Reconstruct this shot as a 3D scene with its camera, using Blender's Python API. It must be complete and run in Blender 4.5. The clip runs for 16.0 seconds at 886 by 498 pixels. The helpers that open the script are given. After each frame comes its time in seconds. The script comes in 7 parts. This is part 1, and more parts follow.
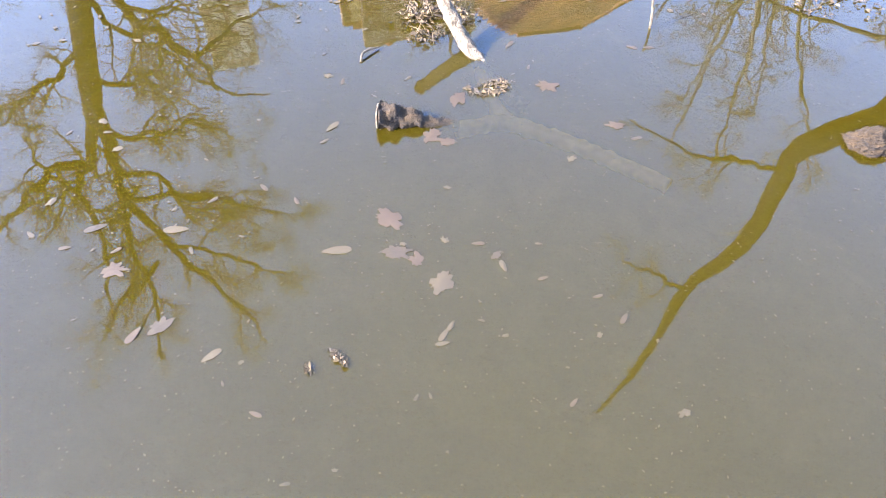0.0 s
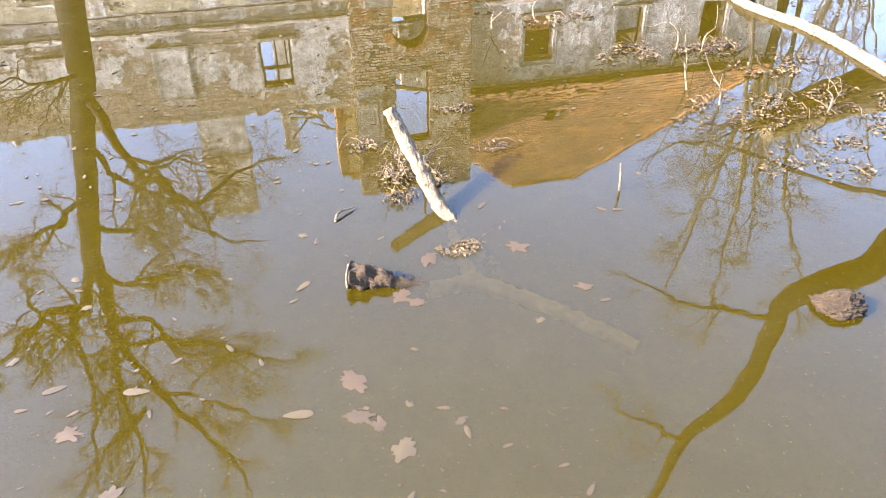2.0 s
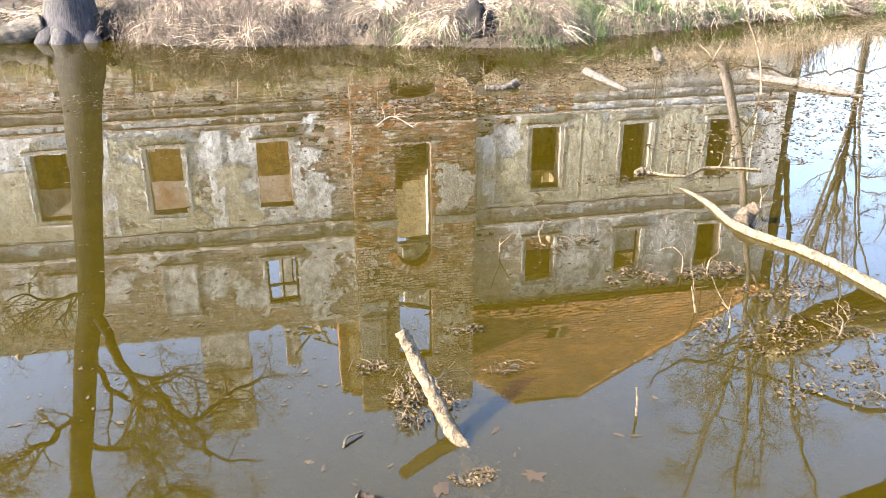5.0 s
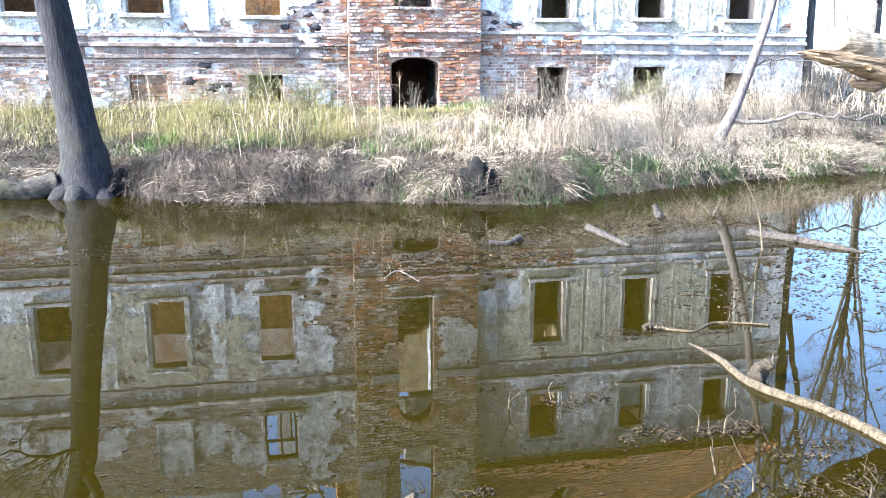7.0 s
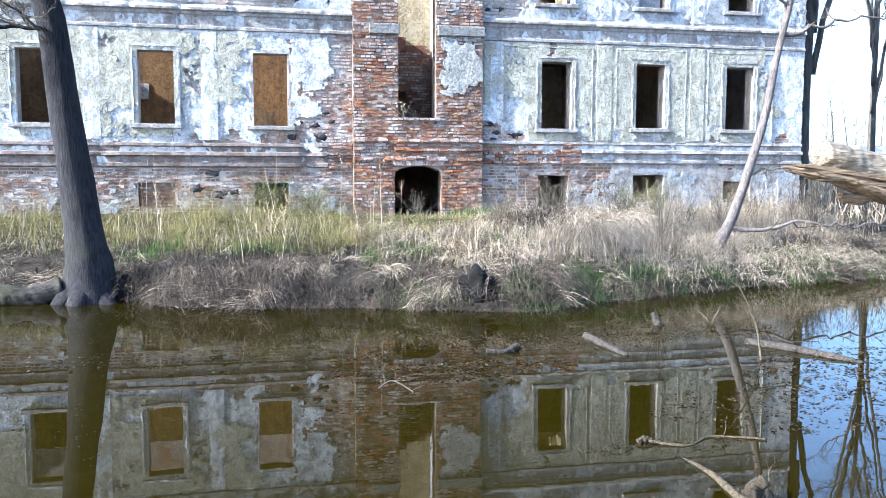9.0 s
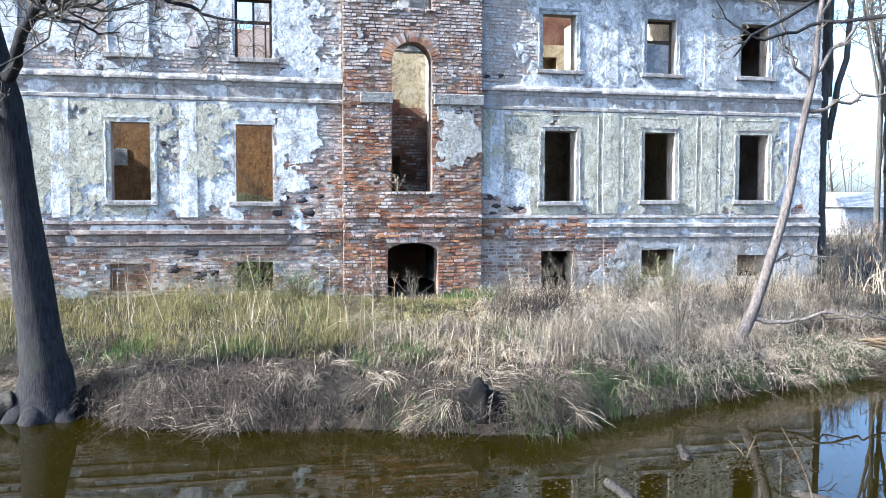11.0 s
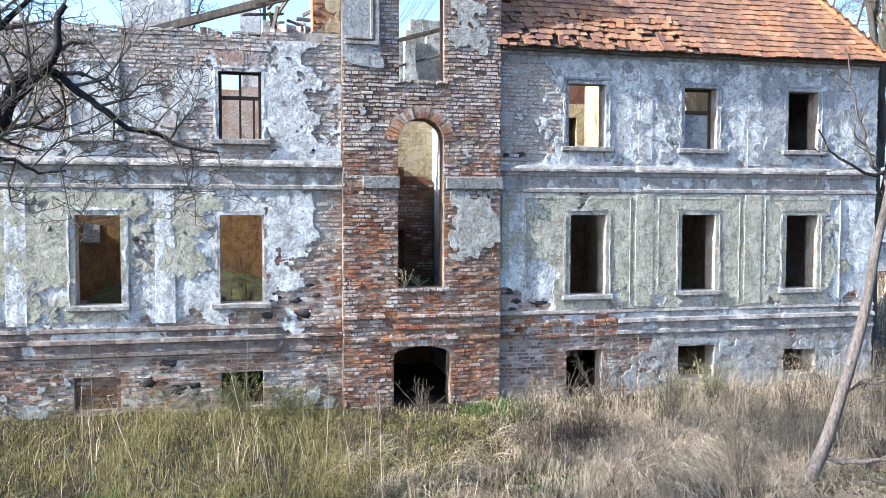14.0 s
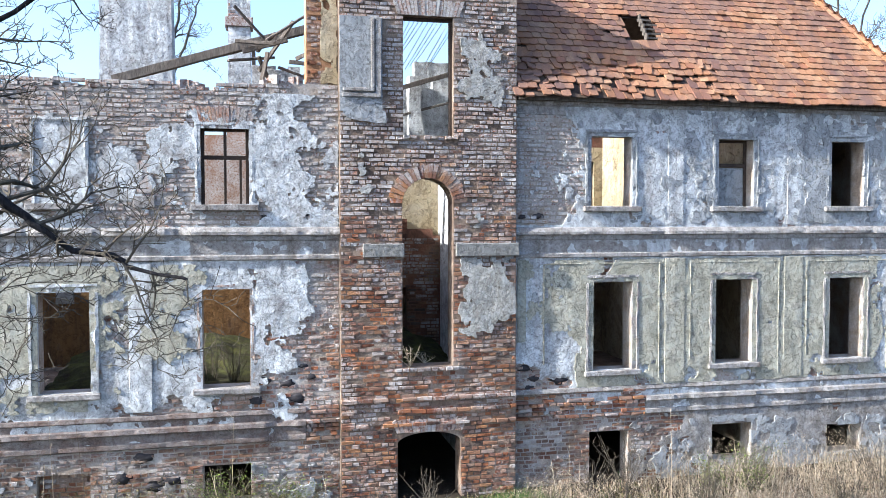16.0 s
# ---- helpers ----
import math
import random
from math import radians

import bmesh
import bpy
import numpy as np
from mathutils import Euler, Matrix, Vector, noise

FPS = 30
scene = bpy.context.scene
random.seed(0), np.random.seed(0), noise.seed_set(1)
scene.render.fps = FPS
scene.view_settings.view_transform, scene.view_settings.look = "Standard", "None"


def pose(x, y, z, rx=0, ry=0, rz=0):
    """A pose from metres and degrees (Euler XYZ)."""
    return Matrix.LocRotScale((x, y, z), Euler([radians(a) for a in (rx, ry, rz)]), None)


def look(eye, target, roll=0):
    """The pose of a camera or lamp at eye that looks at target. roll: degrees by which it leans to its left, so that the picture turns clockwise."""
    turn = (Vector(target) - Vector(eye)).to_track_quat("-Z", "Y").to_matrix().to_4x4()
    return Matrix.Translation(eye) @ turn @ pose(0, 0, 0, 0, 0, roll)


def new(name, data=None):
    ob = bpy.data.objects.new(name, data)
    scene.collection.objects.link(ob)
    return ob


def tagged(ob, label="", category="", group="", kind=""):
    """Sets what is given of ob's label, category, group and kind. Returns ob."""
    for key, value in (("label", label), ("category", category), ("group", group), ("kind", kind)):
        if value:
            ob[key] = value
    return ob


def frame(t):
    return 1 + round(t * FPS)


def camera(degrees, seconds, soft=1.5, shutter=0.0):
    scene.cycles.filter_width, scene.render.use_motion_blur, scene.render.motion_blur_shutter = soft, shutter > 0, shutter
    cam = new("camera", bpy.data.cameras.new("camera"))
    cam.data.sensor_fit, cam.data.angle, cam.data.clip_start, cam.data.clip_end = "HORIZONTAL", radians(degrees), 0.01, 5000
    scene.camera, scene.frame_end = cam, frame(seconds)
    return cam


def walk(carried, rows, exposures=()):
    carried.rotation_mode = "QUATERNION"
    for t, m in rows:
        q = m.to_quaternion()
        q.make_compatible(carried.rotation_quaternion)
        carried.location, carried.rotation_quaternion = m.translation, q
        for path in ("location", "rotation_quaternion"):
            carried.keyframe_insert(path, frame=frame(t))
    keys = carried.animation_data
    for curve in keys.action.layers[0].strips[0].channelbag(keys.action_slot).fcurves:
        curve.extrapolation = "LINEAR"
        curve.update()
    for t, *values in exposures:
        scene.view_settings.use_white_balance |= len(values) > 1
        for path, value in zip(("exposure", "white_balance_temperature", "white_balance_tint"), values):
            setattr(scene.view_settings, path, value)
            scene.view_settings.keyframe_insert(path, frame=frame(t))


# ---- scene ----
cam = camera(56.0, 16.0, soft=0.6)
PATH = [
    (0.0, (-0.169, -2.321, 2.026), (0.109, -0.99, 0.56), -0.9),
    (1.0, (-0.089, -2.304, 2.070), (0.219, -0.864, 0.717), -0.7),
    (1.5, (-0.073, -2.308, 2.070), (0.249, -0.81, 0.784), -0.5),
    (2.0, (-0.047, -2.294, 2.064), (0.285, -0.738, 0.851), -0.5),
    (2.5, (-0.046, -2.292, 2.059), (0.298, -0.692, 0.909), -0.5),
    (3.0, (-0.053, -2.277, 2.061), (0.300, -0.645, 0.960), -0.3),
    (3.5, (-0.066, -2.241, 2.077), (0.302, -0.564, 1.051), -0.2),
    (4.0, (-0.075, -2.250, 2.066), (0.301, -0.524, 1.128), -0.2),
    (6.5, (-0.108, -2.178, 2.073), (0.297, -0.287, 1.562), 0.0),
    (7.0, (-0.118, -2.170, 2.060), (0.290, -0.257, 1.642), 0.0),
    (7.5, (-0.042, -2.225, 2.048), (0.358, -0.294, 1.717), 0.0),
    (8.0, (0.005, -2.270, 2.052), (0.401, -0.326, 1.792), 0.0),
    (8.5, (0.001, -2.262, 2.079), (0.397, -0.313, 1.869), 0.1),
    (9.0, (-0.002, -2.231, 2.137), (0.396, -0.279, 1.962), 0.1),
    (11.5, (0.251, -0.347, 3.478), (0.670, 1.607, 3.388), 0.1),
    (12.0, (0.230, 0.009, 3.718), (0.653, 1.962, 3.636), 0.1),
    (12.5, (0.220, 0.394, 4.013), (0.646, 2.346, 3.931), 0.1),
    (13.0, (0.233, 0.800, 4.346), (0.664, 2.751, 4.262), 0.1),
    (13.5, (0.260, 1.235, 4.715), (0.693, 3.186, 4.627), 0.1),
    (14.0, (0.290, 1.655, 5.070), (0.724, 3.605, 4.978), 0.1),
    (14.5, (0.340, 2.065, 5.404), (0.776, 4.014, 5.306), 0.1),
    (15.0, (0.404, 2.523, 5.720), (0.843, 4.472, 5.621), 0.1),
    (15.5, (0.455, 3.000, 6.005), (0.893, 4.949, 5.910), 0.1),
    (16.0, (0.463, 3.444, 6.231), (0.904, 5.394, 6.150), 0.0),
]
EXPOSURES = [(0.0, 4.52, 5700, 22), (4.0, 4.24, 7400, 18), (6.5, 3.40, 5650, 10), (9.0, 2.52, 5400, 9), (12.5, 2.02, 5650, 8), (16.0, 1.66, 5880, 10)]
walk(cam, [(t, look(eye, target, roll)) for t, eye, target, roll in PATH], EXPOSURES)

# ---- sky and sun: low spring sun, raking along the facade from the west ----
SUN_AZ, SUN_EL = 9.0, 31.0        # degrees in front of the facade's plane, and above the horizon
to_sun = Vector((-math.cos(radians(SUN_AZ)) * math.cos(radians(SUN_EL)), -math.sin(radians(SUN_AZ)) * math.cos(radians(SUN_EL)), math.sin(radians(SUN_EL))))
world = bpy.data.worlds.new("sky")
scene.world = world
world.use_nodes = True
wn = world.node_tree.nodes
sky = wn.new("ShaderNodeTexSky")
sky.sky_type = "NISHITA"
sky.sun_disc = False
sky.sun_elevation = radians(SUN_EL)
sky.sun_rotation = math.atan2(to_sun.x, to_sun.y)
sky.air_density, sky.dust_density, sky.ozone_density = 1.0, 3.0, 3.4
wn["Background"].inputs["Strength"].default_value = 0.15
world.node_tree.links.new(sky.outputs["Color"], wn["Background"].inputs["Color"])
sun = new("sun", bpy.data.lights.new("sun", "SUN"))
sun.data.energy, sun.data.angle, sun.data.color = 4.6, radians(0.55), (1.0, 0.93, 0.82)
sun.matrix_world = look(to_sun * 60, (0, 0, 0))


# ---- helpers of this scene ----


def fbm(x, y, z=0.0, octaves=4):
    """Layered noise in about -1..1."""
    s, a, f = 0.0, 0.5, 1.0
    for _ in range(octaves):
        s += a * noise.noise((x * f, y * f, z * f))
        a *= 0.5
        f *= 2.03
    return s


def place(name, bm_or_data, material, parent=None, label="", smooth=False):
    if isinstance(bm_or_data, bmesh.types.BMesh):
        me = bpy.data.meshes.new(name)
        bm_or_data.to_mesh(me)
        bm_or_data.free()
    else:
        me = bm_or_data
    if material is not None and not me.materials:
        me.materials.append(material)
    if smooth:
        me.polygons.foreach_set("use_smooth", [True] * len(me.polygons))
    ob = new(name, me)
    if parent is not None:
        ob.parent = parent
    if label:
        ob["label"] = label
    return ob


def part(name, bm, material, parent, label="", smooth=False):
    return place(name, bm, material, parent, label, smooth)


def thing(name, label, category, group="", kind="", at=(0, 0, 0)):
    ob = new(name)
    ob.location = at
    ob.empty_display_size = 0.2
    return tagged(ob, label, category, group, kind)


def from_lists(name, verts, faces):
    me = bpy.data.meshes.new(name)
    me.from_pydata(verts, [], faces)
    me.update()
    return me


def box_into(verts, faces, x0, x1, y0, y1, z0, z1, back=True):
    n = len(verts)
    verts += [(x0, y0, z0), (x1, y0, z0), (x1, y0, z1), (x0, y0, z1), (x0, y1, z0), (x1, y1, z0), (x1, y1, z1), (x0, y1, z1)]
    faces += [(n, n + 1, n + 2, n + 3), (n + 1, n + 5, n + 6, n + 2), (n + 4, n, n + 3, n + 7), (n + 3, n + 2, n + 6, n + 7), (n + 4, n + 5, n + 1, n)]
    if back:
        faces.append((n + 5, n + 4, n + 7, n + 6))


def box_bm(x0, x1, y0, y1, z0, z1, bevel=0.0, jitter=0.0, cuts=0):
    bm = bmesh.new()
    bmesh.ops.create_cube(bm, size=1.0)
    for v in bm.verts:
        v.co = Vector((x0 + (v.co.x + 0.5) * (x1 - x0), y0 + (v.co.y + 0.5) * (y1 - y0), z0 + (v.co.z + 0.5) * (z1 - z0)))
    if cuts:
        long_edges = [e for e in bm.edges if e.calc_length() > 0.3]
        bmesh.ops.subdivide_edges(bm, edges=long_edges, cuts=cuts, use_grid_fill=True)
    if jitter:
        for v in bm.verts:
            p = v.co * 5.0
            v.co += Vector((noise.noise(p), noise.noise(p + Vector((7, 3, 1))), noise.noise(p + Vector((2, 9, 5))))) * jitter
    if bevel:
        bmesh.ops.bevel(bm, geom=bm.edges[:], offset=bevel, segments=1, affect="EDGES")
    return bm


def tube_into(verts, faces, pts, radii, sides=6, wobble=0.0, cap=True, wf=6.0):
    """A tapered tube along a line of points, added to lists of vertices and faces."""
    pts = [Vector(p) for p in pts]
    start = len(verts)
    up = Vector((0.31, 0.17, 0.93))
    prev = None
    for i, p in enumerate(pts):
        d = (pts[min(i + 1, len(pts) - 1)] - pts[max(i - 1, 0)])
        d = d.normalized() if d.length > 1e-7 else Vector((0, 0, 1))
        if prev is None:
            a = d.cross(up)
            if a.length < 0.1:
                a = d.cross(Vector((1, 0, 0)))
        else:
            a = prev - d * prev.dot(d)
        a = a.normalized()
        prev = a
        b = d.cross(a)
        for k in range(sides):
            t = 2 * math.pi * k / sides
            w = p + (a * math.cos(t) + b * math.sin(t)) * radii[i]
            if wobble:
                w += (w - p) * wobble * fbm(w.x * wf, w.y * wf, w.z * wf * 0.6, 3)
            verts.append(tuple(w))
    for i in range(len(pts) - 1):
        for k in range(sides):
            k2 = (k + 1) % sides
            r0, r1 = start + i * sides, start + (i + 1) * sides
            faces.append((r0 + k, r0 + k2, r1 + k2, r1 + k))
    if cap:
        faces.append(tuple(start + k for k in reversed(range(sides))))
        faces.append(tuple(start + (len(pts) - 1) * sides + k for k in range(sides)))


def smooth_line(pts, n):
    """n points along a Catmull-Rom line through pts."""
    pts = [Vector(p) for p in pts]
    out = []
    m = len(pts) - 1
    for i in range(n):
        u = i / (n - 1) * m
        k = min(int(u), m - 1)
        t = u - k
        p0, p1, p2, p3 = pts[max(k - 1, 0)], pts[k], pts[k + 1], pts[min(k + 2, m)]
        out.append(0.5 * ((2 * p1) + (p2 - p0) * t + (2 * p0 - 5 * p1 + 4 * p2 - p3) * t * t + (3 * p1 - p0 - 3 * p2 + p3) * t ** 3))
    return out


# ---- materials ----
def node_mat(name):
    m = bpy.data.materials.new(name)
    m.use_nodes = True
    nt = m.node_tree
    return m, nt, nt.nodes["Principled BSDF"], nt.nodes, nt.links


def tex(nt, vec, scale, detail=6.0, rough=0.6, distortion=0.0):
    n = nt.nodes.new("ShaderNodeTexNoise")
    n.inputs["Scale"].default_value, n.inputs["Detail"].default_value = scale, detail
    n.inputs["Roughness"].default_value, n.inputs["Distortion"].default_value = rough, distortion
    if vec is not None:
        nt.links.new(vec, n.inputs["Vector"])
    return n.outputs["Fac"]


def ramp(nt, fac, stops, linear=True):
    r = nt.nodes.new("ShaderNodeValToRGB")
    r.color_ramp.interpolation = "LINEAR" if linear else "EASE"
    while len(r.color_ramp.elements) < len(stops):
        r.color_ramp.elements.new(0.5)
    for e, (p, c) in zip(r.color_ramp.elements, stops):
        e.position = p
        e.color = (*c, 1) if len(c) == 3 else c
    nt.links.new(fac, r.inputs["Fac"])
    return r.outputs["Color"]


def mix(nt, fac, a, b, mode="MIX"):
    m = nt.nodes.new("ShaderNodeMix")
    m.data_type, m.blend_type = "RGBA", mode
    for sock, v in ((m.inputs["Factor"], fac), (m.inputs["A"], a), (m.inputs["B"], b)):
        if isinstance(v, (int, float)):
            sock.default_value = v
        elif isinstance(v, tuple):
            sock.default_value = (*v, 1)
        else:
            nt.links.new(v, sock)
    return m.outputs["Result"]


def bump(nt, height, strength, distance, bsdf):
    b = nt.nodes.new("ShaderNodeBump")
    b.inputs["Strength"].default_value, b.inputs["Distance"].default_value = strength, distance
    nt.links.new(height, b.inputs["Height"])
    nt.links.new(b.outputs["Normal"], bsdf.inputs["Normal"])


def piece_random(nt):
    """A number for each piece: loose pieces of one mesh, or objects of their own."""
    g, o, add, fr = nt.nodes.new("ShaderNodeNewGeometry"), nt.nodes.new("ShaderNodeObjectInfo"), nt.nodes.new("ShaderNodeMath"), nt.nodes.new("ShaderNodeMath")
    fr.operation = "FRACT"
    nt.links.new(g.outputs["Random Per Island"], add.inputs[0])
    nt.links.new(o.outputs["Random"], add.inputs[1])
    nt.links.new(add.outputs[0], fr.inputs[0])
    return fr.outputs[0]


def position(nt, scale=(1, 1, 1)):
    g = nt.nodes.new("ShaderNodeNewGeometry")
    mp = nt.nodes.new("ShaderNodeMapping")
    mp.inputs["Scale"].default_value = scale
    nt.links.new(g.outputs["Position"], mp.inputs["Vector"])
    return mp.outputs["Vector"]


def mottled(name, stops, scale=3.0, fine=40.0, bump_amt=0.4, dist=0.01, rough=0.9, stretch=(1, 1, 1), blend=0.35, fine_stops=((0.3, (0.25, 0.25, 0.25)), (0.7, (0.75, 0.75, 0.75)))):
    """A rough surface with blotches and grain."""
    m, nt, b, n, l = node_mat(name)
    v = position(nt, stretch)
    base = ramp(nt, tex(nt, v, scale, 8, 0.65, 0.4), stops)
    grain = ramp(nt, tex(nt, v, fine, 5, 0.7), fine_stops)
    l.new(mix(nt, blend, base, grain, "OVERLAY"), b.inputs["Base Color"])
    b.inputs["Roughness"].default_value = rough
    b.inputs["Specular IOR Level"].default_value = 0.25
    bump(nt, tex(nt, v, fine * 0.6, 8, 0.7), bump_amt, dist, b)
    return m


def brick_material(name, white, seed, soot=0.0):
    """Old handmade brick: each its own red or brown, with remains of limewash in patches."""
    m, nt, b, n, l = node_mat(name)
    v = position(nt)
    r = piece_random(nt)
    tone = ramp(nt, r, [(0.0, (0.112, 0.0475, 0.0307)), (0.2, (0.224, 0.095, 0.0475)), (0.4, (0.14, 0.0839, 0.0671)), (0.58, (0.28, 0.151, 0.0783)), (0.75, (0.19, 0.112, 0.0839)), (0.9, (0.257, 0.19, 0.151)), (1.0, (0.0559, 0.0363, 0.0307))])
    area = ramp(nt, tex(nt, v, 0.7, 5, 0.6, 0.6), [(0.36, (0.36, 0.38, 0.40)), (0.5, (0.5, 0.5, 0.5)), (0.64, (0.66, 0.56, 0.48))])
    tone = mix(nt, 0.7, tone, area, "OVERLAY")
    grain = ramp(nt, tex(nt, v, 55, 6, 0.7), [(0.3, (0.3, 0.3, 0.3)), (0.7, (0.72, 0.7, 0.68))])
    col = mix(nt, 0.6, tone, grain, "OVERLAY")
    if soot:
        col = mix(nt, ramp(nt, tex(nt, v, 1.9, 8, 0.7, 0.4), [(0.34, (0.1, 0.1, 0.1)), (0.58, (soot, soot, soot))]), col, (0.075, 0.062, 0.056))
    big = nt.nodes.new("ShaderNodeMapping")
    big.inputs["Location"].default_value = (seed, seed * 0.3, seed * 0.7)
    l.new(v, big.inputs["Vector"])
    patch = tex(nt, big.outputs["Vector"], 1.3, 8, 0.72, 0.6)
    lime = ramp(nt, patch, [(0.60 - white, (0, 0, 0)), (0.70 - white * 0.6, (0.8, 0.8, 0.8))])
    limecol = ramp(nt, tex(nt, v, 6, 6, 0.7), [(0.3, (0.32, 0.309, 0.297)), (0.7, (0.469, 0.463, 0.452))])
    flake = ramp(nt, tex(nt, v, 24, 7, 0.75), [(0.38, (0, 0, 0)), (0.52, (1, 1, 1))])
    fac = mix(nt, 1.0, lime, flake, "MULTIPLY")
    own, fr = n.new("ShaderNodeMath"), n.new("ShaderNodeMath")
    own.operation, fr.operation = "MULTIPLY", "FRACT"
    own.inputs[1].default_value = 17.3
    l.new(r, own.inputs[0])
    l.new(own.outputs[0], fr.inputs[0])
    washed = ramp(nt, fr.outputs[0], [(0.88 - white * 0.7, (0, 0, 0)), (1.0 - white * 0.4, (0.7, 0.7, 0.7))])
    col = mix(nt, mix(nt, 1.0, washed, ramp(nt, tex(nt, v, 14, 7, 0.75), [(0.36, (0, 0, 0)), (0.52, (1, 1, 1))]), "MULTIPLY"), col, limecol)
    l.new(mix(nt, fac, col, limecol), b.inputs["Base Color"])
    b.inputs["Roughness"].default_value = 0.92
    b.inputs["Specular IOR Level"].default_value = 0.2
    bump(nt, tex(nt, v, 38, 8, 0.8), 0.9, 0.02, b)
    return m


def stain_material(name, stops, stain, scale=2.2, streak=True, rough=0.9, fine=60.0, amount=0.75):
    """Old plaster: blotches, rain streaks and fine pitting."""
    m, nt, b, n, l = node_mat(name)
    v = position(nt)
    base = ramp(nt, tex(nt, v, scale, 9, 0.7, 0.5), stops)
    s = position(nt, (3.0, 3.0, 0.5)) if streak else v
    st = ramp(nt, tex(nt, s, 1.6, 8, 0.7, 0.3), [(0.48, (0, 0, 0)), (0.72, (amount, amount, amount))])
    col = mix(nt, st, base, stain)
    worn = ramp(nt, tex(nt, v, scale * 2.6, 8, 0.68, 0.8), [(0.52, (1, 1, 1)), (0.535, (0.62, 0.60, 0.59)), (0.61, (0.78, 0.77, 0.76)), (0.63, (1, 1, 1))])
    col = mix(nt, 0.8, col, worn, "MULTIPLY")
    crack = ramp(nt, tex(nt, v, 1.5, 7, 0.62, 0.9), [(0.486, (1, 1, 1)), (0.494, (0.42, 0.39, 0.37)), (0.502, (1, 1, 1))])
    col = mix(nt, 0.8, col, crack, "MULTIPLY")
    pits = ramp(nt, tex(nt, v, 17, 5, 0.6, 1.2), [(0.29, (0.16, 0.14, 0.13)), (0.33, (1, 1, 1))])
    col = mix(nt, 0.85, col, pits, "MULTIPLY")
    speck = ramp(nt, tex(nt, v, fine, 6, 0.75), [(0.30, (0.16, 0.16, 0.16)), (0.47, (0.52, 0.52, 0.52)), (0.70, (0.80, 0.80, 0.80))])
    l.new(mix(nt, 0.28, col, speck, "OVERLAY"), b.inputs["Base Color"])
    b.inputs["Roughness"].default_value = rough
    b.inputs["Specular IOR Level"].default_value = 0.2
    flake = ramp(nt, tex(nt, v, scale * 1.7, 8, 0.64, 0.6), [(0.43, (0, 0, 0)), (0.442, (0.5, 0.5, 0.5)), (0.535, (0.5, 0.5, 0.5)), (0.547, (1, 1, 1))])
    bump(nt, mix(nt, 0.62, tex(nt, v, 9, 8, 0.62, 0.5), flake), 1.0, 0.06, b)
    return m


def bark_material(name, dark, light, moss=None, scale=9.0, stretch=(1, 1, 0.22)):
    m, nt, b, n, l = node_mat(name)
    v = position(nt, stretch)
    col = ramp(nt, tex(nt, v, scale, 9, 0.7, 0.8), [(0.35, dark), (0.65, light)])
    if moss:
        col = mix(nt, ramp(nt, tex(nt, position(nt), 1.7, 6, 0.6), [(0.5, (0, 0, 0)), (0.7, (0.6, 0.6, 0.6))]), col, moss)
    l.new(col, b.inputs["Base Color"])
    b.inputs["Roughness"].default_value = 0.95
    b.inputs["Specular IOR Level"].default_value = 0.2
    bump(nt, tex(nt, v, scale * 1.6, 8, 0.7, 0.6), 1.0, 0.03, b)
    return m


def blade_material(name, stops, rough=0.8, shine=0.2):
    """Stalks and blades: each its own tone, with a little light coming through."""
    m, nt, b, n, l = node_mat(name)
    col = ramp(nt, piece_random(nt), stops)
    tint = ramp(nt, tex(nt, position(nt), 0.9, 4, 0.6), [(0.3, (0.34, 0.36, 0.3)), (0.7, (0.66, 0.64, 0.62))])
    l.new(mix(nt, 0.6, col, tint, "OVERLAY"), b.inputs["Base Color"])
    b.inputs["Roughness"].default_value = rough
    b.inputs["Specular IOR Level"].default_value = shine
    return m


M_BRICK = brick_material("brick_red", 0.10, 3.0)
M_BRICK_LILAC = brick_material("brick_thin_limewash", 0.19, 23.0)
M_BRICK_DIRT = brick_material("brick_sooty", 0.14, 31.0, 0.6)
M_BRICK_PALE = brick_material("brick_limewashed", 0.25, 11.0)
M_BRICK_WHITE = brick_material("brick_thick_limewash", 0.46, 17.0)
M_MORTAR = mottled("mortar", [(0.3, (0.14, 0.106, 0.0839)), (0.42, (0.246, 0.201, 0.162)), (0.55, (0.313, 0.285, 0.257)), (0.7, (0.38, 0.369, 0.352))], 2.2, 34, 0.9, 0.02, blend=0.6)
M_MORTAR_WARM = mottled("warm_dirty_mortar", [(0.3, (0.0602, 0.043, 0.0344)), (0.45, (0.138, 0.0989, 0.0731)), (0.6, (0.224, 0.176, 0.138)), (0.72, (0.31, 0.275, 0.241))], 2.2, 34, 0.9, 0.02, blend=0.6)
M_LIME = stain_material("lime_plaster", [(0.26, (0.14, 0.128, 0.124)), (0.37, (0.304, 0.306, 0.308)), (0.49, (0.468, 0.49, 0.499)), (0.66, (0.631, 0.661, 0.678))], (0.221, 0.202, 0.192), 3.0, amount=0.65)
M_OLIVE = stain_material("olive_render", [(0.3, (0.259, 0.255, 0.198)), (0.5, (0.354, 0.343, 0.278)), (0.7, (0.414, 0.408, 0.352))], (0.212, 0.207, 0.174), 2.4, amount=0.5)
M_GREY = stain_material("grey_render", [(0.3, (0.21, 0.223, 0.233)), (0.5, (0.278, 0.292, 0.302)), (0.7, (0.341, 0.355, 0.362))], (0.183, 0.188, 0.191), 2.0, amount=0.5)
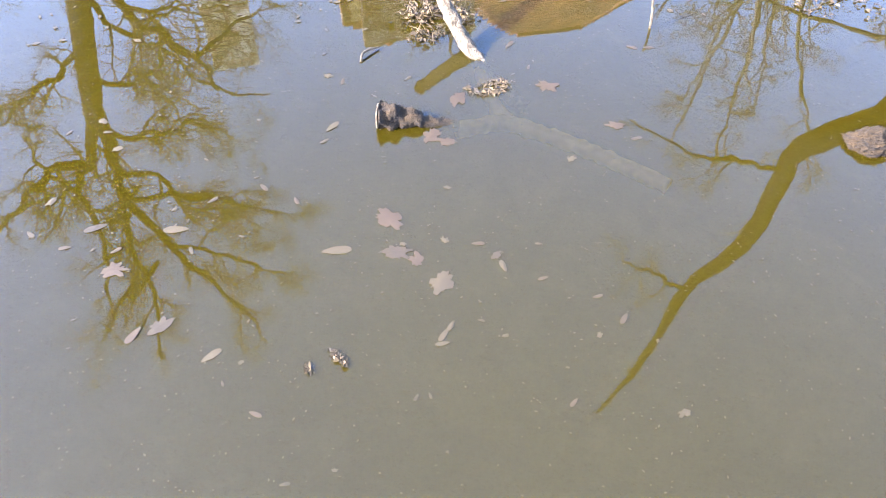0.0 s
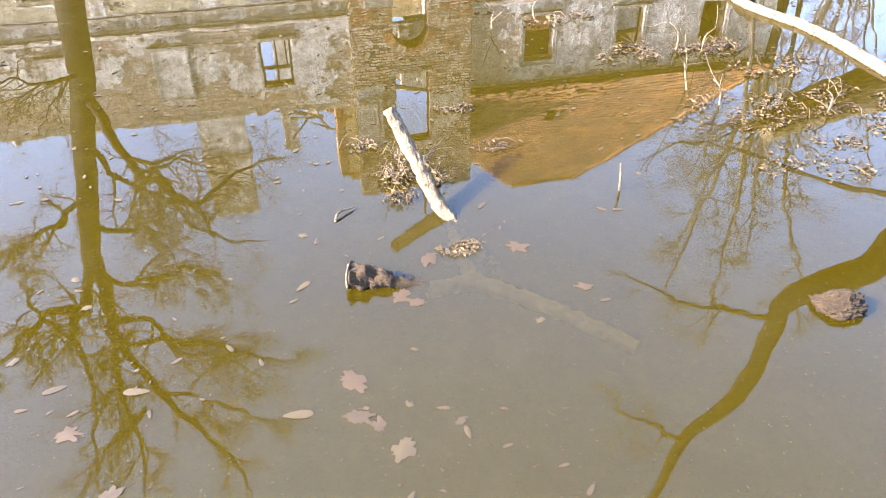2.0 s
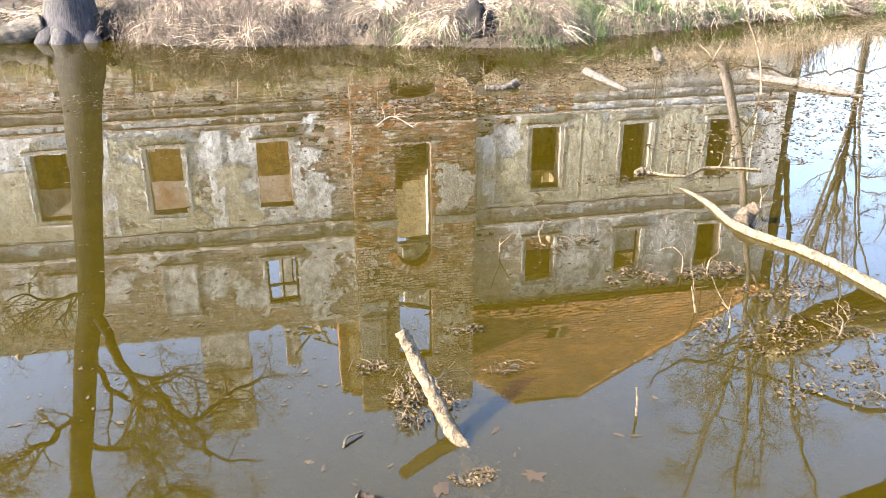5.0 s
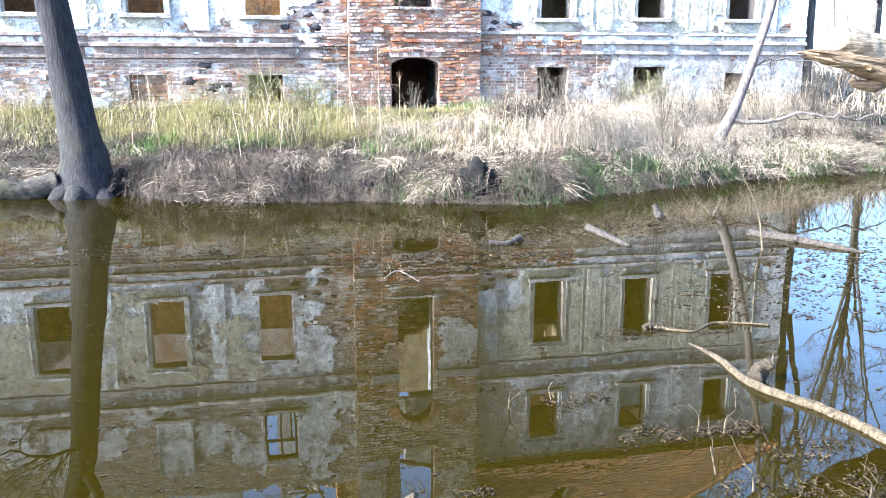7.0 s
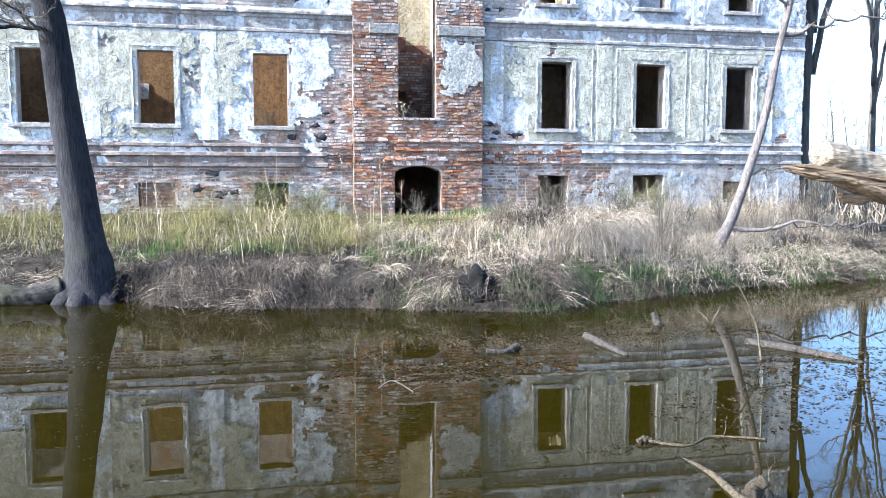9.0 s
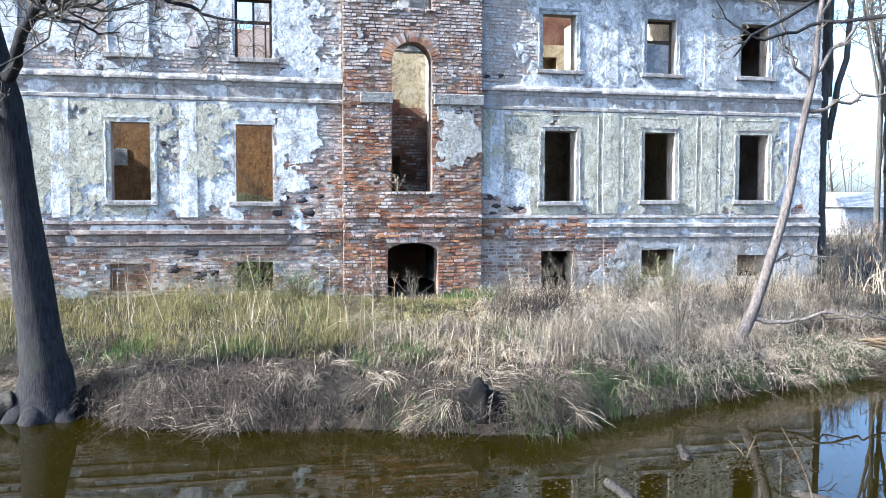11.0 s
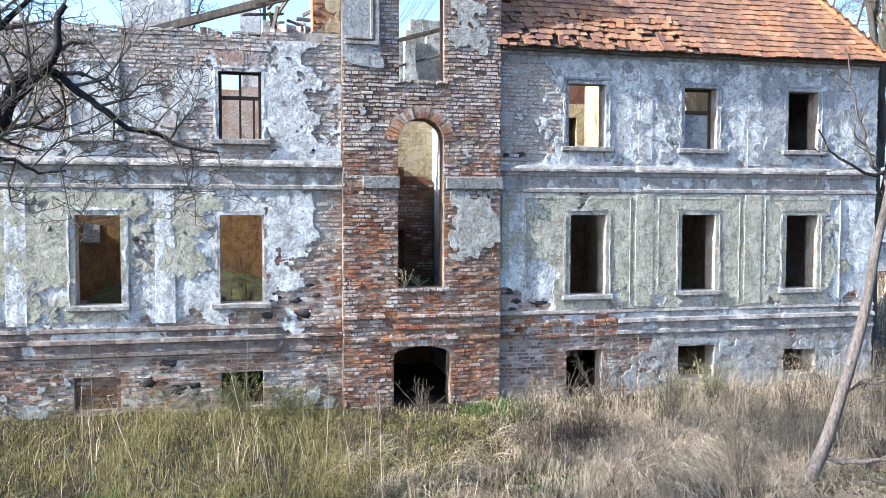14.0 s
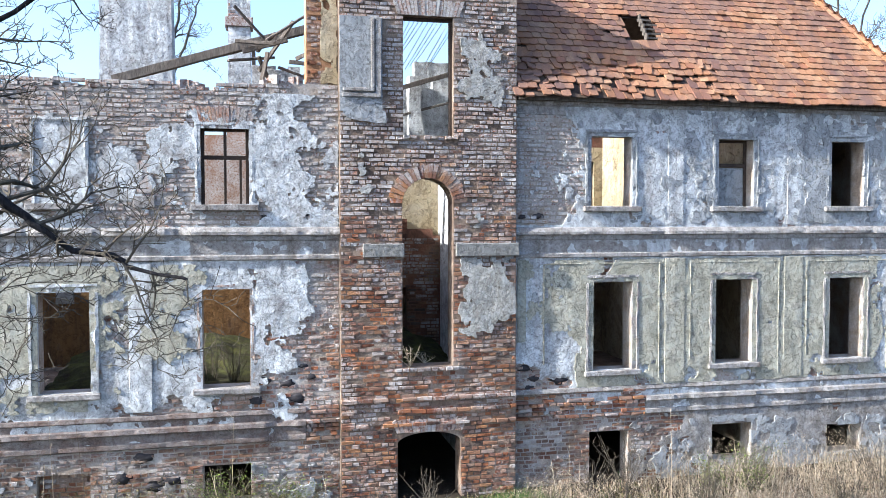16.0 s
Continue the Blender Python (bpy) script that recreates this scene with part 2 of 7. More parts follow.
M_TRIM = stain_material("weathered_moulding", [(0.3, (0.189, 0.154, 0.134)), (0.46, (0.279, 0.264, 0.253)), (0.68, (0.388, 0.383, 0.373))], (0.149, 0.134, 0.114), 4.0)
M_TRIM_WORN = stain_material("moulding_worn_to_brick", [(0.3, (0.128, 0.0788, 0.06)), (0.42, (0.158, 0.129, 0.116)), (0.6, (0.226, 0.204, 0.194))], (0.124, 0.0748, 0.0547), 5.0, False, amount=0.8)
M_PLINTH = stain_material("dirty_plinth_plaster", [(0.3, (0.145, 0.129, 0.112)), (0.48, (0.235, 0.224, 0.213)), (0.66, (0.335, 0.33, 0.324))], (0.112, 0.095, 0.0783), 3.4)
M_TOWERCOAT = stain_material("thin_grey_plaster", [(0.3, (0.224, 0.212, 0.19)), (0.48, (0.324, 0.324, 0.302)), (0.66, (0.425, 0.425, 0.414))], (0.201, 0.19, 0.162), 4.2)
M_STONE = stain_material("grey_stone_band", [(0.3, (0.168, 0.168, 0.157)), (0.7, (0.235, 0.235, 0.224))], (0.14, 0.14, 0.134), 3.0, amount=0.4)
M_OCHRE = stain_material("ochre_inner_plaster", [(0.3, (0.079, 0.042, 0.0198)), (0.45, (0.158, 0.0889, 0.0346)), (0.58, (0.188, 0.109, 0.0445)), (0.7, (0.128, 0.0939, 0.0642))], (0.0642, 0.0395, 0.0247), 2.0, amount=0.9)
M_CREAM = stain_material("cream_inner_plaster", [(0.3, (0.299, 0.2405, 0.143)), (0.5, (0.364, 0.3055, 0.2015)), (0.7, (0.403, 0.3575, 0.273))], (0.208, 0.1625, 0.1105), 1.0, amount=0.5)
M_TILE = None
M_WOOD = bark_material("grey_timber", (0.065, 0.05525, 0.04875), (0.156, 0.1365, 0.117), None, 14)
M_FRAME = mottled("dark_frame_wood", [(0.3, (0.0325, 0.02275, 0.0195)), (0.7, (0.0715, 0.052, 0.039))], 8, 60, 0.5, 0.005)
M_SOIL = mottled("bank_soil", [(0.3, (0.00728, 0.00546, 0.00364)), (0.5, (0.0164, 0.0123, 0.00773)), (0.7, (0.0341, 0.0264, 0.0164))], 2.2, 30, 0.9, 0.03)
# grey bark with the bluish shade of the trunk's front put into its colour
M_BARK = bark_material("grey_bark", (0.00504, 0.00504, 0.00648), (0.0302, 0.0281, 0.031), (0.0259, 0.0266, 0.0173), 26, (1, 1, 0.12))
M_BARK_PALE = bark_material("pale_bark", (0.0494, 0.042, 0.0395), (0.178, 0.153, 0.138), None, 24)
M_TWIG = bark_material("twig_bark", (0.0455, 0.039, 0.0325), (0.1235, 0.1073, 0.08125), None, 12)
M_DEADWOOD = bark_material("bleached_deadwood", (0.0129, 0.0087, 0.00502), (0.123, 0.0977, 0.0616), None, 36, (1, 1, 0.6))
M_GREYLOG = bark_material("weathered_log_bark", (0.00842, 0.00749, 0.00655), (0.0702, 0.0608, 0.0515), None, 30, (1, 1, 1))
M_WETWOOD = bark_material("wet_bark", (0.0078, 0.0065, 0.00455), (0.0845, 0.065, 0.04225), (0.0325, 0.02925, 0.00975), 55, (1, 1, 1))


def tile_material():
    """Old plain clay tiles: orange to plum, with lichen and soot."""
    m, nt, b, n, l = node_mat("clay_tile")
    v = position(nt)
    r = piece_random(nt)
    tone = ramp(nt, r, [(0.0, (0.198, 0.0941, 0.0468)), (0.3, (0.27, 0.131, 0.0676)), (0.55, (0.312, 0.18, 0.104)), (0.74, (0.239, 0.104, 0.0572)), (0.86, (0.104, 0.0546, 0.0442)), (0.94, (0.26, 0.131, 0.0728)), (1.0, (0.322, 0.197, 0.114))])
    soot = ramp(nt, tex(nt, v, 1.1, 7, 0.7, 0.5), [(0.42, (0, 0, 0)), (0.62, (0.85, 0.85, 0.85))])
    col = mix(nt, soot, tone, (0.125, 0.078, 0.0676))
    grain = ramp(nt, tex(nt, v, 40, 6, 0.75), [(0.3, (0.28, 0.28, 0.28)), (0.7, (0.68, 0.68, 0.66))])
    l.new(mix(nt, 0.6, col, grain, "OVERLAY"), b.inputs["Base Color"])
    b.inputs["Roughness"].default_value = 0.85
    b.inputs["Specular IOR Level"].default_value = 0.3
    bump(nt, tex(nt, v, 40, 8, 0.7), 0.5, 0.01, b)
    return m


def water_material():
    """Still, turbid pond water: mirror by Fresnel over a cloudy olive body that hides all but the first hand's depth."""
    m, nt, b, n, l = node_mat("pond_water")
    n.remove(b)
    out = n["Material Output"]
    v = position(nt)
    body = n.new("ShaderNodeBsdfDiffuse")
    l.new(ramp(nt, tex(nt, v, 0.5, 5, 0.6), [(0.3, (0.0116, 0.0087, 0.0004)), (0.7, (0.0144, 0.0108, 0.0005))]), body.inputs["Color"])
    clear = n.new("ShaderNodeBsdfTransparent")
    clear.inputs["Color"].default_value = (0.85, 0.78, 0.5, 1)
    depth = n.new("ShaderNodeMixShader")
    depth.inputs["Fac"].default_value = 0.34
    l.new(body.outputs[0], depth.inputs[1])
    l.new(clear.outputs[0], depth.inputs[2])
    gloss = n.new("ShaderNodeBsdfGlossy")
    gloss.inputs["Roughness"].default_value = 0.004
    fr = n.new("ShaderNodeFresnel")
    fr.inputs["IOR"].default_value = 1.40
    top = n.new("ShaderNodeMixShader")
    l.new(fr.outputs[0], top.inputs["Fac"])
    l.new(depth.outputs[0], top.inputs[1])
    l.new(gloss.outputs[0], top.inputs[2])
    bn = n.new("ShaderNodeBump")
    bn.inputs["Strength"].default_value, bn.inputs["Distance"].default_value = 0.020, 0.02
    l.new(tex(nt, position(nt, (1.0, 0.6, 1)), 3.6, 2, 0.5), bn.inputs["Height"])
    l.new(bn.outputs["Normal"], gloss.inputs["Normal"])
    l.new(bn.outputs["Normal"], fr.inputs["Normal"])
    l.new(top.outputs[0], out.inputs["Surface"])
    return m


M_TILE = tile_material()
M_WATER = water_material()
# ---- ground and pond ----
BANK = [(-60, 15.0), (-12, 13.6), (-4.4, 12.9), (-2.7, 13.0), (-1.7, 11.9), (-0.3, 11.3), (1.0, 11.3), (1.9, 10.9), (3.1, 10.5), (4.0, 10.2), (5.0, 10.9), (6.3, 11.4), (7.5, 11.9), (9.2, 12.4), (10.6, 12.7), (12.3, 13.1), (20, 15.5), (60, 24)]
bank_x, bank_y = [p[0] for p in BANK], [p[1] for p in BANK]


def bank_line(x):
    return float(np.interp(x, bank_x, bank_y)) + 0.16 * noise.noise((x * 1.7, 3.1, 0)) + 0.06 * noise.noise((x * 6.1, 8.1, 0))


def land(x, y):
    """How far a place lies inside the land (positive) or out in the pond (negative), roughly."""
    far = y - bank_line(x)
    near = -6.5 - y + 0.6 * noise.noise((x * 0.3, 1.0, 2.0))
    side = x - (8.3 + max(0.0, (y - 6.5)) * 1.0) if y < 11.5 else -9.0
    west = -45 - x
    return max(far, near, side, west)


def ground_z(x, y):
    d = land(x, y)
    if d < 0:
        return max(-0.9, d * 0.55) - 0.02
    z = 0.42 * (1 - math.exp(-d / 0.35)) + 0.75 * min(1.0, max(0.0, (d - 0.3) / 5.5))
    z += 0.10 * fbm(x * 0.8, y * 0.8, 0.3, 3) * min(1.0, d / 0.6) + 0.04 * fbm(x * 3.1, y * 3.1, 1.3, 2) * min(1.0, d / 0.3)
    if y > 14:
        z += 0.25 * max(0.0, min(1.0, (x - 8) / 5)) * min(1.0, (y - 14) / 3) + 0.15 * max(0.0, min(1.0, (1.5 - x) / 4)) * min(1.0, (y - 14) / 3)
    return z


def build_ground():
    xs = np.concatenate([np.linspace(-1500, -60, 10), np.linspace(-52, -9, 18), np.linspace(-8, 15, 150), np.linspace(17, 60, 18), np.linspace(75, 1500, 10)])
    ys = np.concatenate([np.linspace(-1500, -30, 8), np.linspace(-22, 7, 26), np.linspace(7.6, 18.2, 110), np.linspace(19, 60, 24), np.linspace(75, 2500, 12)])
    verts = []
    for y in ys:
        for x in xs:
            far = max(abs(x) - 60, abs(y) - 60, 0)
            verts.append((float(x), float(y), ground_z(float(x), float(y)) if far == 0 else 1.2))
    w = len(xs)
    faces = [(j * w + i, j * w + i + 1, (j + 1) * w + i + 1, (j + 1) * w + i) for j in range(len(ys) - 1) for i in range(w - 1)]
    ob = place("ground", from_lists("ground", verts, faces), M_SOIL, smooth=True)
    tagged(ob, "dark soil bank with dry litter sloping into the pond", "ground", kind="structure")


build_ground()
bm = bmesh.new()
bmesh.ops.create_grid(bm, x_segments=1, y_segments=1, size=1.0)
for v in bm.verts:
    v.co = Vector((v.co.x * 62, 7 + v.co.y * 24, 0.0))
tagged(place("water", bm, M_WATER), "still olive-green pond water mirroring the ruin and trees", "water", kind="structure")

# ---- the ruin ----
FY = 18.0            # face of the wings
TY = 17.85           # face of the projecting centre bay
WALL = 0.36          # depth of the reveals in the wings
THICK = 0.42         # and in the centre bay
TX0, TX1 = 1.90, 5.08
LX0, RX1 = -9.5, 13.95
manor = thing("ruined_manor", "roofless brick and plaster manor ruin with empty windows", "ruin", at=(3.5, 18.0, 1.2))
SHIFT = Matrix.Translation((-3.5, -18.0, -1.2))


def mp(name, me_or_bm, material, label="", parent=None, smooth=False):
    """A part of the ruin; its mesh is given in the world's metres."""
    ob = place(name, me_or_bm, material, None, label, smooth)
    if parent is None:
        ob.data.transform(SHIFT)
        ob.parent = manor
    else:
        ob.data.transform(SHIFT)
        ob.parent = parent
    return ob


# openings: x0, x1, z0, z1
GROUND_W = [(-8.15, -7.30, 3.30, 4.98), (-5.55, -4.70, 3.30, 4.96), (-2.98, -2.18, 3.31, 4.98), (-0.41, 0.37, 3.30, 4.98)]
GROUND_E = [(6.61, 7.41, 3.32, 4.98), (9.16, 9.95, 3.36, 4.99), (11.66, 12.46, 3.36, 4.98)]
UPPER_W = [(-0.41, 0.38, 6.41, 7.70)]
BLIND_W = [(-2.96, -2.23, 6.42, 7.74), (-5.55, -4.80, 6.42, 7.74)]
UPPER_E = [(6.57, 7.40, 6.40, 7.71), (9.18, 9.96, 6.40, 7.70), (11.68, 12.44, 6.41, 7.71)]
CELLAR_W = [(-0.42, 0.37, 1.30, 1.97), (-3.04, -2.22, 1.35, 1.97)]
CELLAR_E = [(6.58, 7.37, 0.95, 2.15), (9.12, 9.99, 1.45, 2.18), (11.67, 12.47, 1.45, 2.01)]
ARCH_DOOR = (2.90, 4.05, 0.9, 2.38)       # crown at the top
TALL = (2.99, 3.91, 3.54, 6.88)
TOPWIN = (3.01, 3.91, 7.63, 9.70)


def inside(o, x, z, g=0.0):
    return o[0] - g < x < o[1] + g and o[2] - g < z < o[3] + g


def wall_mesh(name, x0, x1, z0, ztop, y0, y1, openings, step=0.25):
    """A thick wall with openings through it; ztop is a height or a function of x for a broken top."""
    top = ztop if callable(ztop) else (lambda x: ztop)
    zmax = max(top(x0 + (x1 - x0) * i / 60) for i in range(61))
    xs, zs = {x0, x1}, {z0, zmax}
    for o in openings:
        xs |= {min(max(o[0], x0), x1), min(max(o[1], x0), x1)}
        zs |= {min(max(o[2], z0), zmax), min(max(o[3], z0), zmax)}
    if callable(ztop):
        k = int((x1 - x0) / step)
        xs |= {round(x0 + (x1 - x0) * i / k, 4) for i in range(k + 1)}
        zs |= {round(zmax - 0.077 * i, 4) for i in range(1, 40) if zmax - 0.077 * i > z0}
    xs, zs = sorted(xs), sorted(zs)
    nx, nz = len(xs) - 1, len(zs) - 1
    solid = np.zeros((nx + 2, nz + 2), bool)
    for i in range(nx):
        for j in range(nz):
            cx, cz = (xs[i] + xs[i + 1]) / 2, (zs[j] + zs[j + 1]) / 2
            solid[i + 1, j + 1] = cz < top(cx) and not any(inside(o, cx, cz) for o in openings)
    verts, faces, index = [], [], {}

    def vid(i, j, b):
        key = (i, j, b)
        if key not in index:
            index[key] = len(verts)
            verts.append((xs[i], y1 if b else y0, zs[j]))
        return index[key]

    for i in range(nx):
        for j in range(nz):
            if not solid[i + 1, j + 1]:
                continue
            faces.append((vid(i, j, 0), vid(i + 1, j, 0), vid(i + 1, j + 1, 0), vid(i, j + 1, 0)))
            faces.append((vid(i + 1, j, 1), vid(i, j, 1), vid(i, j + 1, 1), vid(i + 1, j + 1, 1)))
            if not solid[i, j + 1]:
                faces.append((vid(i, j, 1), vid(i, j, 0), vid(i, j + 1, 0), vid(i, j + 1, 1)))
            if not solid[i + 2, j + 1]:
                faces.append((vid(i + 1, j, 0), vid(i + 1, j, 1), vid(i + 1, j + 1, 1), vid(i + 1, j + 1, 0)))
            if not solid[i + 1, j]:
                faces.append((vid(i, j, 1), vid(i + 1, j, 1), vid(i + 1, j, 0), vid(i, j, 0)))
            if not solid[i + 1, j + 2]:
                faces.append((vid(i, j + 1, 0), vid(i + 1, j + 1, 0), vid(i + 1, j + 1, 1), vid(i, j + 1, 1)))
    return from_lists(name, verts, faces)


def spandrel(x0, x1, spring, crown, ztop, y0, y1, n=14):
    """The masonry above a round or flat arch, up to ztop, between its jambs."""
    verts, faces = [], []
    w, h = (x1 - x0) / 2, crown - spring
    cx = (x0 + x1) / 2
    for k in range(n + 1):
        a = math.pi - math.pi * k / n
        x, z = cx + w * math.cos(a), spring + h * math.sin(a)
        for y in (y0, y1):
            verts += [(x, y, z), (x, y, ztop)]
    for k in range(n):
        a, b = 4 * k, 4 * (k + 1)
        faces += [(a, b, b + 1, a + 1), (b + 2, a + 2, a + 3, b + 3), (a + 2, b + 2, b, a), (a + 1, b + 1, b + 3, a + 3)]
    return from_lists("arch", verts, faces)


def ragged(base, amp, seed, step=0.26):
    def f(x):
        k = math.floor(x / step)
        return base + amp * (noise.noise((k * 0.37, seed, 0)) + 0.6 * noise.noise((k * 1.9, seed, 4)))
    return f


west_top = ragged(8.36, 0.14, 5.0)
west = mp("west_wing_wall", wall_mesh("west_wing_wall", LX0, TX0, 0.3, lambda x: 8.48 if x > 0.7 else west_top(x), FY, FY + WALL, GROUND_W + UPPER_W + CELLAR_W + BLIND_W[:0]), M_MORTAR, "limewashed brick wall with flaking plaster")
east = mp("east_wing_wall", wall_mesh("east_wing_wall", TX1, RX1, 0.3, 8.42, FY, FY + WALL, GROUND_E + UPPER_E + CELLAR_E), M_MORTAR, "plastered wall with peeling olive render")
tower_top = ragged(11.25, 0.16, 9.0)
tower = mp("centre_bay_wall", wall_mesh("centre_bay_wall", TX0, TX1, 0.3, tower_top, TY, TY + THICK, [ARCH_DOOR, TALL, TOPWIN, (2.6, 2.8, 10.6, 10.9), (3.05, 3.25, 10.6, 10.9)], 0.26), M_MORTAR_WARM, "bare red brick wall of the projecting bay")
mp("arch_spandrel", spandrel(TALL[0], TALL[1], 6.42, 6.88, 6.885, TY + 0.002, TY + THICK - 0.002), M_MORTAR_WARM)
mp("arch_spandrel", spandrel(ARCH_DOOR[0], ARCH_DOOR[1], 2.18, 2.37, 2.385, TY + 0.002, TY + THICK - 0.002), M_MORTAR_WARM)

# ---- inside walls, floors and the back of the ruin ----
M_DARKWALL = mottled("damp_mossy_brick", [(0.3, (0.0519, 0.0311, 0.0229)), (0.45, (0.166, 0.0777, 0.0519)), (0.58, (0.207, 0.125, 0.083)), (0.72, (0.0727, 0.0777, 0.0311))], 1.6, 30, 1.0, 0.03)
spine_top = ragged(8.15, 0.35, 21.0)
mp("inner_wall", wall_mesh("inner_wall", LX0, TX0, 0.5, 5.7, 23.0, 23.4, [(-2.6, -1.9, 3.0, 4.7), (-6, -5, 3.0, 5.2)]), M_OCHRE, "ochre-plastered inner wall")
mp("inner_wall", wall_mesh("inner_wall", LX0, TX0, 5.7, spine_top, 23.0, 23.4, []), M_BRICK_PALE, "broken upper brick of the inner wall")
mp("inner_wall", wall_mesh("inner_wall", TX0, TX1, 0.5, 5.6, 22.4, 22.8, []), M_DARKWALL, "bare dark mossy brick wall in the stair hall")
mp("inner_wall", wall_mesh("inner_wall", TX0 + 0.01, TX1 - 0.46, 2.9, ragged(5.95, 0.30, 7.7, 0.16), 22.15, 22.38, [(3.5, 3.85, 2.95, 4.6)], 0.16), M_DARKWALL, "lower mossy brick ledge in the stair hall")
mp("inner_wall", wall_mesh("inner_wall", TX0, TX1, 5.6, 7.9, 22.4, 22.8, []), M_CREAM, "cream plaster high in the stair hall")
mp("inner_wall", wall_mesh("inner_wall", TX1, 8.9, 0.5, ragged(7.88, 0.10, 6.6, 0.18), 22.4, 22.8, [(7.3, 7.9, 3.0, 5.2), (8.02, 8.50, 6.1, 7.52)], 0.18), M_CREAM, "cream-plastered inner wall with a broken brick top")
mp("inner_wall", wall_mesh("inner_wall", 8.902, RX1, 0.5, 8.35, 22.4, 22.8, [(10.6, 11.5, 3.0, 5.2), (11.9, 12.2, 6.1, 8.1)]), M_CREAM, "cream-plastered inner wall")
mp("niche_back", box_bm(7.9, 8.6, 22.802, 22.95, 5.9, 7.7), M_CREAM, "shaded cream back of a niche")
mp("plaster_patch", box_bm(-3.78, -3.41, 22.975, 22.998, 4.29, 4.74, 0.004, 0.012, 4), M_TOWERCOAT, "square pale patch of plaster on the ochre wall")
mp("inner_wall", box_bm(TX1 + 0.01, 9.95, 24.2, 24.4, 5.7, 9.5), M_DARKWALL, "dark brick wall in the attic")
for x, y0, y1, zt, m in ((TX0 - 0.45, FY + WALL, 23.0, 7.25, M_OCHRE), (TX1 - 0.45, TY + THICK, 19.75, 11.15, M_LIME), (TX1 - 0.45, 19.75, 22.4, 8.25, M_LIME), (8.72, FY + WALL, 22.4, 8.35, M_CREAM), (10.7, FY + WALL, 22.4, 8.35, M_CREAM), (LX0, FY + WALL, 27.0, 8.0, M_OCHRE), (RX1 - 0.5, FY + WALL, 27.0, 8.4, M_MORTAR), (-4.5, FY + WALL, 20.5, 5.4, M_OCHRE)):
    mp("cross_wall", box_bm(x, x + 0.45, y0 + 0.003, y1 - 0.003, 0.5, zt, 0.0, 0.0), m)
mp("back_wall", box_bm(LX0, RX1, 27.0, 27.5, 0.5, 7.6), M_MORTAR)
# unseen upper floor, its middle left out so light reaches the rooms below
for y0, y1 in ((FY + WALL + 0.01, 19.1), (21.6, 22.39)):
    mp("upper_floor", box_bm(TX1 + 0.08, RX1 - 0.52, y0, y1, 5.45, 5.7), M_WOOD, "edge strip of the unseen upper floor, left open between to let light down")
# unseen slab added to close the gap and keep light out of the archway
mp("gap_light_block", box_bm(TX0, TX1, TY + THICK + 0.002, FY + WALL + 0.148, 2.42, 2.9), M_DARKWALL)
mp("attic_floor", box_bm(10.72, RX1 - 0.52, FY + WALL + 0.01, 22.39, 8.20, 8.30), M_WOOD)
# mortar colour chosen to bounce light into the rooms; no rubble modelled
mp("ground_floor", box_bm(LX0 + 0.5, RX1 - 0.55, FY + WALL + 0.15, 26.9, 2.5, 2.9), M_MORTAR_WARM, "plain floor in mortar colour, added to bounce light into the rooms")

# ---- roof of the east wing ----
EAVE_Y, EAVE_Z, RIDGE_Y, RIDGE_Z = 17.72, 8.42, 22.4, 14.65
SLOPE = (RIDGE_Z - EAVE_Z) / (RIDGE_Y - EAVE_Y)


def roof_x(z):
    u = (z - EAVE_Z) / (RIDGE_Z - EAVE_Z)
    left = TX1 + 0.02 if z < 11.3 else TX1 + (z - 11.3) / (RIDGE_Z - 11.3) * 2.7
    return left, 14.0 + (10.2 - 14.0) * u


HOLE = (7.60, 8.28, 9.68, 10.25)


def build_roof():
    verts, faces = [], []
    rows, n = 24, 28
    for j in range(rows + 1):
        z = EAVE_Z + (RIDGE_Z - EAVE_Z) * j / rows
        y = EAVE_Y + (z - EAVE_Z) / SLOPE
        a, b = roof_x(z)
        for i in range(n + 1):
            verts.append((a + (b - a) * i / n, y + 0.03, z - 0.05))
    for j in range(rows):
        for i in range(n):
            q = (j * (n + 1) + i, j * (n + 1) + i + 1, (j + 1) * (n + 1) + i + 1, (j + 1) * (n + 1) + i)
            c = sum((Vector(verts[k]) for k in q), Vector()) / 4
            if not inside(HOLE, c.x, c.z):
                faces.append(q)
    # hip end and the far slope close it
    m = len(verts)
    verts += [(14.0, EAVE_Y, EAVE_Z - 0.05), (14.0, 27.2, EAVE_Z - 0.05), (10.2, RIDGE_Y, RIDGE_Z - 0.05), (TX1, 27.2, EAVE_Z - 0.05), (7.8, RIDGE_Y, RIDGE_Z - 0.05)]
    faces += [(m, m + 1, m + 2), (m + 1, m + 3, m + 4, m + 2)]
    deck = mp("roof", from_lists("roof", verts, faces), M_FRAME, "sagging clay-tiled roof with a hole")
    return deck


roof = build_roof()
# added strip in place of the eave's shadow; the eave itself has no board
mp("eave_shade_strip", box_bm(TX1 + 0.03, 13.95, FY - 0.16, FY - 0.004, 8.31, 8.40, 0.008, 0.02, 8), M_WOOD, "added timber strip standing in for the shadow under the eave")
# ---- facade coats: flaking plaster over brick ----
TOWER_OPEN = [ARCH_DOOR, TALL, TOPWIN, (2.6, 2.8, 10.6, 10.9), (3.05, 3.25, 10.6, 10.9)]


def step(a, b, x):
    t = max(0.0, min(1.0, (x - a) / (b - a)))
    return t * t * (3 - 2 * t)


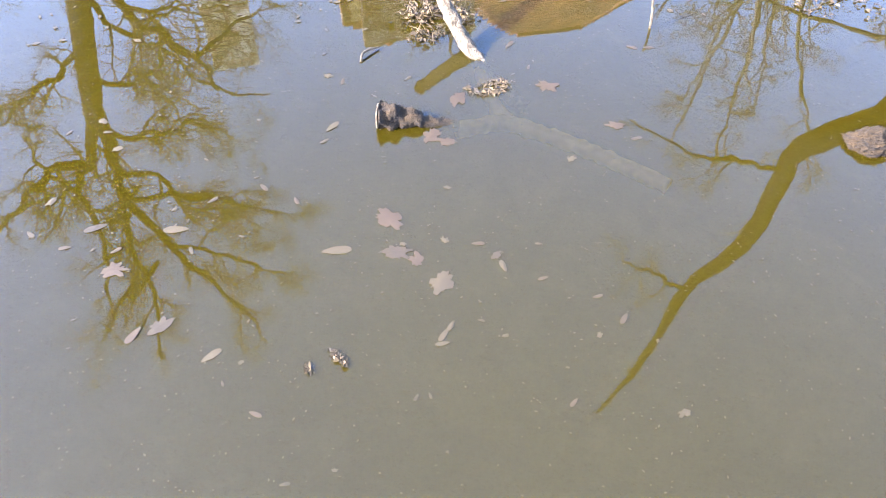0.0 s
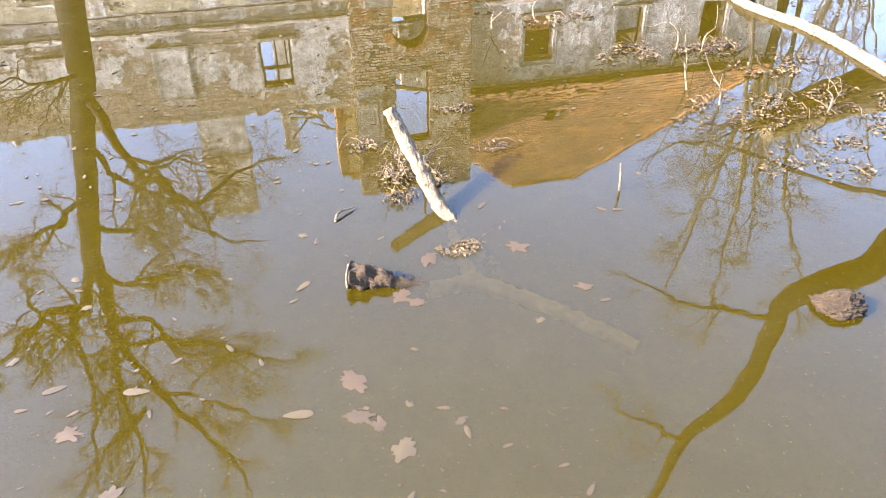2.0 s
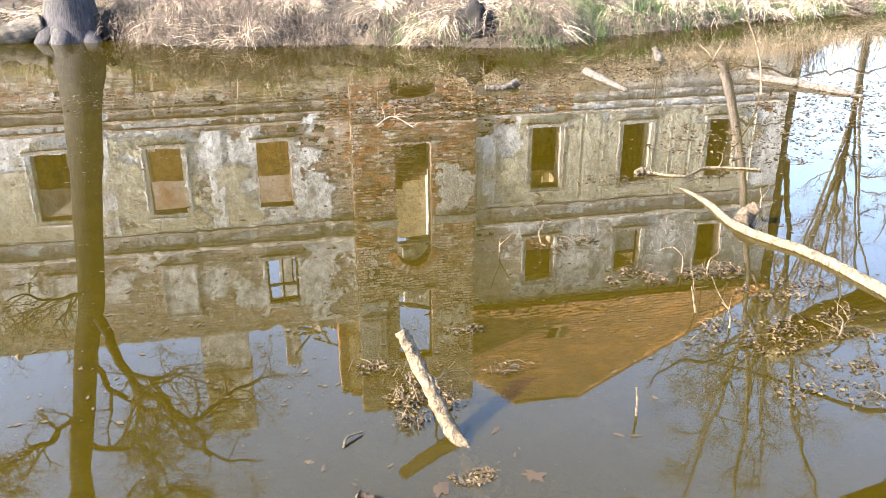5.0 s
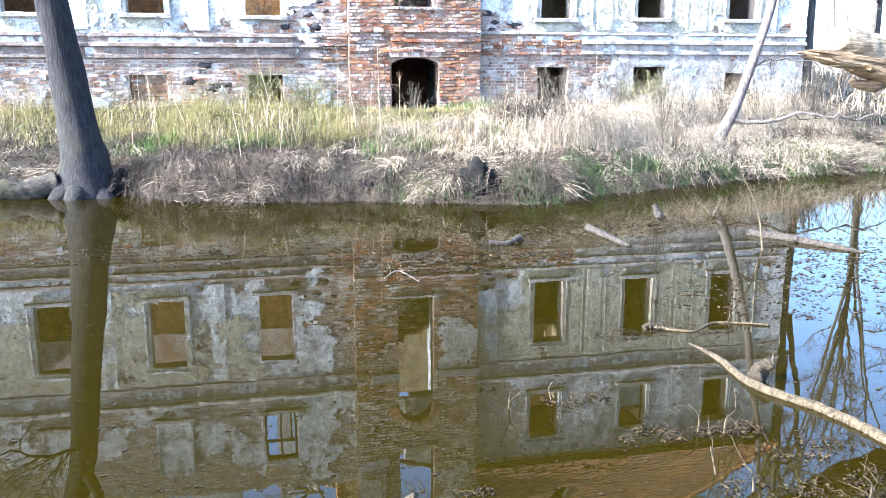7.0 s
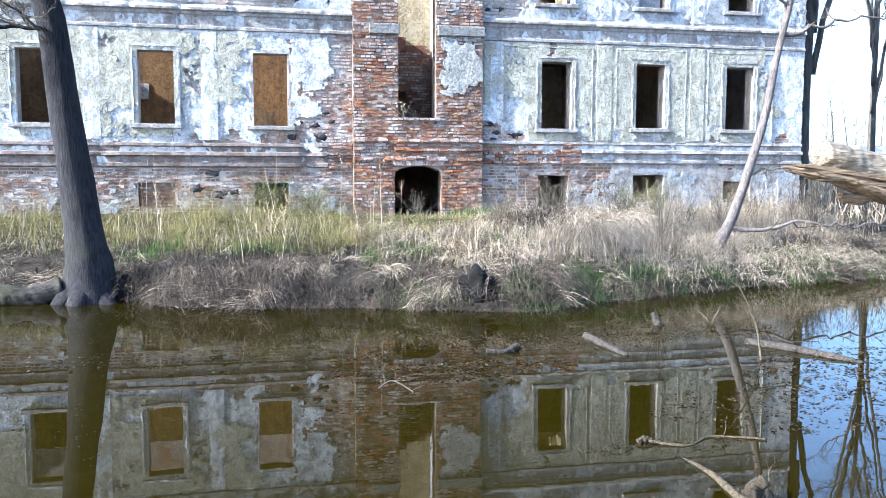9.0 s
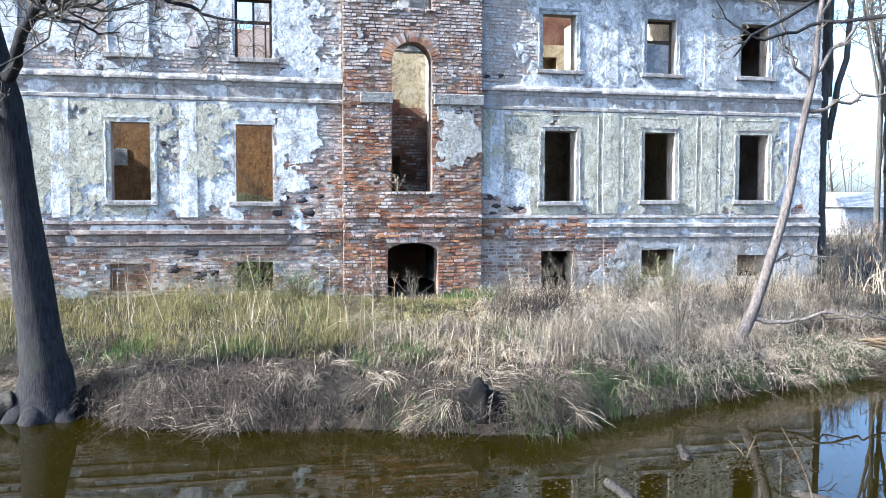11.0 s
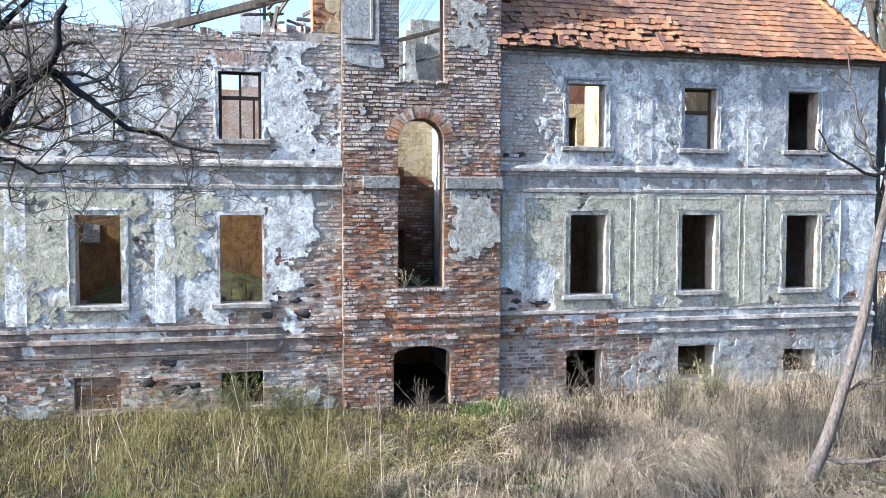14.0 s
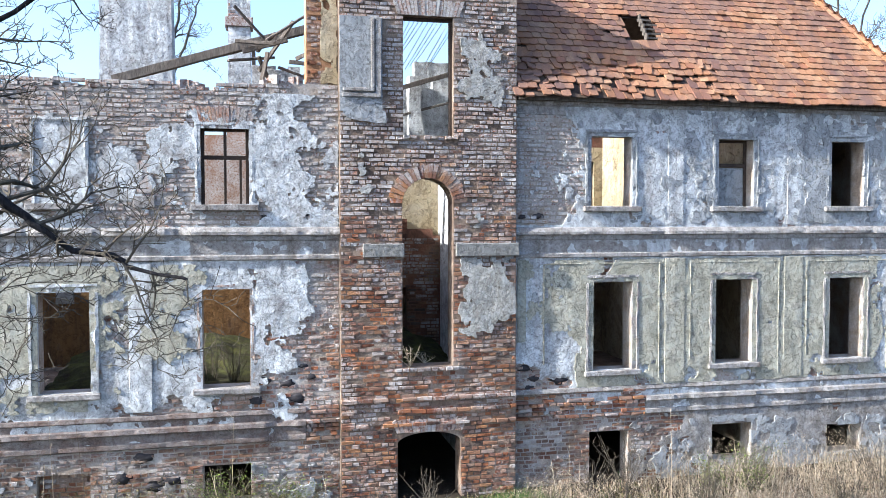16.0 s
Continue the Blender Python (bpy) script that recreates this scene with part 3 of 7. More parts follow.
def lime_mask(x, z):
    """Where the base coat still holds (positive) on the wings."""
    n = fbm(x * 0.9, z * 0.9, 2.0, 4) * 1.2 + 0.75 * fbm(x * 3.4, z * 3.4, 6.0, 4) + 0.55 * fbm(x * 12, z * 12, 2.0, 2)
    if x < TX0:
        if z < 2.32:
            base = -0.45
        elif z < 5.45:
            base = 0.40 - 0.75 * step(0.95, 1.55, x) - 0.42 * step(3.9, 3.3, z) * step(-0.6, 0.5, x) - 0.22 * step(3.4, 3.0, z)
        elif z < 6.05:
            base = 0.30
        else:
            base = -0.06 + 0.30 * step(0.4, 1.0, x) - 0.25 * step(7.5, 8.1, z) - 0.2 * step(-1.0, -2.5, x) * step(7.2, 7.6, z)
    else:
        if z < 2.45:
            base = -0.32 + 0.66 * step(7.4, 9.2, x)
        elif z < 5.45:
            base = 0.55 - 0.50 * step(3.9, 3.4, z) * step(6.6, 5.9, x) - 0.30 * step(3.4, 3.05, z) - 0.25 * step(12.7, 13.6, x)
        elif z < 6.05:
            base = 0.45
        else:
            base = 0.42 - 0.60 * step(6.7, 5.6, x) - 0.35 * step(6.6, 6.0, x) * step(7.0, 7.8, z)
    return base + n


def olive_mask(x, z):
    """Where the coloured finish coat still lies on the base coat, on the principal storey."""
    if not 3.0 < z < 5.42:
        return -1.0
    n = fbm(x * 1.1, z * 1.1, 12.0, 4) * 1.1 + 0.9 * fbm(x * 4, z * 4, 16.0, 4) + 0.6 * fbm(x * 12, z * 12, 5.0, 3)
    if x < TX0:
        base = 0.62 - 0.40 * step(-2.4, -1.4, x) - 0.75 * step(-0.9, 0.1, x) - 0.70 * step(4.2, 3.5, z)
    else:
        base = 0.58 - 0.7 * step(6.6, 5.5, x) - 0.45 * step(6.7, 6.1, x) * step(4.3, 3.8, z) - 0.35 * step(3.7, 3.2, z) - 0.9 * step(12.6, 13.0, x)
    return min(base + n, lime_mask(x, z) - 0.06)


def grey_mask(x, z):
    """Darker cement patches on the upper storey and plinth."""
    n = fbm(x * 1.0, z * 1.0, 31.0, 4) * 1.2 + 0.8 * fbm(x * 4, z * 4, 36.0, 4) + 0.3 * fbm(x * 12, z * 12, 5.0, 2)
    if z > 6.1:
        base = (-0.16 + 0.14 * step(8.6, 9.4, x)) if x > TX1 else -0.5
    elif z < 2.35:
        base = -0.32 + 0.27 * step(7.6, 9.0, x)
    else:
        return -1.0
    return min(base + n, lime_mask(x, z) - 0.05) if z > 6.1 else base + n


def tower_mask(x, z):
    n = fbm(x * 1.8, z * 1.8, 44.0, 4) * 1.0 + 0.9 * fbm(x * 5, z * 5, 46.0, 4) + 0.4 * fbm(x * 14, z * 14, 3.0, 2)
    a = 0.55 - 1.3 * max(abs((x - 4.53) / 0.62), abs((z - 4.80) / 0.86)) ** 4
    b = 0.22 - 1.1 * max(abs((x - 4.42) / 0.50), abs((z - 8.80) / 0.85)) ** 4
    c = 0.10 - 1.2 * math.hypot((x - 4.4) / 0.55, (z - 6.2) / 0.4) ** 2
    e = 0.12 - 1.2 * math.hypot((x - 2.4) / 0.5, (z - 6.8) / 0.8) ** 2
    return max(a, b, c, e) + n * 1.15 - 0.08 - (10 if z < 4.0 else 0)


def coat(name, x0, x1, z0, z1, yf, thick, mask, openings, cell=0.036, seed=0.0, relief=0.010):
    nx, nz = int((x1 - x0) / cell), int((z1 - z0) / cell)
    gx, gz = np.linspace(x0, x1, nx + 1), np.linspace(z0, z1, nz + 1)
    val = np.array([[mask(float(x), float(z)) for z in gz] for x in gx])
    cells = (val[:-1, :-1] + val[1:, :-1] + val[:-1, 1:] + val[1:, 1:]) / 4 > 0
    for o in openings:
        cx, cz = (gx[:-1] + gx[1:]) / 2, (gz[:-1] + gz[1:]) / 2
        cells &= ~np.outer((cx > o[0]) & (cx < o[1]), (cz > o[2]) & (cz < o[3]))
    verts, faces, index = [], [], {}
    dvx, dvz = np.gradient(val, cell)
    pad = np.zeros((nx + 2, nz + 2), bool)
    pad[1:-1, 1:-1] = cells

    def spot(i, j):
        x, z = float(gx[i]), float(gz[j])
        if not pad[i:i + 2, j:j + 2].all():
            g2 = dvx[i, j] ** 2 + dvz[i, j] ** 2
            if g2 > 1e-6:
                s = -val[i, j] / g2
                mx, mz = s * dvx[i, j], s * dvz[i, j]
                k = max(abs(mx), abs(mz), 1e-9)
                if k > cell * 0.55:
                    mx, mz = mx * cell * 0.55 / k, mz * cell * 0.55 / k
                if not any(inside(o, x, z, cell * 1.2) for o in openings):
                    x, z = min(max(x + mx, x0), x1), min(max(z + mz, z0), z1)
        return x, z

    spots = {}

    def vid(i, j, k):
        key = (i, j, k)
        if key not in index:
            if (i, j) not in spots:
                spots[i, j] = spot(i, j)
            x, z = spots[i, j]
            index[key] = len(verts)
            d = thick + 0.010 + relief * (2 * fbm(x * 2.5, z * 2.5, seed + 60, 3) + 0.7 * fbm(x * 8.5, z * 8.5, seed + 70, 2))
            verts.append((x, yf + 0.01 if k == 2 else yf - d, z))
        return index[key]

    for i in range(nx):
        for j in range(nz):
            if not cells[i, j]:
                continue
            faces.append((vid(i, j, 0), vid(i + 1, j, 0), vid(i + 1, j + 1, 0), vid(i, j + 1, 0)))
            for a, b, c, d, open_side in ((i, j, i, j + 1, pad[i, j + 1]), (i + 1, j + 1, i + 1, j, pad[i + 2, j + 1]), (i + 1, j, i, j, pad[i + 1, j]), (i, j + 1, i + 1, j + 1, pad[i + 1, j + 2])):
                if not open_side:
                    faces.append((vid(a, b, 2), vid(a, b, 1), vid(c, d, 1), vid(c, d, 2)))
    me = from_lists(name, verts, faces)
    me.polygons.foreach_set("use_smooth", [True] * len(me.polygons))
    return me


mp("plinth_plaster", coat("plinth_plaster", -8.6, TX0 - 0.002, 1.0, 2.34, FY, 0.022, lime_mask, CELLAR_W), M_PLINTH, "dirty grey plaster on the plinth")["kind"] = "stuff"
mp("lime_plaster", coat("lime_plaster", -8.6, TX0 - 0.002, 2.345, 8.3, FY, 0.022, lime_mask, GROUND_W + UPPER_W), M_LIME, "flaking bluish-white lime plaster")["kind"] = "stuff"
mp("plinth_plaster", coat("plinth_plaster", TX1 + 0.002, RX1, 1.0, 2.455, FY, 0.022, lime_mask, CELLAR_E), M_PLINTH, "dirty grey plaster on the plinth")["kind"] = "stuff"
mp("lime_plaster", coat("lime_plaster", TX1 + 0.002, RX1, 2.46, 8.38, FY, 0.022, lime_mask, GROUND_E + UPPER_E + CELLAR_E), M_LIME, "flaking bluish-white lime plaster")["kind"] = "stuff"
mp("olive_render", coat("olive_render", -8.6, TX0 - 0.3, 2.95, 5.43, FY, 0.046, olive_mask, GROUND_W, seed=5), M_OLIVE, "peeling olive-grey finish coat")["kind"] = "stuff"
mp("olive_render", coat("olive_render", TX1 + 0.03, 13.3, 2.95, 5.43, FY, 0.046, olive_mask, GROUND_E, seed=5), M_OLIVE, "peeling olive-grey finish coat")["kind"] = "stuff"
mp("grey_render", coat("grey_render", -8.6, TX0 - 0.02, 1.0, 8.3, FY, 0.038, grey_mask, GROUND_W + UPPER_W + CELLAR_W, 0.05, seed=9), M_GREY, "dark cement patches")["kind"] = "stuff"
mp("grey_render", coat("grey_render", TX1 + 0.02, RX1 - 0.02, 1.0, 8.36, FY, 0.038, grey_mask, GROUND_E + UPPER_E + CELLAR_E, 0.05, seed=9), M_GREY, "dark cement patches")["kind"] = "stuff"
mp("lime_plaster", coat("lime_plaster", TX0 + 0.01, TX1 - 0.005, 3.0, 10.2, TY, 0.022, tower_mask, TOWER_OPEN, seed=3), M_TOWERCOAT, "patches of white plaster on the brick")["kind"] = "stuff"

# ---- bricks ----
COURSE, LENGTH, JOINT = 0.077, 0.255, 0.015


def brick_rows(x0, x1, z0, z1, yf, openings, skip, seed):
    """Places of the visible bricks of a wall: x0, x1, z, proud."""
    r = random.Random(seed)
    out = []
    j = 0
    z = z0
    while z < z1:
        head = j % 2 == 1
        w = LENGTH / 2 if head else LENGTH
        x = x0 - (w * 0.5 if j % 4 == 2 else 0) - (LENGTH / 4 if head else 0)
        while x < x1:
            w = (LENGTH / 2 if head else LENGTH) * r.uniform(0.86, 1.12)
            a, b = max(x, x0) + JOINT / 2, min(x + w, x1) - JOINT / 2
            c, zc = (a + b) / 2, z + COURSE / 2
            for o in openings:
                if o[2] < zc < o[3]:
                    if a < o[0] < b:
                        b = o[0] - 0.003
                    elif a < o[1] < b:
                        a = o[1] + 0.003
                    elif o[0] <= a and b <= o[1]:
                        b = a
            if b - a > 0.03 and r.random() > 0.07 and not skip((a + b) / 2, zc):
                out.append((a, b, z + 0.016 * noise.noise((a * 0.9, z * 0.6, seed)) + r.gauss(0, 0.0025), r.uniform(0.001, 0.016) + 0.016 * r.random() ** 4 + (0.012 if r.random() < 0.08 else 0)))
            x += w
        z += COURSE
        j += 1
    return out


def brick_lump(verts, faces, a, b, z, proud, yf, r):
    n = len(verts)
    h = COURSE - JOINT
    e = 0.006
    f = yf - proud
    j = lambda: r.uniform(-0.006, 0.006)
    verts += [(a + j(), yf + 0.02, z + j()), (b + j(), yf + 0.02, z + j()), (b + j(), yf + 0.02, z + h + j()), (a + j(), yf + 0.02, z + h + j()),
              (a + e + j(), f + j(), z + e + j()), (b - e + j(), f + j(), z + e + j()), (b - e + j(), f + j(), z + h - e + j()), (a + e + j(), f + j(), z + h - e + j())]
    faces += [(n + 4, n + 5, n + 6, n + 7), (n, n + 1, n + 5, n + 4), (n + 1, n + 2, n + 6, n + 5), (n + 2, n + 3, n + 7, n + 6), (n + 3, n, n + 4, n + 7)]


def brickwork(rows, yf, material, parent, seed, label):
    r = random.Random(seed)
    verts, faces = [], []
    for a, b, z, p in rows:
        brick_lump(verts, faces, a, b, z, p, yf, r)
    ob = mp("brickwork", from_lists("brickwork", verts, faces), material, label, parent)
    ob["kind"] = "stuff"
    return ob


def in_west_skip(x, z):
    return lime_mask(x, z) > 0.12 or grey_mask(x, z) > 0.12 or 5.5 < z < 6.0 or 2.36 < z < 2.84


def in_east_skip(x, z):
    return lime_mask(x, z) > 0.12 or grey_mask(x, z) > 0.12 or 5.5 < z < 6.0 or 2.5 < z < 2.98


west_rows = brick_rows(-8.6, TX0, 1.0, 8.42, FY, GROUND_W + UPPER_W + CELLAR_W, in_west_skip, 1)
east_rows = brick_rows(TX1, RX1, 1.0, 8.3, FY, GROUND_E + UPPER_E + CELLAR_E, in_east_skip, 2)


def tower_skip(x, z):
    if math.hypot(x - 3.45, z - 6.42) < 0.70 and z > 6.4:
        return True
    if ARCH_DOOR[0] - 0.05 < x < ARCH_DOOR[1] + 0.05 and 2.15 < z < 2.62:
        return True
    if TOPWIN[0] - 0.12 < x < TOPWIN[1] + 0.12 and 9.70 < z < 10.0:
        return True
    return tower_mask(x, z) > 0.15 or (1.92 < x < 2.66 and 8.0 < z < 9.62) or z > tower_top(x) - 0.05


tower_rows = brick_rows(TX0, TX1, 1.0, 11.4, TY, TOWER_OPEN, tower_skip, 3)
near_rows = [q for q in tower_rows if 5.75 < q[2] < 7.75][:290]
near_set = set(near_rows)
brickwork(brick_rows(2.6, 4.60, 2.95, 5.72, 22.15, [(3.5, 3.85, 2.95, 4.6)], lambda x, z: fbm(x * 2, z * 2, 8.0, 3) > 0.22, 19), 22.15, M_BRICK_DIRT, tower, 19, "dirty bricks of the ledge in the stair hall")
brickwork([q for q in west_rows if q[2] < 2.34], FY, M_BRICK_DIRT, west, 14, "dirty brown bricks of the plinth")
brickwork([q for q in west_rows if 2.34 <= q[2] < 5.6], FY, M_BRICK_LILAC, west, 4, "weathered bricks under thin limewash")
brickwork([q for q in west_rows if q[2] >= 5.6], FY, M_BRICK_WHITE, west, 5, "bricks with worn limewash")
brickwork([q for q in east_rows if q[2] < 2.46], FY, M_BRICK_DIRT, east, 16, "dirty brown bricks of the plinth")
brickwork([q for q in east_rows if 2.46 <= q[2] < 6.0], FY, M_BRICK_LILAC, east, 6, "weathered bricks under thin limewash")
brickwork([q for q in east_rows if q[2] >= 6.0], FY, M_BRICK_WHITE, east, 7, "bricks with worn limewash")
brickwork([q for q in tower_rows if q not in near_set and q[2] < 5.6], TY, M_BRICK, tower, 8, "bare red bricks")
brickwork([q for q in tower_rows if q not in near_set and q[2] >= 5.6], TY, M_BRICK_PALE, tower, 9, "weathered bricks with pale mortar")


def top_rubble(parent, x0, x1, y0, y1, top, seed, n, mat):
    """Loose bricks left lying on the broken top of a wall."""
    r = random.Random(seed)
    verts, faces = [], []
    for _ in range(n):
        x, y = r.uniform(x0, x1), r.uniform(y0, y1)
        z = top(x) - 0.02
        a, l, w, h = r.uniform(0, 3.14), r.uniform(0.10, 0.24), r.uniform(0.09, 0.12), r.uniform(0.05, 0.075) * (2 if r.random() < 0.3 else 1)
        k = len(verts)
        ca, sa = math.cos(a), math.sin(a)
        for dz in (0, h):
            for dx, dy in ((-l, -w), (l, -w), (l, w), (-l, w)):
                verts.append((x + (dx * ca - dy * sa) / 2, y + (dx * sa + dy * ca) / 2, z + dz + r.uniform(-0.01, 0.01)))
        faces += [(k, k + 1, k + 5, k + 4), (k + 1, k + 2, k + 6, k + 5), (k + 2, k + 3, k + 7, k + 6), (k + 3, k, k + 4, k + 7), (k + 4, k + 5, k + 6, k + 7), (k + 3, k + 2, k + 1, k)]
    ob = mp("loose_bricks", from_lists("loose_bricks", verts, faces), mat, "loose bricks on the broken wall top", parent)
    ob["kind"] = "stuff"


top_rubble(west, -8.5, 1.85, FY + 0.03, FY + 0.33, lambda x: 8.48 if x > 0.7 else west_top(x), 12, 150, M_BRICK_PALE)
top_rubble(tower, TX0, TX1, TY + 0.05, TY + 0.38, tower_top, 13, 40, M_BRICK)


def fan(parent, cx, zc, r0, r1, a0, a1, n, yf, material, depth=0.02, flat=None):
    """Wedge bricks of an arch, each a piece of its own."""
    r = random.Random(int(cx * 100) + n)
    for k in range(n):
        t0, t1 = a0 + (a1 - a0) * (k + 0.06) / n, a0 + (a1 - a0) * (k + 0.94) / n
        rr1 = r1 + r.uniform(-0.02, 0.02)
        rr0 = r0 + 0.002
        if flat:
            rr0, f0, f1 = None, [(flat[0] - zc) / math.sin(t) for t in (t0, t1)], [(flat[1] + r.uniform(-0.02, 0.03) - zc) / math.sin(t) for t in (t0, t1)]
            ring = [(cx + f0[0] * math.cos(t0), flat[0]), (cx + f0[1] * math.cos(t1), flat[0]), (cx + f1[1] * math.cos(t1), zc + f1[1] * math.sin(t1)), (cx + f1[0] * math.cos(t0), zc + f1[0] * math.sin(t0))]
        else:
            ring = [(cx + q * math.cos(t), zc + q * math.sin(t)) for q, t in ((rr0, t0), (rr0, t1), (rr1, t1), (rr1, t0))]
        p = depth + r.uniform(0, 0.012)
        verts = [(x, yf - p, z) for x, z in ring] + [(x, yf + 0.05, z) for x, z in ring]
        faces = [(3, 2, 1, 0), (0, 1, 5, 4), (1, 2, 6, 5), (2, 3, 7, 6), (3, 0, 4, 7)]
        mp("arch_brick", from_lists("arch_brick", verts, faces), material, "", parent)


fan(tower, 3.45, 6.42, 0.465, 0.70, math.radians(178), math.radians(2), 22, TY, M_BRICK)
fan(tower, 3.475, 0.9, 0, 0, math.radians(112), math.radians(68), 17, TY, M_BRICK_PALE, 0.03, (2.385, 2.60))
fan(tower, 3.46, 8.2, 0, 0, math.radians(110), math.radians(70), 18, TY, M_BRICK_PALE, 0.02, (9.71, 9.97))
fan(west, -0.02, 6.3, 0, 0, math.radians(107), math.radians(73), 17, FY, M_BRICK_PALE, 0.025, (7.72, 8.04))
fan(east, 6.97, 6.2, 0, 0, math.radians(107), math.radians(73), 15, FY, M_BRICK_PALE, 0.012, (7.72, 7.98))

mp("cellar_infill", box_bm(CELLAR_W[1][0] + 0.002, CELLAR_W[1][1] - 0.002, FY + 0.12, FY + 0.30, CELLAR_W[1][2] - 0.3, CELLAR_W[1][3] - 0.002), M_MORTAR_WARM, "brick infill of a cellar window")
brickwork(brick_rows(CELLAR_W[1][0] + 0.01, CELLAR_W[1][1] - 0.01, 1.2, 1.95, FY + 0.12, [], lambda x, z: False, 91), FY + 0.12, M_BRICK, west, 92, "red bricks filling a cellar window")

# ---- mouldings ----
def moulding(name, x0, x1, profile, yf, material, label, wear=0.5, seed=0.0):
    """A run of moulding with a worn profile (z, how far it stands out), broken away here and there."""
    n = max(2, int((x1 - x0) / 0.07))
    verts, faces = [], []
    m = len(profile)
    for i in range(n + 1):
        x = x0 + (x1 - x0) * i / n
        chip = max(0.0, fbm(x * 1.7, seed, 3.0, 4) * 2.0 - 0.15) * wear
        for k, (z, o) in enumerate(profile):
            loss = min(0.85, max(0.0, chip + wear * 0.5 * fbm(x * 5, seed + k * 1.3, 1.0, 3)))
            verts.append((x, yf - max(0.002, o * (1 - loss)), z + 0.008 * fbm(x * 4, k, seed, 2)))
    for i in range(n):
        for k in range(m - 1):
            a = i * m + k
            faces.append((a, a + 1, a + m + 1, a + m))
    faces.append(tuple(reversed(range(m))))
    faces.append(tuple(n * m + k for k in range(m)))
    return mp(name, from_lists(name, verts, faces), material, label)


STRING = [(6.04, 0.0), (6.01, 0.09), (5.95, 0.13), (5.90, 0.13), (5.88, 0.07), (5.81, 0.06), (5.79, 0.035), (5.56, 0.035), (5.54, 0.075), (5.48, 0.075), (5.45, 0.0)]
moulding("string_course", -8.6, TX0 - 0.002, STRING, FY, M_TRIM, "worn plaster string course", 0.8, 1.0)
moulding("string_course", TX1 + 0.002, RX1, [(z - 0.02, o) for z, o in STRING], FY, M_TRIM, "worn plaster string course", 0.75, 2.0)
BASE = [(2.90, 0.0), (2.88, 0.06), (2.82, 0.075), (2.79, 0.03), (2.69, 0.025), (2.67, 0.10), (2.60, 0.115), (2.57, 0.05), (2.44, 0.04), (2.42, 0.07), (2.35, 0.07), (2.32, 0.0)]
moulding("base_cornice", -8.6, 1.30, BASE, FY, M_TRIM_WORN, "plaster base cornice worn through to brick", 0.95, 3.0)
moulding("base_cornice", 7.702, RX1, [(z + 0.12, o) for z, o in BASE], FY, M_TRIM, "worn plaster base cornice", 0.9, 6.0)


def cornice_bricks(x0, x1, lift, yf, parent, seed):
    """The base cornice where only its bricks are left, course by course."""
    zs, os = [z + lift for z, o in reversed(BASE)], [o for z, o in reversed(BASE)]
    rows = brick_rows(x0, x1, 2.32 + lift, 2.90 + lift, yf, [], lambda x, z: False, seed)
    rows = [(a, b, z, p + max(0.0, 0.9 - 0.9 * max(0.0, fbm(a * 1.5, z * 3, seed, 3) * 2.2)) * float(np.interp(z + 0.035, zs, os))) for a, b, z, p in rows]
    brickwork(rows, yf, M_BRICK, parent, seed, "base cornice worn down to its bricks")


cornice_bricks(1.302, TX0 - 0.002, 0.0, FY, west, 61)
cornice_bricks(TX1 + 0.002, 7.7, 0.12, FY, east, 62)
moulding("base_cornice", TX1 + 0.002, 7.7, [(3.02, 0.0), (3.00, 0.075), (2.94, 0.09), (2.91, 0.05), (2.86, 0.0)], FY, M_TRIM, "upper moulding left of the base cornice", 0.8, 16.0)
for z in (2.50, 2.74, 2.95):
    brickwork([(a, b, zz, p + 0.05) for a, b, zz, p in brick_rows(TX0, TX1, z, z + 0.07, TY, [], lambda x, q: fbm(x * 1.3, z, 2, 3) > 0.18, int(z * 100))], TY, M_BRICK, tower, int(z * 100), "projecting brick course")
moulding("frieze", TX1 + 0.01, RX1, [(8.36, 0.0), (8.34, 0.07), (8.25, 0.06), (8.22, 0.03), (8.08, 0.025), (8.06, 0.0)], FY, M_TRIM, "plaster frieze under the eave", 0.7, 8.0)
for x0, x1 in ((2.29, 3.015), (3.95, 5.12)):
    mp("stone_band", box_bm(x0, x1, TY - 0.075, TY + 0.04, 5.50, 5.735, 0.012, 0.006, 4), M_STONE, "smooth grey stone band")


def panel_frame():
    """The remaining plaster panel with its moulded edge on the centre bay."""
    verts, faces = [], []
    box_into(verts, faces, 1.905, 2.64, TY - 0.035, TY + 0.01, 8.02, 9.64, False)
    mp("plaster_panel", from_lists("plaster_panel", verts, faces), M_GREY, "grey plaster panel with a moulded edge")
    for x0, x1, z0, z1, o in ((2.44, 2.50, 8.42, 9.62, 0.06), (2.52, 2.62, 8.32, 9.63, 0.05), (1.96, 2.50, 8.36, 8.42, 0.06), (1.95, 2.62, 8.26, 8.33, 0.05)):
        mp("panel_moulding", box_bm(x0, x1, TY - o - 0.02, TY - 0.036, z0, z1, 0.008), M_TRIM)


panel_frame()


def low_patch(x, z):
    return 0.35 - 1.3 * max(abs((x - 2.33) / 0.43), abs((z - 8.08) / 0.32)) ** 3 * 0.4 + 0.25 * fbm(x * 4, z * 4, 3, 3) - 2.0 * step(0.0, 0.35, (8.0 - z) - (x - 1.95) * 0.2)


mp("plaster_panel", coat("plaster_panel", 1.91, 2.80, 7.76, 8.03, TY, 0.033, low_patch, [], 0.03), M_GREY)


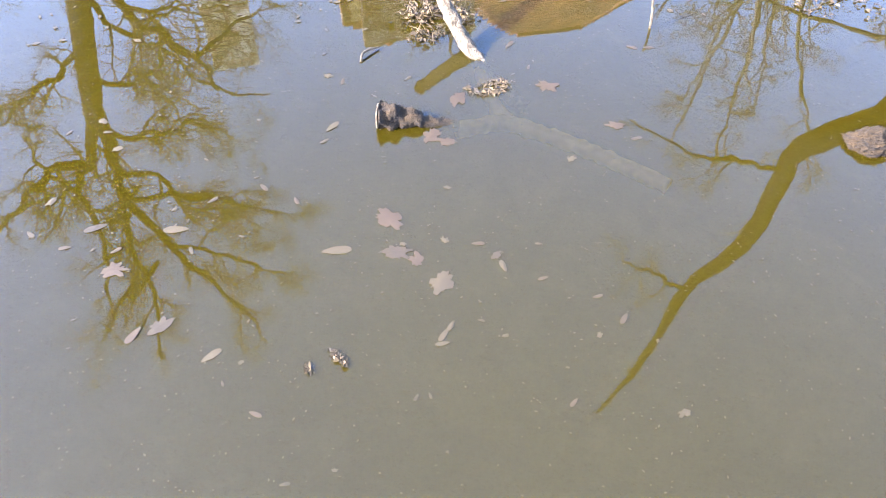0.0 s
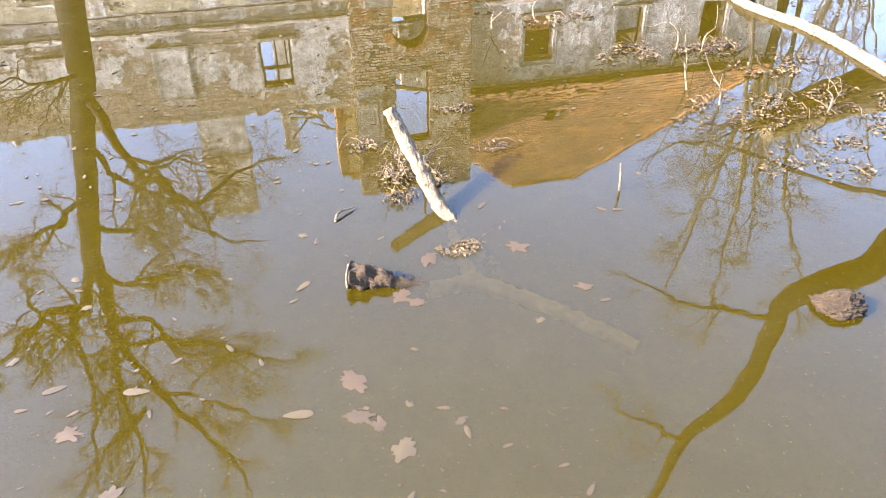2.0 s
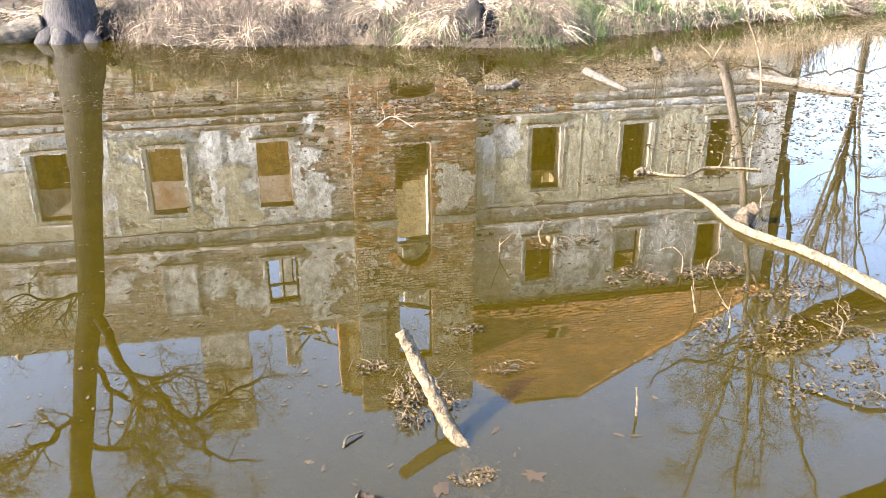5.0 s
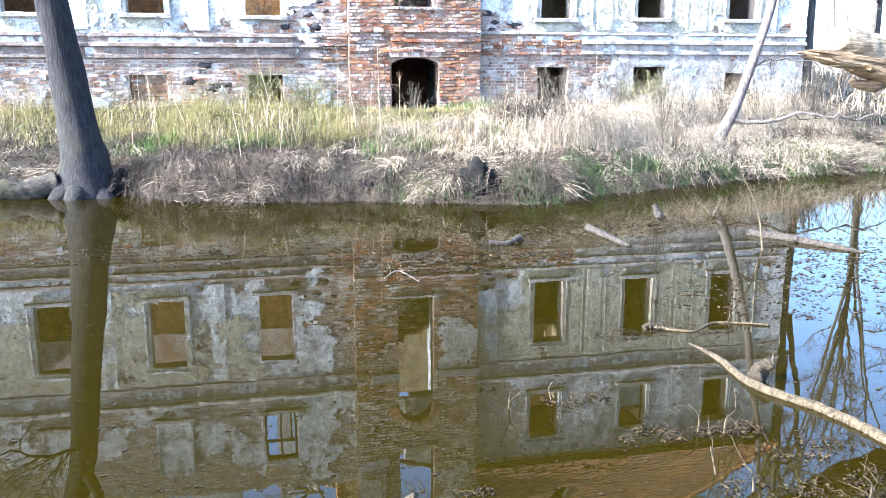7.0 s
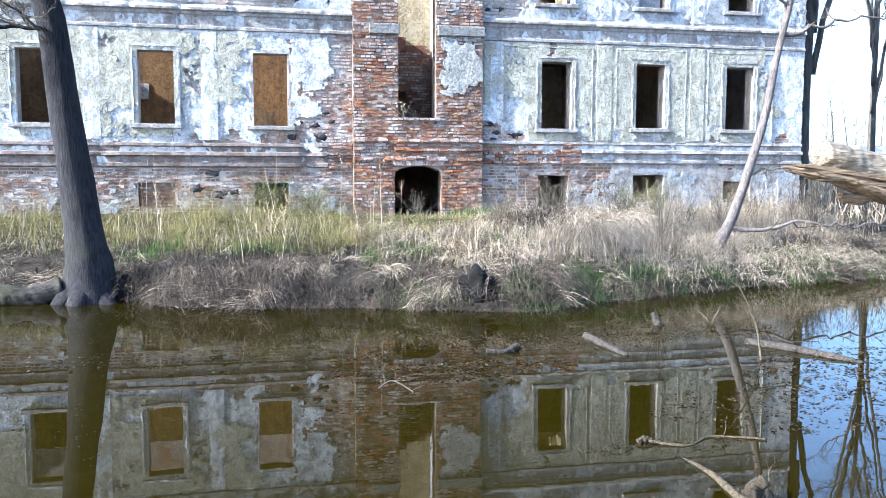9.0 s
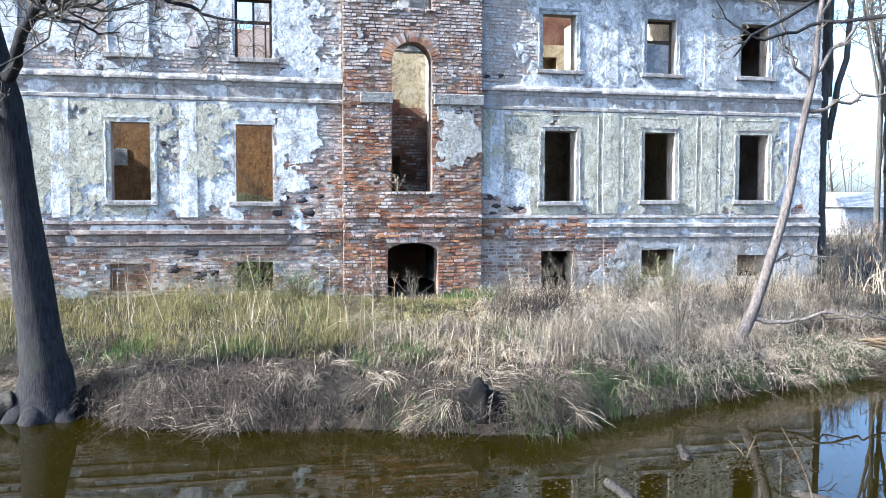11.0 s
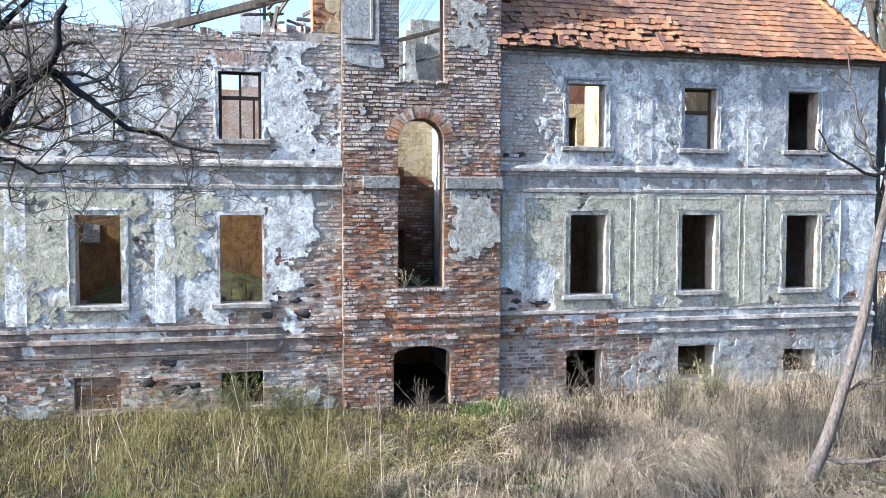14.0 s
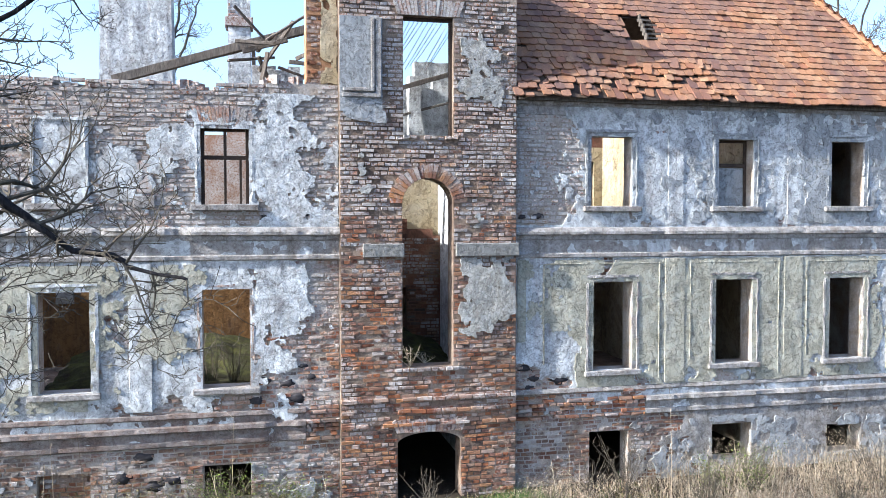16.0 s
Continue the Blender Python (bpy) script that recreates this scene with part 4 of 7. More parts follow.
# ---- window surrounds, sills, frames ----
def surround(o, yf, material, wide=0.12, thick=0.05, sill=True, worn=0.045):
    x0, x1, z0, z1 = o

    def bar(name, a, b, horizontal, flip, parent):
        """A length of architrave: flat band with a raised outer lip. a, b: its ends along the run."""
        prof = [(0.0, 0.03), (0.0, -thick), (wide - 0.035, -thick), (wide - 0.03, -thick - 0.022), (wide + 0.012, -thick - 0.018), (wide + 0.015, 0.02)]
        k, verts, faces = 10, [], []
        for i in range(k + 1):
            t = a + (b - a) * i / k
            for u, y in prof:
                w = worn * fbm(t * 7, u * 9, flip, 3)
                if horizontal:
                    verts.append((t, yf + y + w * 0.7, z1 + u + w))
                else:
                    verts.append(((x0 - u if flip < 0 else x1 + u) + w, yf + y + w * 0.7, t))
        m = len(prof)
        for i in range(k):
            for q in range(m):
                faces.append((i * m + q, i * m + (q + 1) % m, (i + 1) * m + (q + 1) % m, (i + 1) * m + q))
        faces += [tuple(range(m)), tuple(k * m + q for q in reversed(range(m)))]
        return mp(name, from_lists(name, verts, faces), material, "", parent)

    s = bar("window_surround", x0 - wide, x1 + wide, True, 2, None)
    bar("jamb", z0, z1 - 0.004, False, -1, s)
    bar("jamb", z0, z1 - 0.004, False, 1, s)
    if sill:
        mp("sill", box_bm(x0 - 0.16, x1 + 0.16, yf - 0.12, yf + 0.20, z0 - 0.10, z0 - 0.002, 0.012, 0.012, 5), M_TRIM, "weathered window sill", s)
    return s


for o in GROUND_W[:3]:
    surround(o, FY, M_LIME)
surround(GROUND_W[3], FY, M_BRICK_PALE, 0.07, 0.012)
for o in GROUND_E:
    surround(o, FY, M_TRIM)
surround(UPPER_W[0], FY, M_LIME, 0.08, 0.014)
for o in UPPER_E:
    surround(o, FY, M_GREY, 0.10, 0.035)
brickwork([(2.86 + 0.13 * k, 2.975 + 0.13 * k, 3.47, 0.045 + 0.02 * (k % 2)) for k in range(9)], TY, M_BRICK_PALE, tower, 78, "worn brick sill")
brickwork([(2.88 + 0.125 * k, 2.99 + 0.125 * k, 7.555 + (0.012 if k % 3 else -0.01), 0.05 + 0.02 * (k % 2)) for k in range(9) if k not in (3, 6)], TY, M_BRICK_PALE, tower, 77, "broken brick sill")
for o in BLIND_W:
    n = surround(o, FY, M_LIME, 0.06, 0.035)
    mp("blind_panel", box_bm(o[0], o[1], FY - 0.034, FY + 0.006, o[2], o[3], 0.0, 0.008, 6), M_LIME, "plastered blind window")


def wood_bar(parent, x0, x1, y, z0, z1, d=0.05):
    mp("frame_bar", box_bm(x0, x1, y, y + d, z0, z1, 0.004), M_FRAME, "", parent)


def window_frame(o, y, mullion=True, transom=0.62, lower=True):
    x0, x1, z0, z1 = o
    zt = z0 + (z1 - z0) * transom
    f = mp("window_frame", box_bm(x0, x0 + 0.055, y, y + 0.06, z0, z1, 0.004), M_FRAME, "dark bare wooden window frame")
    wood_bar(f, x1 - 0.055, x1, y, z0, z1)
    wood_bar(f, x0 + 0.056, x1 - 0.056, y, z1 - 0.05, z1)
    wood_bar(f, x0 + 0.056, x1 - 0.056, y - 0.004, zt - 0.035, zt + 0.035)
    if mullion:
        c = (x0 + x1) / 2
        wood_bar(f, c - 0.025, c + 0.025, y + 0.001, zt + 0.036, z1 - 0.051)
        if lower:
            wood_bar(f, c - 0.02, c + 0.02, y + 0.001, z0 + 0.001, zt - 0.036)
            wood_bar(f, x1 - 0.16, x1 - 0.12, y + 0.03, z0 + 0.001, zt - 0.036)
    return f


window_frame(UPPER_W[0], FY + 0.14)
window_frame(UPPER_E[1], FY + 0.24, False, 0.62)
mp("boarded_sash", box_bm(UPPER_E[1][0] + 0.056, UPPER_E[1][1] - 0.056, FY + 0.265, FY + 0.285, UPPER_E[1][2], UPPER_E[1][2] + 0.76, 0.003, 0.004, 5), M_GREY, "dusty grey board in the lower sash")
wood_bar(tower, TOPWIN[0], TOPWIN[1], TY + 0.12, TOPWIN[3] - 0.06, TOPWIN[3])
wood_bar(tower, TOPWIN[1] - 0.05, TOPWIN[1], TY + 0.12, TOPWIN[2], TOPWIN[3] - 0.061)


# pilaster strips between the windows
def strip(x0, x1, z0, z1, mat, d=0.055):
    mp("pilaster_strip", box_bm(x0, x1, FY - d, FY + 0.01, z0, z1, 0.006, 0.012, 9), mat, "flat worn pilaster strip")


for x in (-6.75, -4.15, -1.58):
    strip(x, x + 0.36, 2.95, 5.44, M_OLIVE if x < -6 else M_LIME, 0.058)
for x in (8.08, 10.64):
    strip(x, x + 0.41, 3.05, 5.42, M_OLIVE, 0.066)
    strip(x + 0.05, x + 0.37, 6.05, 8.05, M_LIME, 0.044)
strip(TX1 + 0.05, TX1 + 0.22, 3.9, 5.42, M_OLIVE)
strip(-1.42, -1.18, 6.60, 7.1, M_BRICK_WHITE, 0.03)
mp("date_block", box_bm(-1.48, -1.14, FY - 0.05, FY, 6.35, 6.55, 0.008), M_TRIM)


def fillet(x0, x1, z0, z1):
    """The thin raised edge of a plaster panel: two uprights and a top rail, broken off low down."""
    f = mp("panel_fillet", box_bm(x0, x1, FY - 0.064, FY + 0.01, z1, z1 + 0.02, 0.004, 0.010, 14), M_OLIVE, "thin raised edge of a plaster panel")
    for x, low in ((x0, 0.35), (x1 - 0.03, 0.0)):
        mp("upright", box_bm(x, x + 0.022, FY - 0.068, FY + 0.01, z0 + low, z1 - 0.003, 0.004, 0.010, 14), M_OLIVE, "", f)


for x0, x1 in ((5.64, 7.98), (8.60, 10.54), (11.14, 13.05)):
    fillet(x0, x1, 3.12, 5.32)


# field stones that show where the plaster fell
def stones(parent, spots, yf, seed):
    r = random.Random(seed)
    for x, z, s in spots:
        bm = bmesh.new()
        bmesh.ops.create_icosphere(bm, subdivisions=2, radius=1.0)
        k = r.uniform(0, 50)
        for v in bm.verts:
            d = 1 + 0.9 * noise.noise(v.co * 1.6 + Vector((k, 0, 0))) + 0.4 * noise.noise(v.co * 4.0 + Vector((0, k, 0)))
            v.co = Vector((x + v.co.x * s * 1.35 * d, yf + v.co.y * 0.03 + 0.002, z + v.co.z * s * 0.72 * d))
        mp("field_stone", bm, M_DARKSTONE, "", parent, True)


M_DARKSTONE = mottled("dark_field_stone", [(0.3, (0.01625, 0.0156, 0.0169)), (0.6, (0.039, 0.03575, 0.039)), (0.8, (0.0845, 0.078, 0.078))], 9, 50, 0.8, 0.015)
stones(east, [(5.45, 3.70, 0.10), (5.85, 3.66, 0.09), (5.62, 3.52, 0.08), (5.30, 3.40, 0.09), (5.95, 3.18, 0.12), (5.50, 3.22, 0.08), (5.38, 3.05, 0.07), (8.0, 3.3, 0.08), (13.3, 4.5, 0.06), (13.35, 4.15, 0.08), (13.6, 3.9, 0.06), (5.55, 6.22, 0.07), (5.25, 6.2, 0.06), (13.1, 4.85, 0.05)], FY, 5)
stones(west, [(0.62, 3.38, 0.09), (0.98, 3.32, 0.10), (1.25, 3.62, 0.06), (0.75, 3.62, 0.05), (0.48, 3.05, 0.09), (1.15, 3.05, 0.11), (1.42, 3.42, 0.07), (-1.4, 2.18, 0.13), (0.65, 6.2, 0.08), (-2.1, 2.9, 0.05), (-3.4, 3.1, 0.07), (-0.95, 1.75, 0.14), (-1.25, 1.68, 0.12), (-1.75, 1.85, 0.12), (1.35, 6.25, 0.05)], FY, 6)

# ---- clay tiles ----
def tile_mesh():
    w, l, t = 0.172, 0.30, 0.028
    outline = [(-w / 2, l), (w / 2, l), (w / 2, 0.020), (w * 0.30, 0.003), (0, -0.002), (-w * 0.30, 0.004), (-w / 2, 0.018)]
    n = len(outline)
    verts = [(x, y, t) for x, y in outline] + [(x, y, 0) for x, y in outline]
    faces = [tuple(reversed(range(n)))] + [(k, (k + 1) % n, n + (k + 1) % n, n + k) for k in range(n)]
    return verts, [tuple(f) for f in faces]


def build_tiles():
    tv, tf = tile_mesh()
    me = from_lists("tile", tv, tf)
    me.materials.append(M_TILE)
    r = random.Random(31)
    ang = math.atan(SLOPE)
    run = (RIDGE_Z - EAVE_Z) / math.sin(ang)
    verts, faces = [], []
    made = 0
    rows = int(run / 0.165)
    for j in range(rows):
        d = j * 0.165
        z = EAVE_Z + d * math.sin(ang) - 0.05
        y = EAVE_Y + d * math.cos(ang) - 0.02
        a, b = roof_x(max(z, EAVE_Z))
        x = a + (0.088 if j % 2 else 0.0)
        while x < b:
            loose = j < 6 and 5.1 < x < 9.3 and r.random() < 0.55
            gone = inside(HOLE, x, z + 0.14, 0.02) or (j < 4 and 5.2 < x < 8.8 and r.random() < 0.16) or r.random() < 0.004
            if not gone:
                wave = 0.07 * fbm(x * 0.7, d * 0.9, 4.0, 3) + 0.04 * fbm(x * 2.6, d * 3, 8.0, 3)
                tilt = ang - 0.12 + r.uniform(-0.02, 0.02)
                twist, yaw = r.gauss(0, 0.035), r.gauss(0, 0.035)
                if loose:
                    tilt += r.uniform(-0.28, 0.12)
                    twist += r.uniform(-0.2, 0.2)
                    yaw += r.uniform(-0.25, 0.25)
                    wave -= r.uniform(0.0, 0.07) if j < 3 else 0
                m = Matrix.Translation((x + r.uniform(-0.006, 0.006), y, z + wave + (0.02 if loose else 0))) @ Euler((tilt, twist, yaw)).to_matrix().to_4x4()
                if made < 300 and j < 9 and x < 10.6:
                    o = new("tile", me)
                    o.matrix_basis = SHIFT @ m
                    o.parent = roof
                    made += 1
                else:
                    k = len(verts)
                    verts += [tuple(m @ Vector(v)) for v in tv]
                    faces += [tuple(i + k for i in f) for f in tf]
            x += 0.176
    # the hip end
    for j in range(38):
        u = j / 38
        z = EAVE_Z + (RIDGE_Z - EAVE_Z) * u - 0.05
        x = 14.0 + (10.2 - 14.0) * u
        y0, y1 = EAVE_Y + (RIDGE_Y - EAVE_Y) * u, 27.2 + (RIDGE_Y - 27.2) * u
        y = y0
        th = math.atan2(RIDGE_Z - EAVE_Z, 3.8)
        while y < y1:
            m = Matrix.Translation((x, y, z)) @ Euler((0, 0, radians(90))).to_matrix().to_4x4() @ Euler((th - 0.06 + r.uniform(-0.02, 0.02), r.uniform(-0.03, 0.03), 0)).to_matrix().to_4x4()
            k = len(verts)
            verts += [tuple(m @ Vector(v)) for v in tv]
            faces += [tuple(i + k for i in f) for f in tf]
            y += 0.176
    ob = mp("tiling", from_lists("tiling", verts, faces), M_TILE, "weathered orange plain tiles", roof)
    ob["kind"] = "stuff"
    hv, hf = [], []
    for i in range(22):
        a, b = Vector((14.0, EAVE_Y, EAVE_Z)).lerp(Vector((10.2, RIDGE_Y, RIDGE_Z)), i / 22), Vector((14.0, EAVE_Y, EAVE_Z)).lerp(Vector((10.2, RIDGE_Y, RIDGE_Z)), (i + 1.12) / 22)
        tube_into(hv, hf, [a, b], [0.09, 0.07], 8)
    for i in range(9):
        tube_into(hv, hf, [(7.8 + i * 0.27, RIDGE_Y, RIDGE_Z), (7.8 + i * 0.27 + 0.3, RIDGE_Y, RIDGE_Z)], [0.1, 0.085], 8)
    mp("hip_tiles", from_lists("hip_tiles", hv, hf), M_TILE, "half-round hip and ridge tiles", roof)
    bv, bf = [], []
    for k in range(6):
        z = HOLE[2] + 0.02 + 0.105 * k
        y = EAVE_Y + (z - EAVE_Z) / SLOPE + 0.01
        box_into(bv, bf, HOLE[1] - 0.24 - 0.03 * (k % 2), HOLE[1] + 0.08, y, y + 0.03, z, z + 0.035)
    for k in range(5):
        z0 = HOLE[2] + 0.11 * k
        y = EAVE_Y + (z0 - EAVE_Z) / SLOPE
        box_into(bv, bf, HOLE[1] - 0.27, HOLE[1] - 0.24, y, y + 0.12, z0, z0 + 0.13)
    mp("battens", from_lists("battens", bv, bf), M_WOOD, "bare roof battens in the hole", roof)


build_tiles()

# ---- chimneys, loose timbers, upper remains ----
def chimney(x0, x1, y0, y1, z1, cap, mat, label):
    c = mp("chimney", box_bm(x0, x1, y0, y1, 2.6, z1, 0.0, 0.02, 14), mat, label)
    mp("chimney_cap", box_bm(x0 - 0.06, x1 + 0.06, y0 - 0.06, y1 + 0.06, cap, cap + 0.22, 0.01, 0.01, 3), M_BRICK_PALE, "", c)
    rows = brick_rows(x0, x1, cap + 0.23, z1 - 0.1, y0, [], lambda x, z: fbm(x, z, 5, 3) < -0.1, 40)
    brickwork(rows, y0, M_BRICK_PALE, c, 41, "bare brick of the chimney head")


chimney(-2.89, -1.34, 23.5, 24.3, 15.2, 12.7, M_LIME, "broad plastered chimney stack")
chimney(-0.10, 0.41, 23.5, 24.0, 12.8, 10.6, M_LIME, "slender white chimney stack")
mp("wall_remnant", wall_mesh("wall_remnant", 1.36, 1.898, 8.3, ragged(10.9, 0.2, 3.3), FY + 0.10, FY + 0.7, [], 0.18), M_BRICK, "sunlit broken brick return wall")
brickwork(brick_rows(1.36, 1.62, 8.45, 10.7, FY + 0.10, [], lambda x, z: False, 50), FY + 0.10, M_BRICK, manor, 51, "sunlit bricks")
mp("wall_remnant", coat("wall_remnant", 1.60, 1.895, 8.5, 10.6, FY + 0.10, 0.03, lambda x, z: 0.2 + fbm(x * 3, z * 3, 7, 3), [], 0.04), M_CREAM)
mp("wall_remnant", wall_mesh("wall_remnant", 0.43, 1.36, 8.0, ragged(9.15, 0.25, 8.1), 20.1, 20.5, [], 0.2), M_LIME, "low plastered wall remnant")


def timber(a, b, w, h, mat=None, label=""):
    a, b = Vector(a), Vector(b)
    d = b - a
    bm = box_bm(-w / 2, w / 2, -h / 2, h / 2, 0, d.length, 0.008, 0.012, 8)
    bm.transform(Matrix.Translation(a) @ d.to_track_quat("Z", "Y").to_matrix().to_4x4())
    return mp("timber", bm, mat or M_WOOD, label)


timber((-2.23, 20.95, 8.88), (1.60, 20.95, 10.07), 0.19, 0.17, None, "fallen grey roof beam")
r0 = random.Random(77)
for k in range(16):
    a = Vector((r0.uniform(0.45, 1.3), r0.uniform(18.9, 20.6), r0.uniform(8.4, 9.6)))
    b = a + Vector((r0.uniform(-0.9, 0.9), r0.uniform(-0.6, 0.6), r0.uniform(-0.3, 0.9)))
    timber(a, b, r0.uniform(0.04, 0.09), r0.uniform(0.04, 0.09))
# torn laths of the fallen ceiling behind the top window
M_LATH = bark_material("bleached_lath", (0.273, 0.2535, 0.2275), (0.52, 0.5005, 0.468), None, 20)
for k in range(15):
    x = 2.98 + 0.092 * k + r0.uniform(-0.02, 0.02)
    timber((max(2.85, x - 0.62), 18.78 + 0.02 * (k % 3), 8.86 + 0.06 * (k % 4)), (x + 0.05, 18.75 + 0.02 * (k % 2), 10.02), 0.034, 0.012, M_LATH, "torn ceiling lath")
timber((2.85, 19.25, 8.55), (4.45, 19.35, 9.05), 0.10, 0.09)
timber((3.0, 19.5, 8.1), (4.4, 19.6, 8.5), 0.06, 0.05)
mp("wall_remnant", box_bm(3.42, 3.66, 19.5, 19.75, 7.1, 8.95, 0.0, 0.03, 6), M_LIME, "white plastered pier")
mp("wall_remnant", box_bm(3.67, 4.60, 20.2, 20.5, 7.1, 9.35, 0.0, 0.03, 6), M_GREY, "grey plastered wall fragment")
mp("wall_remnant", wall_mesh("wall_remnant", 2.5, 4.6, 7.05, ragged(8.75, 0.25, 4.4), 19.8, 20.0, [], 0.15), M_LIME, "broken low wall behind the window")

# bricks of the middle zone, each on its own
for a, b, z, p in near_rows:
    v, f = [], []
    brick_lump(v, f, a, b, z, p, TY, r0)
    mp("brick", from_lists("brick", v, f), M_BRICK_PALE if z > 6.2 else M_BRICK, "", tower)
# ---- trees ----
def sprout(V, F, line, radii, r, level, deepest, count, length, spread=0.9, rise=0.25, sides=(6, 5, 4, 3, 3), start=0.2, droop=0.0, floor=None, least=0.0022):
    """Side branches off a limb, and theirs in turn."""
    n = len(line)
    for k in range(count):
        u = start + (1 - start) * (k + r.random()) / count
        i = min(int(u * (n - 1)), n - 2)
        p = line[i].lerp(line[i + 1], u * (n - 1) - i)
        d = (line[i + 1] - line[i]).normalized()
        side = Vector((r.gauss(0, 1), r.gauss(0, 1), r.gauss(0, 0.7)))
        side = (side - d * side.dot(d)).normalized()
        way = (d * r.uniform(0.35, 0.9) + side * spread + Vector((0, 0, rise))).normalized()
        l = length * r.uniform(0.55, 1.15) * (1.15 - 0.55 * u)
        segs = 4 if level < deepest else 3
        pts, q = [p], p.copy()
        for s in range(segs):
            way = (way + Vector((r.gauss(0, 0.38), r.gauss(0, 0.38), r.gauss(0, 0.28) + 0.06 - droop * s))).normalized()
            q = q + way * (l / segs)
            if floor is not None and q.z < floor:
                q.z = floor
            pts.append(q.copy())
        r0 = min(radii[i] * 0.6, l * 0.028 + 0.003 + least * 0.6)
        rad = [max(least, r0 * (1 - 0.85 * s / segs)) for s in range(segs + 1)]
        tube_into(V, F, pts, rad, sides[min(level, 4)], 0.0, level < 2)
        if level < deepest:
            sprout(V, F, pts, rad, r, level + 1, deepest, max(3, int(count * 0.8)), l * 0.55, spread, rise, sides, 0.15, droop, floor, least)


def bare_tree(name, label, trunk, radii, limbs, seed, deepest=3, count=8, length=1.6, bark=None, twig=None, flare=0.0, rise=0.25, droop=0.0, group="", floor=None, least=0.0022):
    """trunk: points; limbs: (points, first radius, last radius)."""
    r = random.Random(seed)
    base = Vector(trunk[0])
    t = thing(name, label, "tree", group, at=tuple(base))
    off = Matrix.Translation(-base)
    line = smooth_line(trunk, 26)
    rad = [float(np.interp(i / 25, [k / (len(radii) - 1) for k in range(len(radii))], radii)) for i in range(26)]
    V, F = [], []
    tube_into(V, F, line, rad, 18, 0.22, wf=4.0)
    if flare:
        for k in range(7):
            a = 2 * math.pi * (k + r.random() * 0.5) / 7
            out = Vector((math.cos(a), math.sin(a), 0))
            tube_into(V, F, [base + out * rad[0] * 0.35 + Vector((0, 0, flare * 1.5)), base + out * rad[0] * 0.72 + Vector((0, 0, flare * 0.75)), base + out * (rad[0] * 0.95 + flare * 0.3) + Vector((0, 0, flare * 0.1)), base + out * (rad[0] + flare * 2.2) + Vector((0, 0, -0.45))], [rad[0] * 0.30, rad[0] * 0.30, rad[0] * 0.20, rad[0] * 0.08], 10, 0.5)
    me = from_lists("trunk", V, F)
    me.transform(off)
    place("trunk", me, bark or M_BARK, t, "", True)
    CV, CF = [], []
    for pts, ra, rb in limbs:
        ln = smooth_line(pts, 26)
        ln = [q + Vector((fbm(q.x * 2.3, q.z * 2.3, seed, 3), fbm(q.z * 2.3, q.y, seed + 3.0, 3), fbm(q.x * 2.3, q.y, seed + 6.0, 3))) * (0.30 * min(1.0, i / 4)) for i, q in enumerate(ln)]
        rr = [ra + (rb - ra) * i / 25 for i in range(26)]
        LV, LF = [], []
        tube_into(LV, LF, ln, rr, 10, 0.45, wf=3.5)
        me = from_lists("limb", LV, LF)
        me.transform(off)
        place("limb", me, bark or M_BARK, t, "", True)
        low = flare and pts[0][2] < 6.5        # the low limbs in the shade carry fewer twigs
        sprout(CV, CF, ln, rr, r, 1, deepest, round(count * 0.8) if low else count, length, 0.9, rise, start=0.2, droop=droop, floor=floor, least=least)
    if not limbs:
        sprout(CV, CF, line, rad, r, 0, deepest, count, length, 0.9, rise, start=0.3, droop=droop, floor=floor, least=least)
    me = from_lists("crown", CV, CF)
    me.transform(off)
    c = place("crown", me, twig or M_TWIG, t, "bare spring twigs")
    c["kind"] = "stuff"
    return t


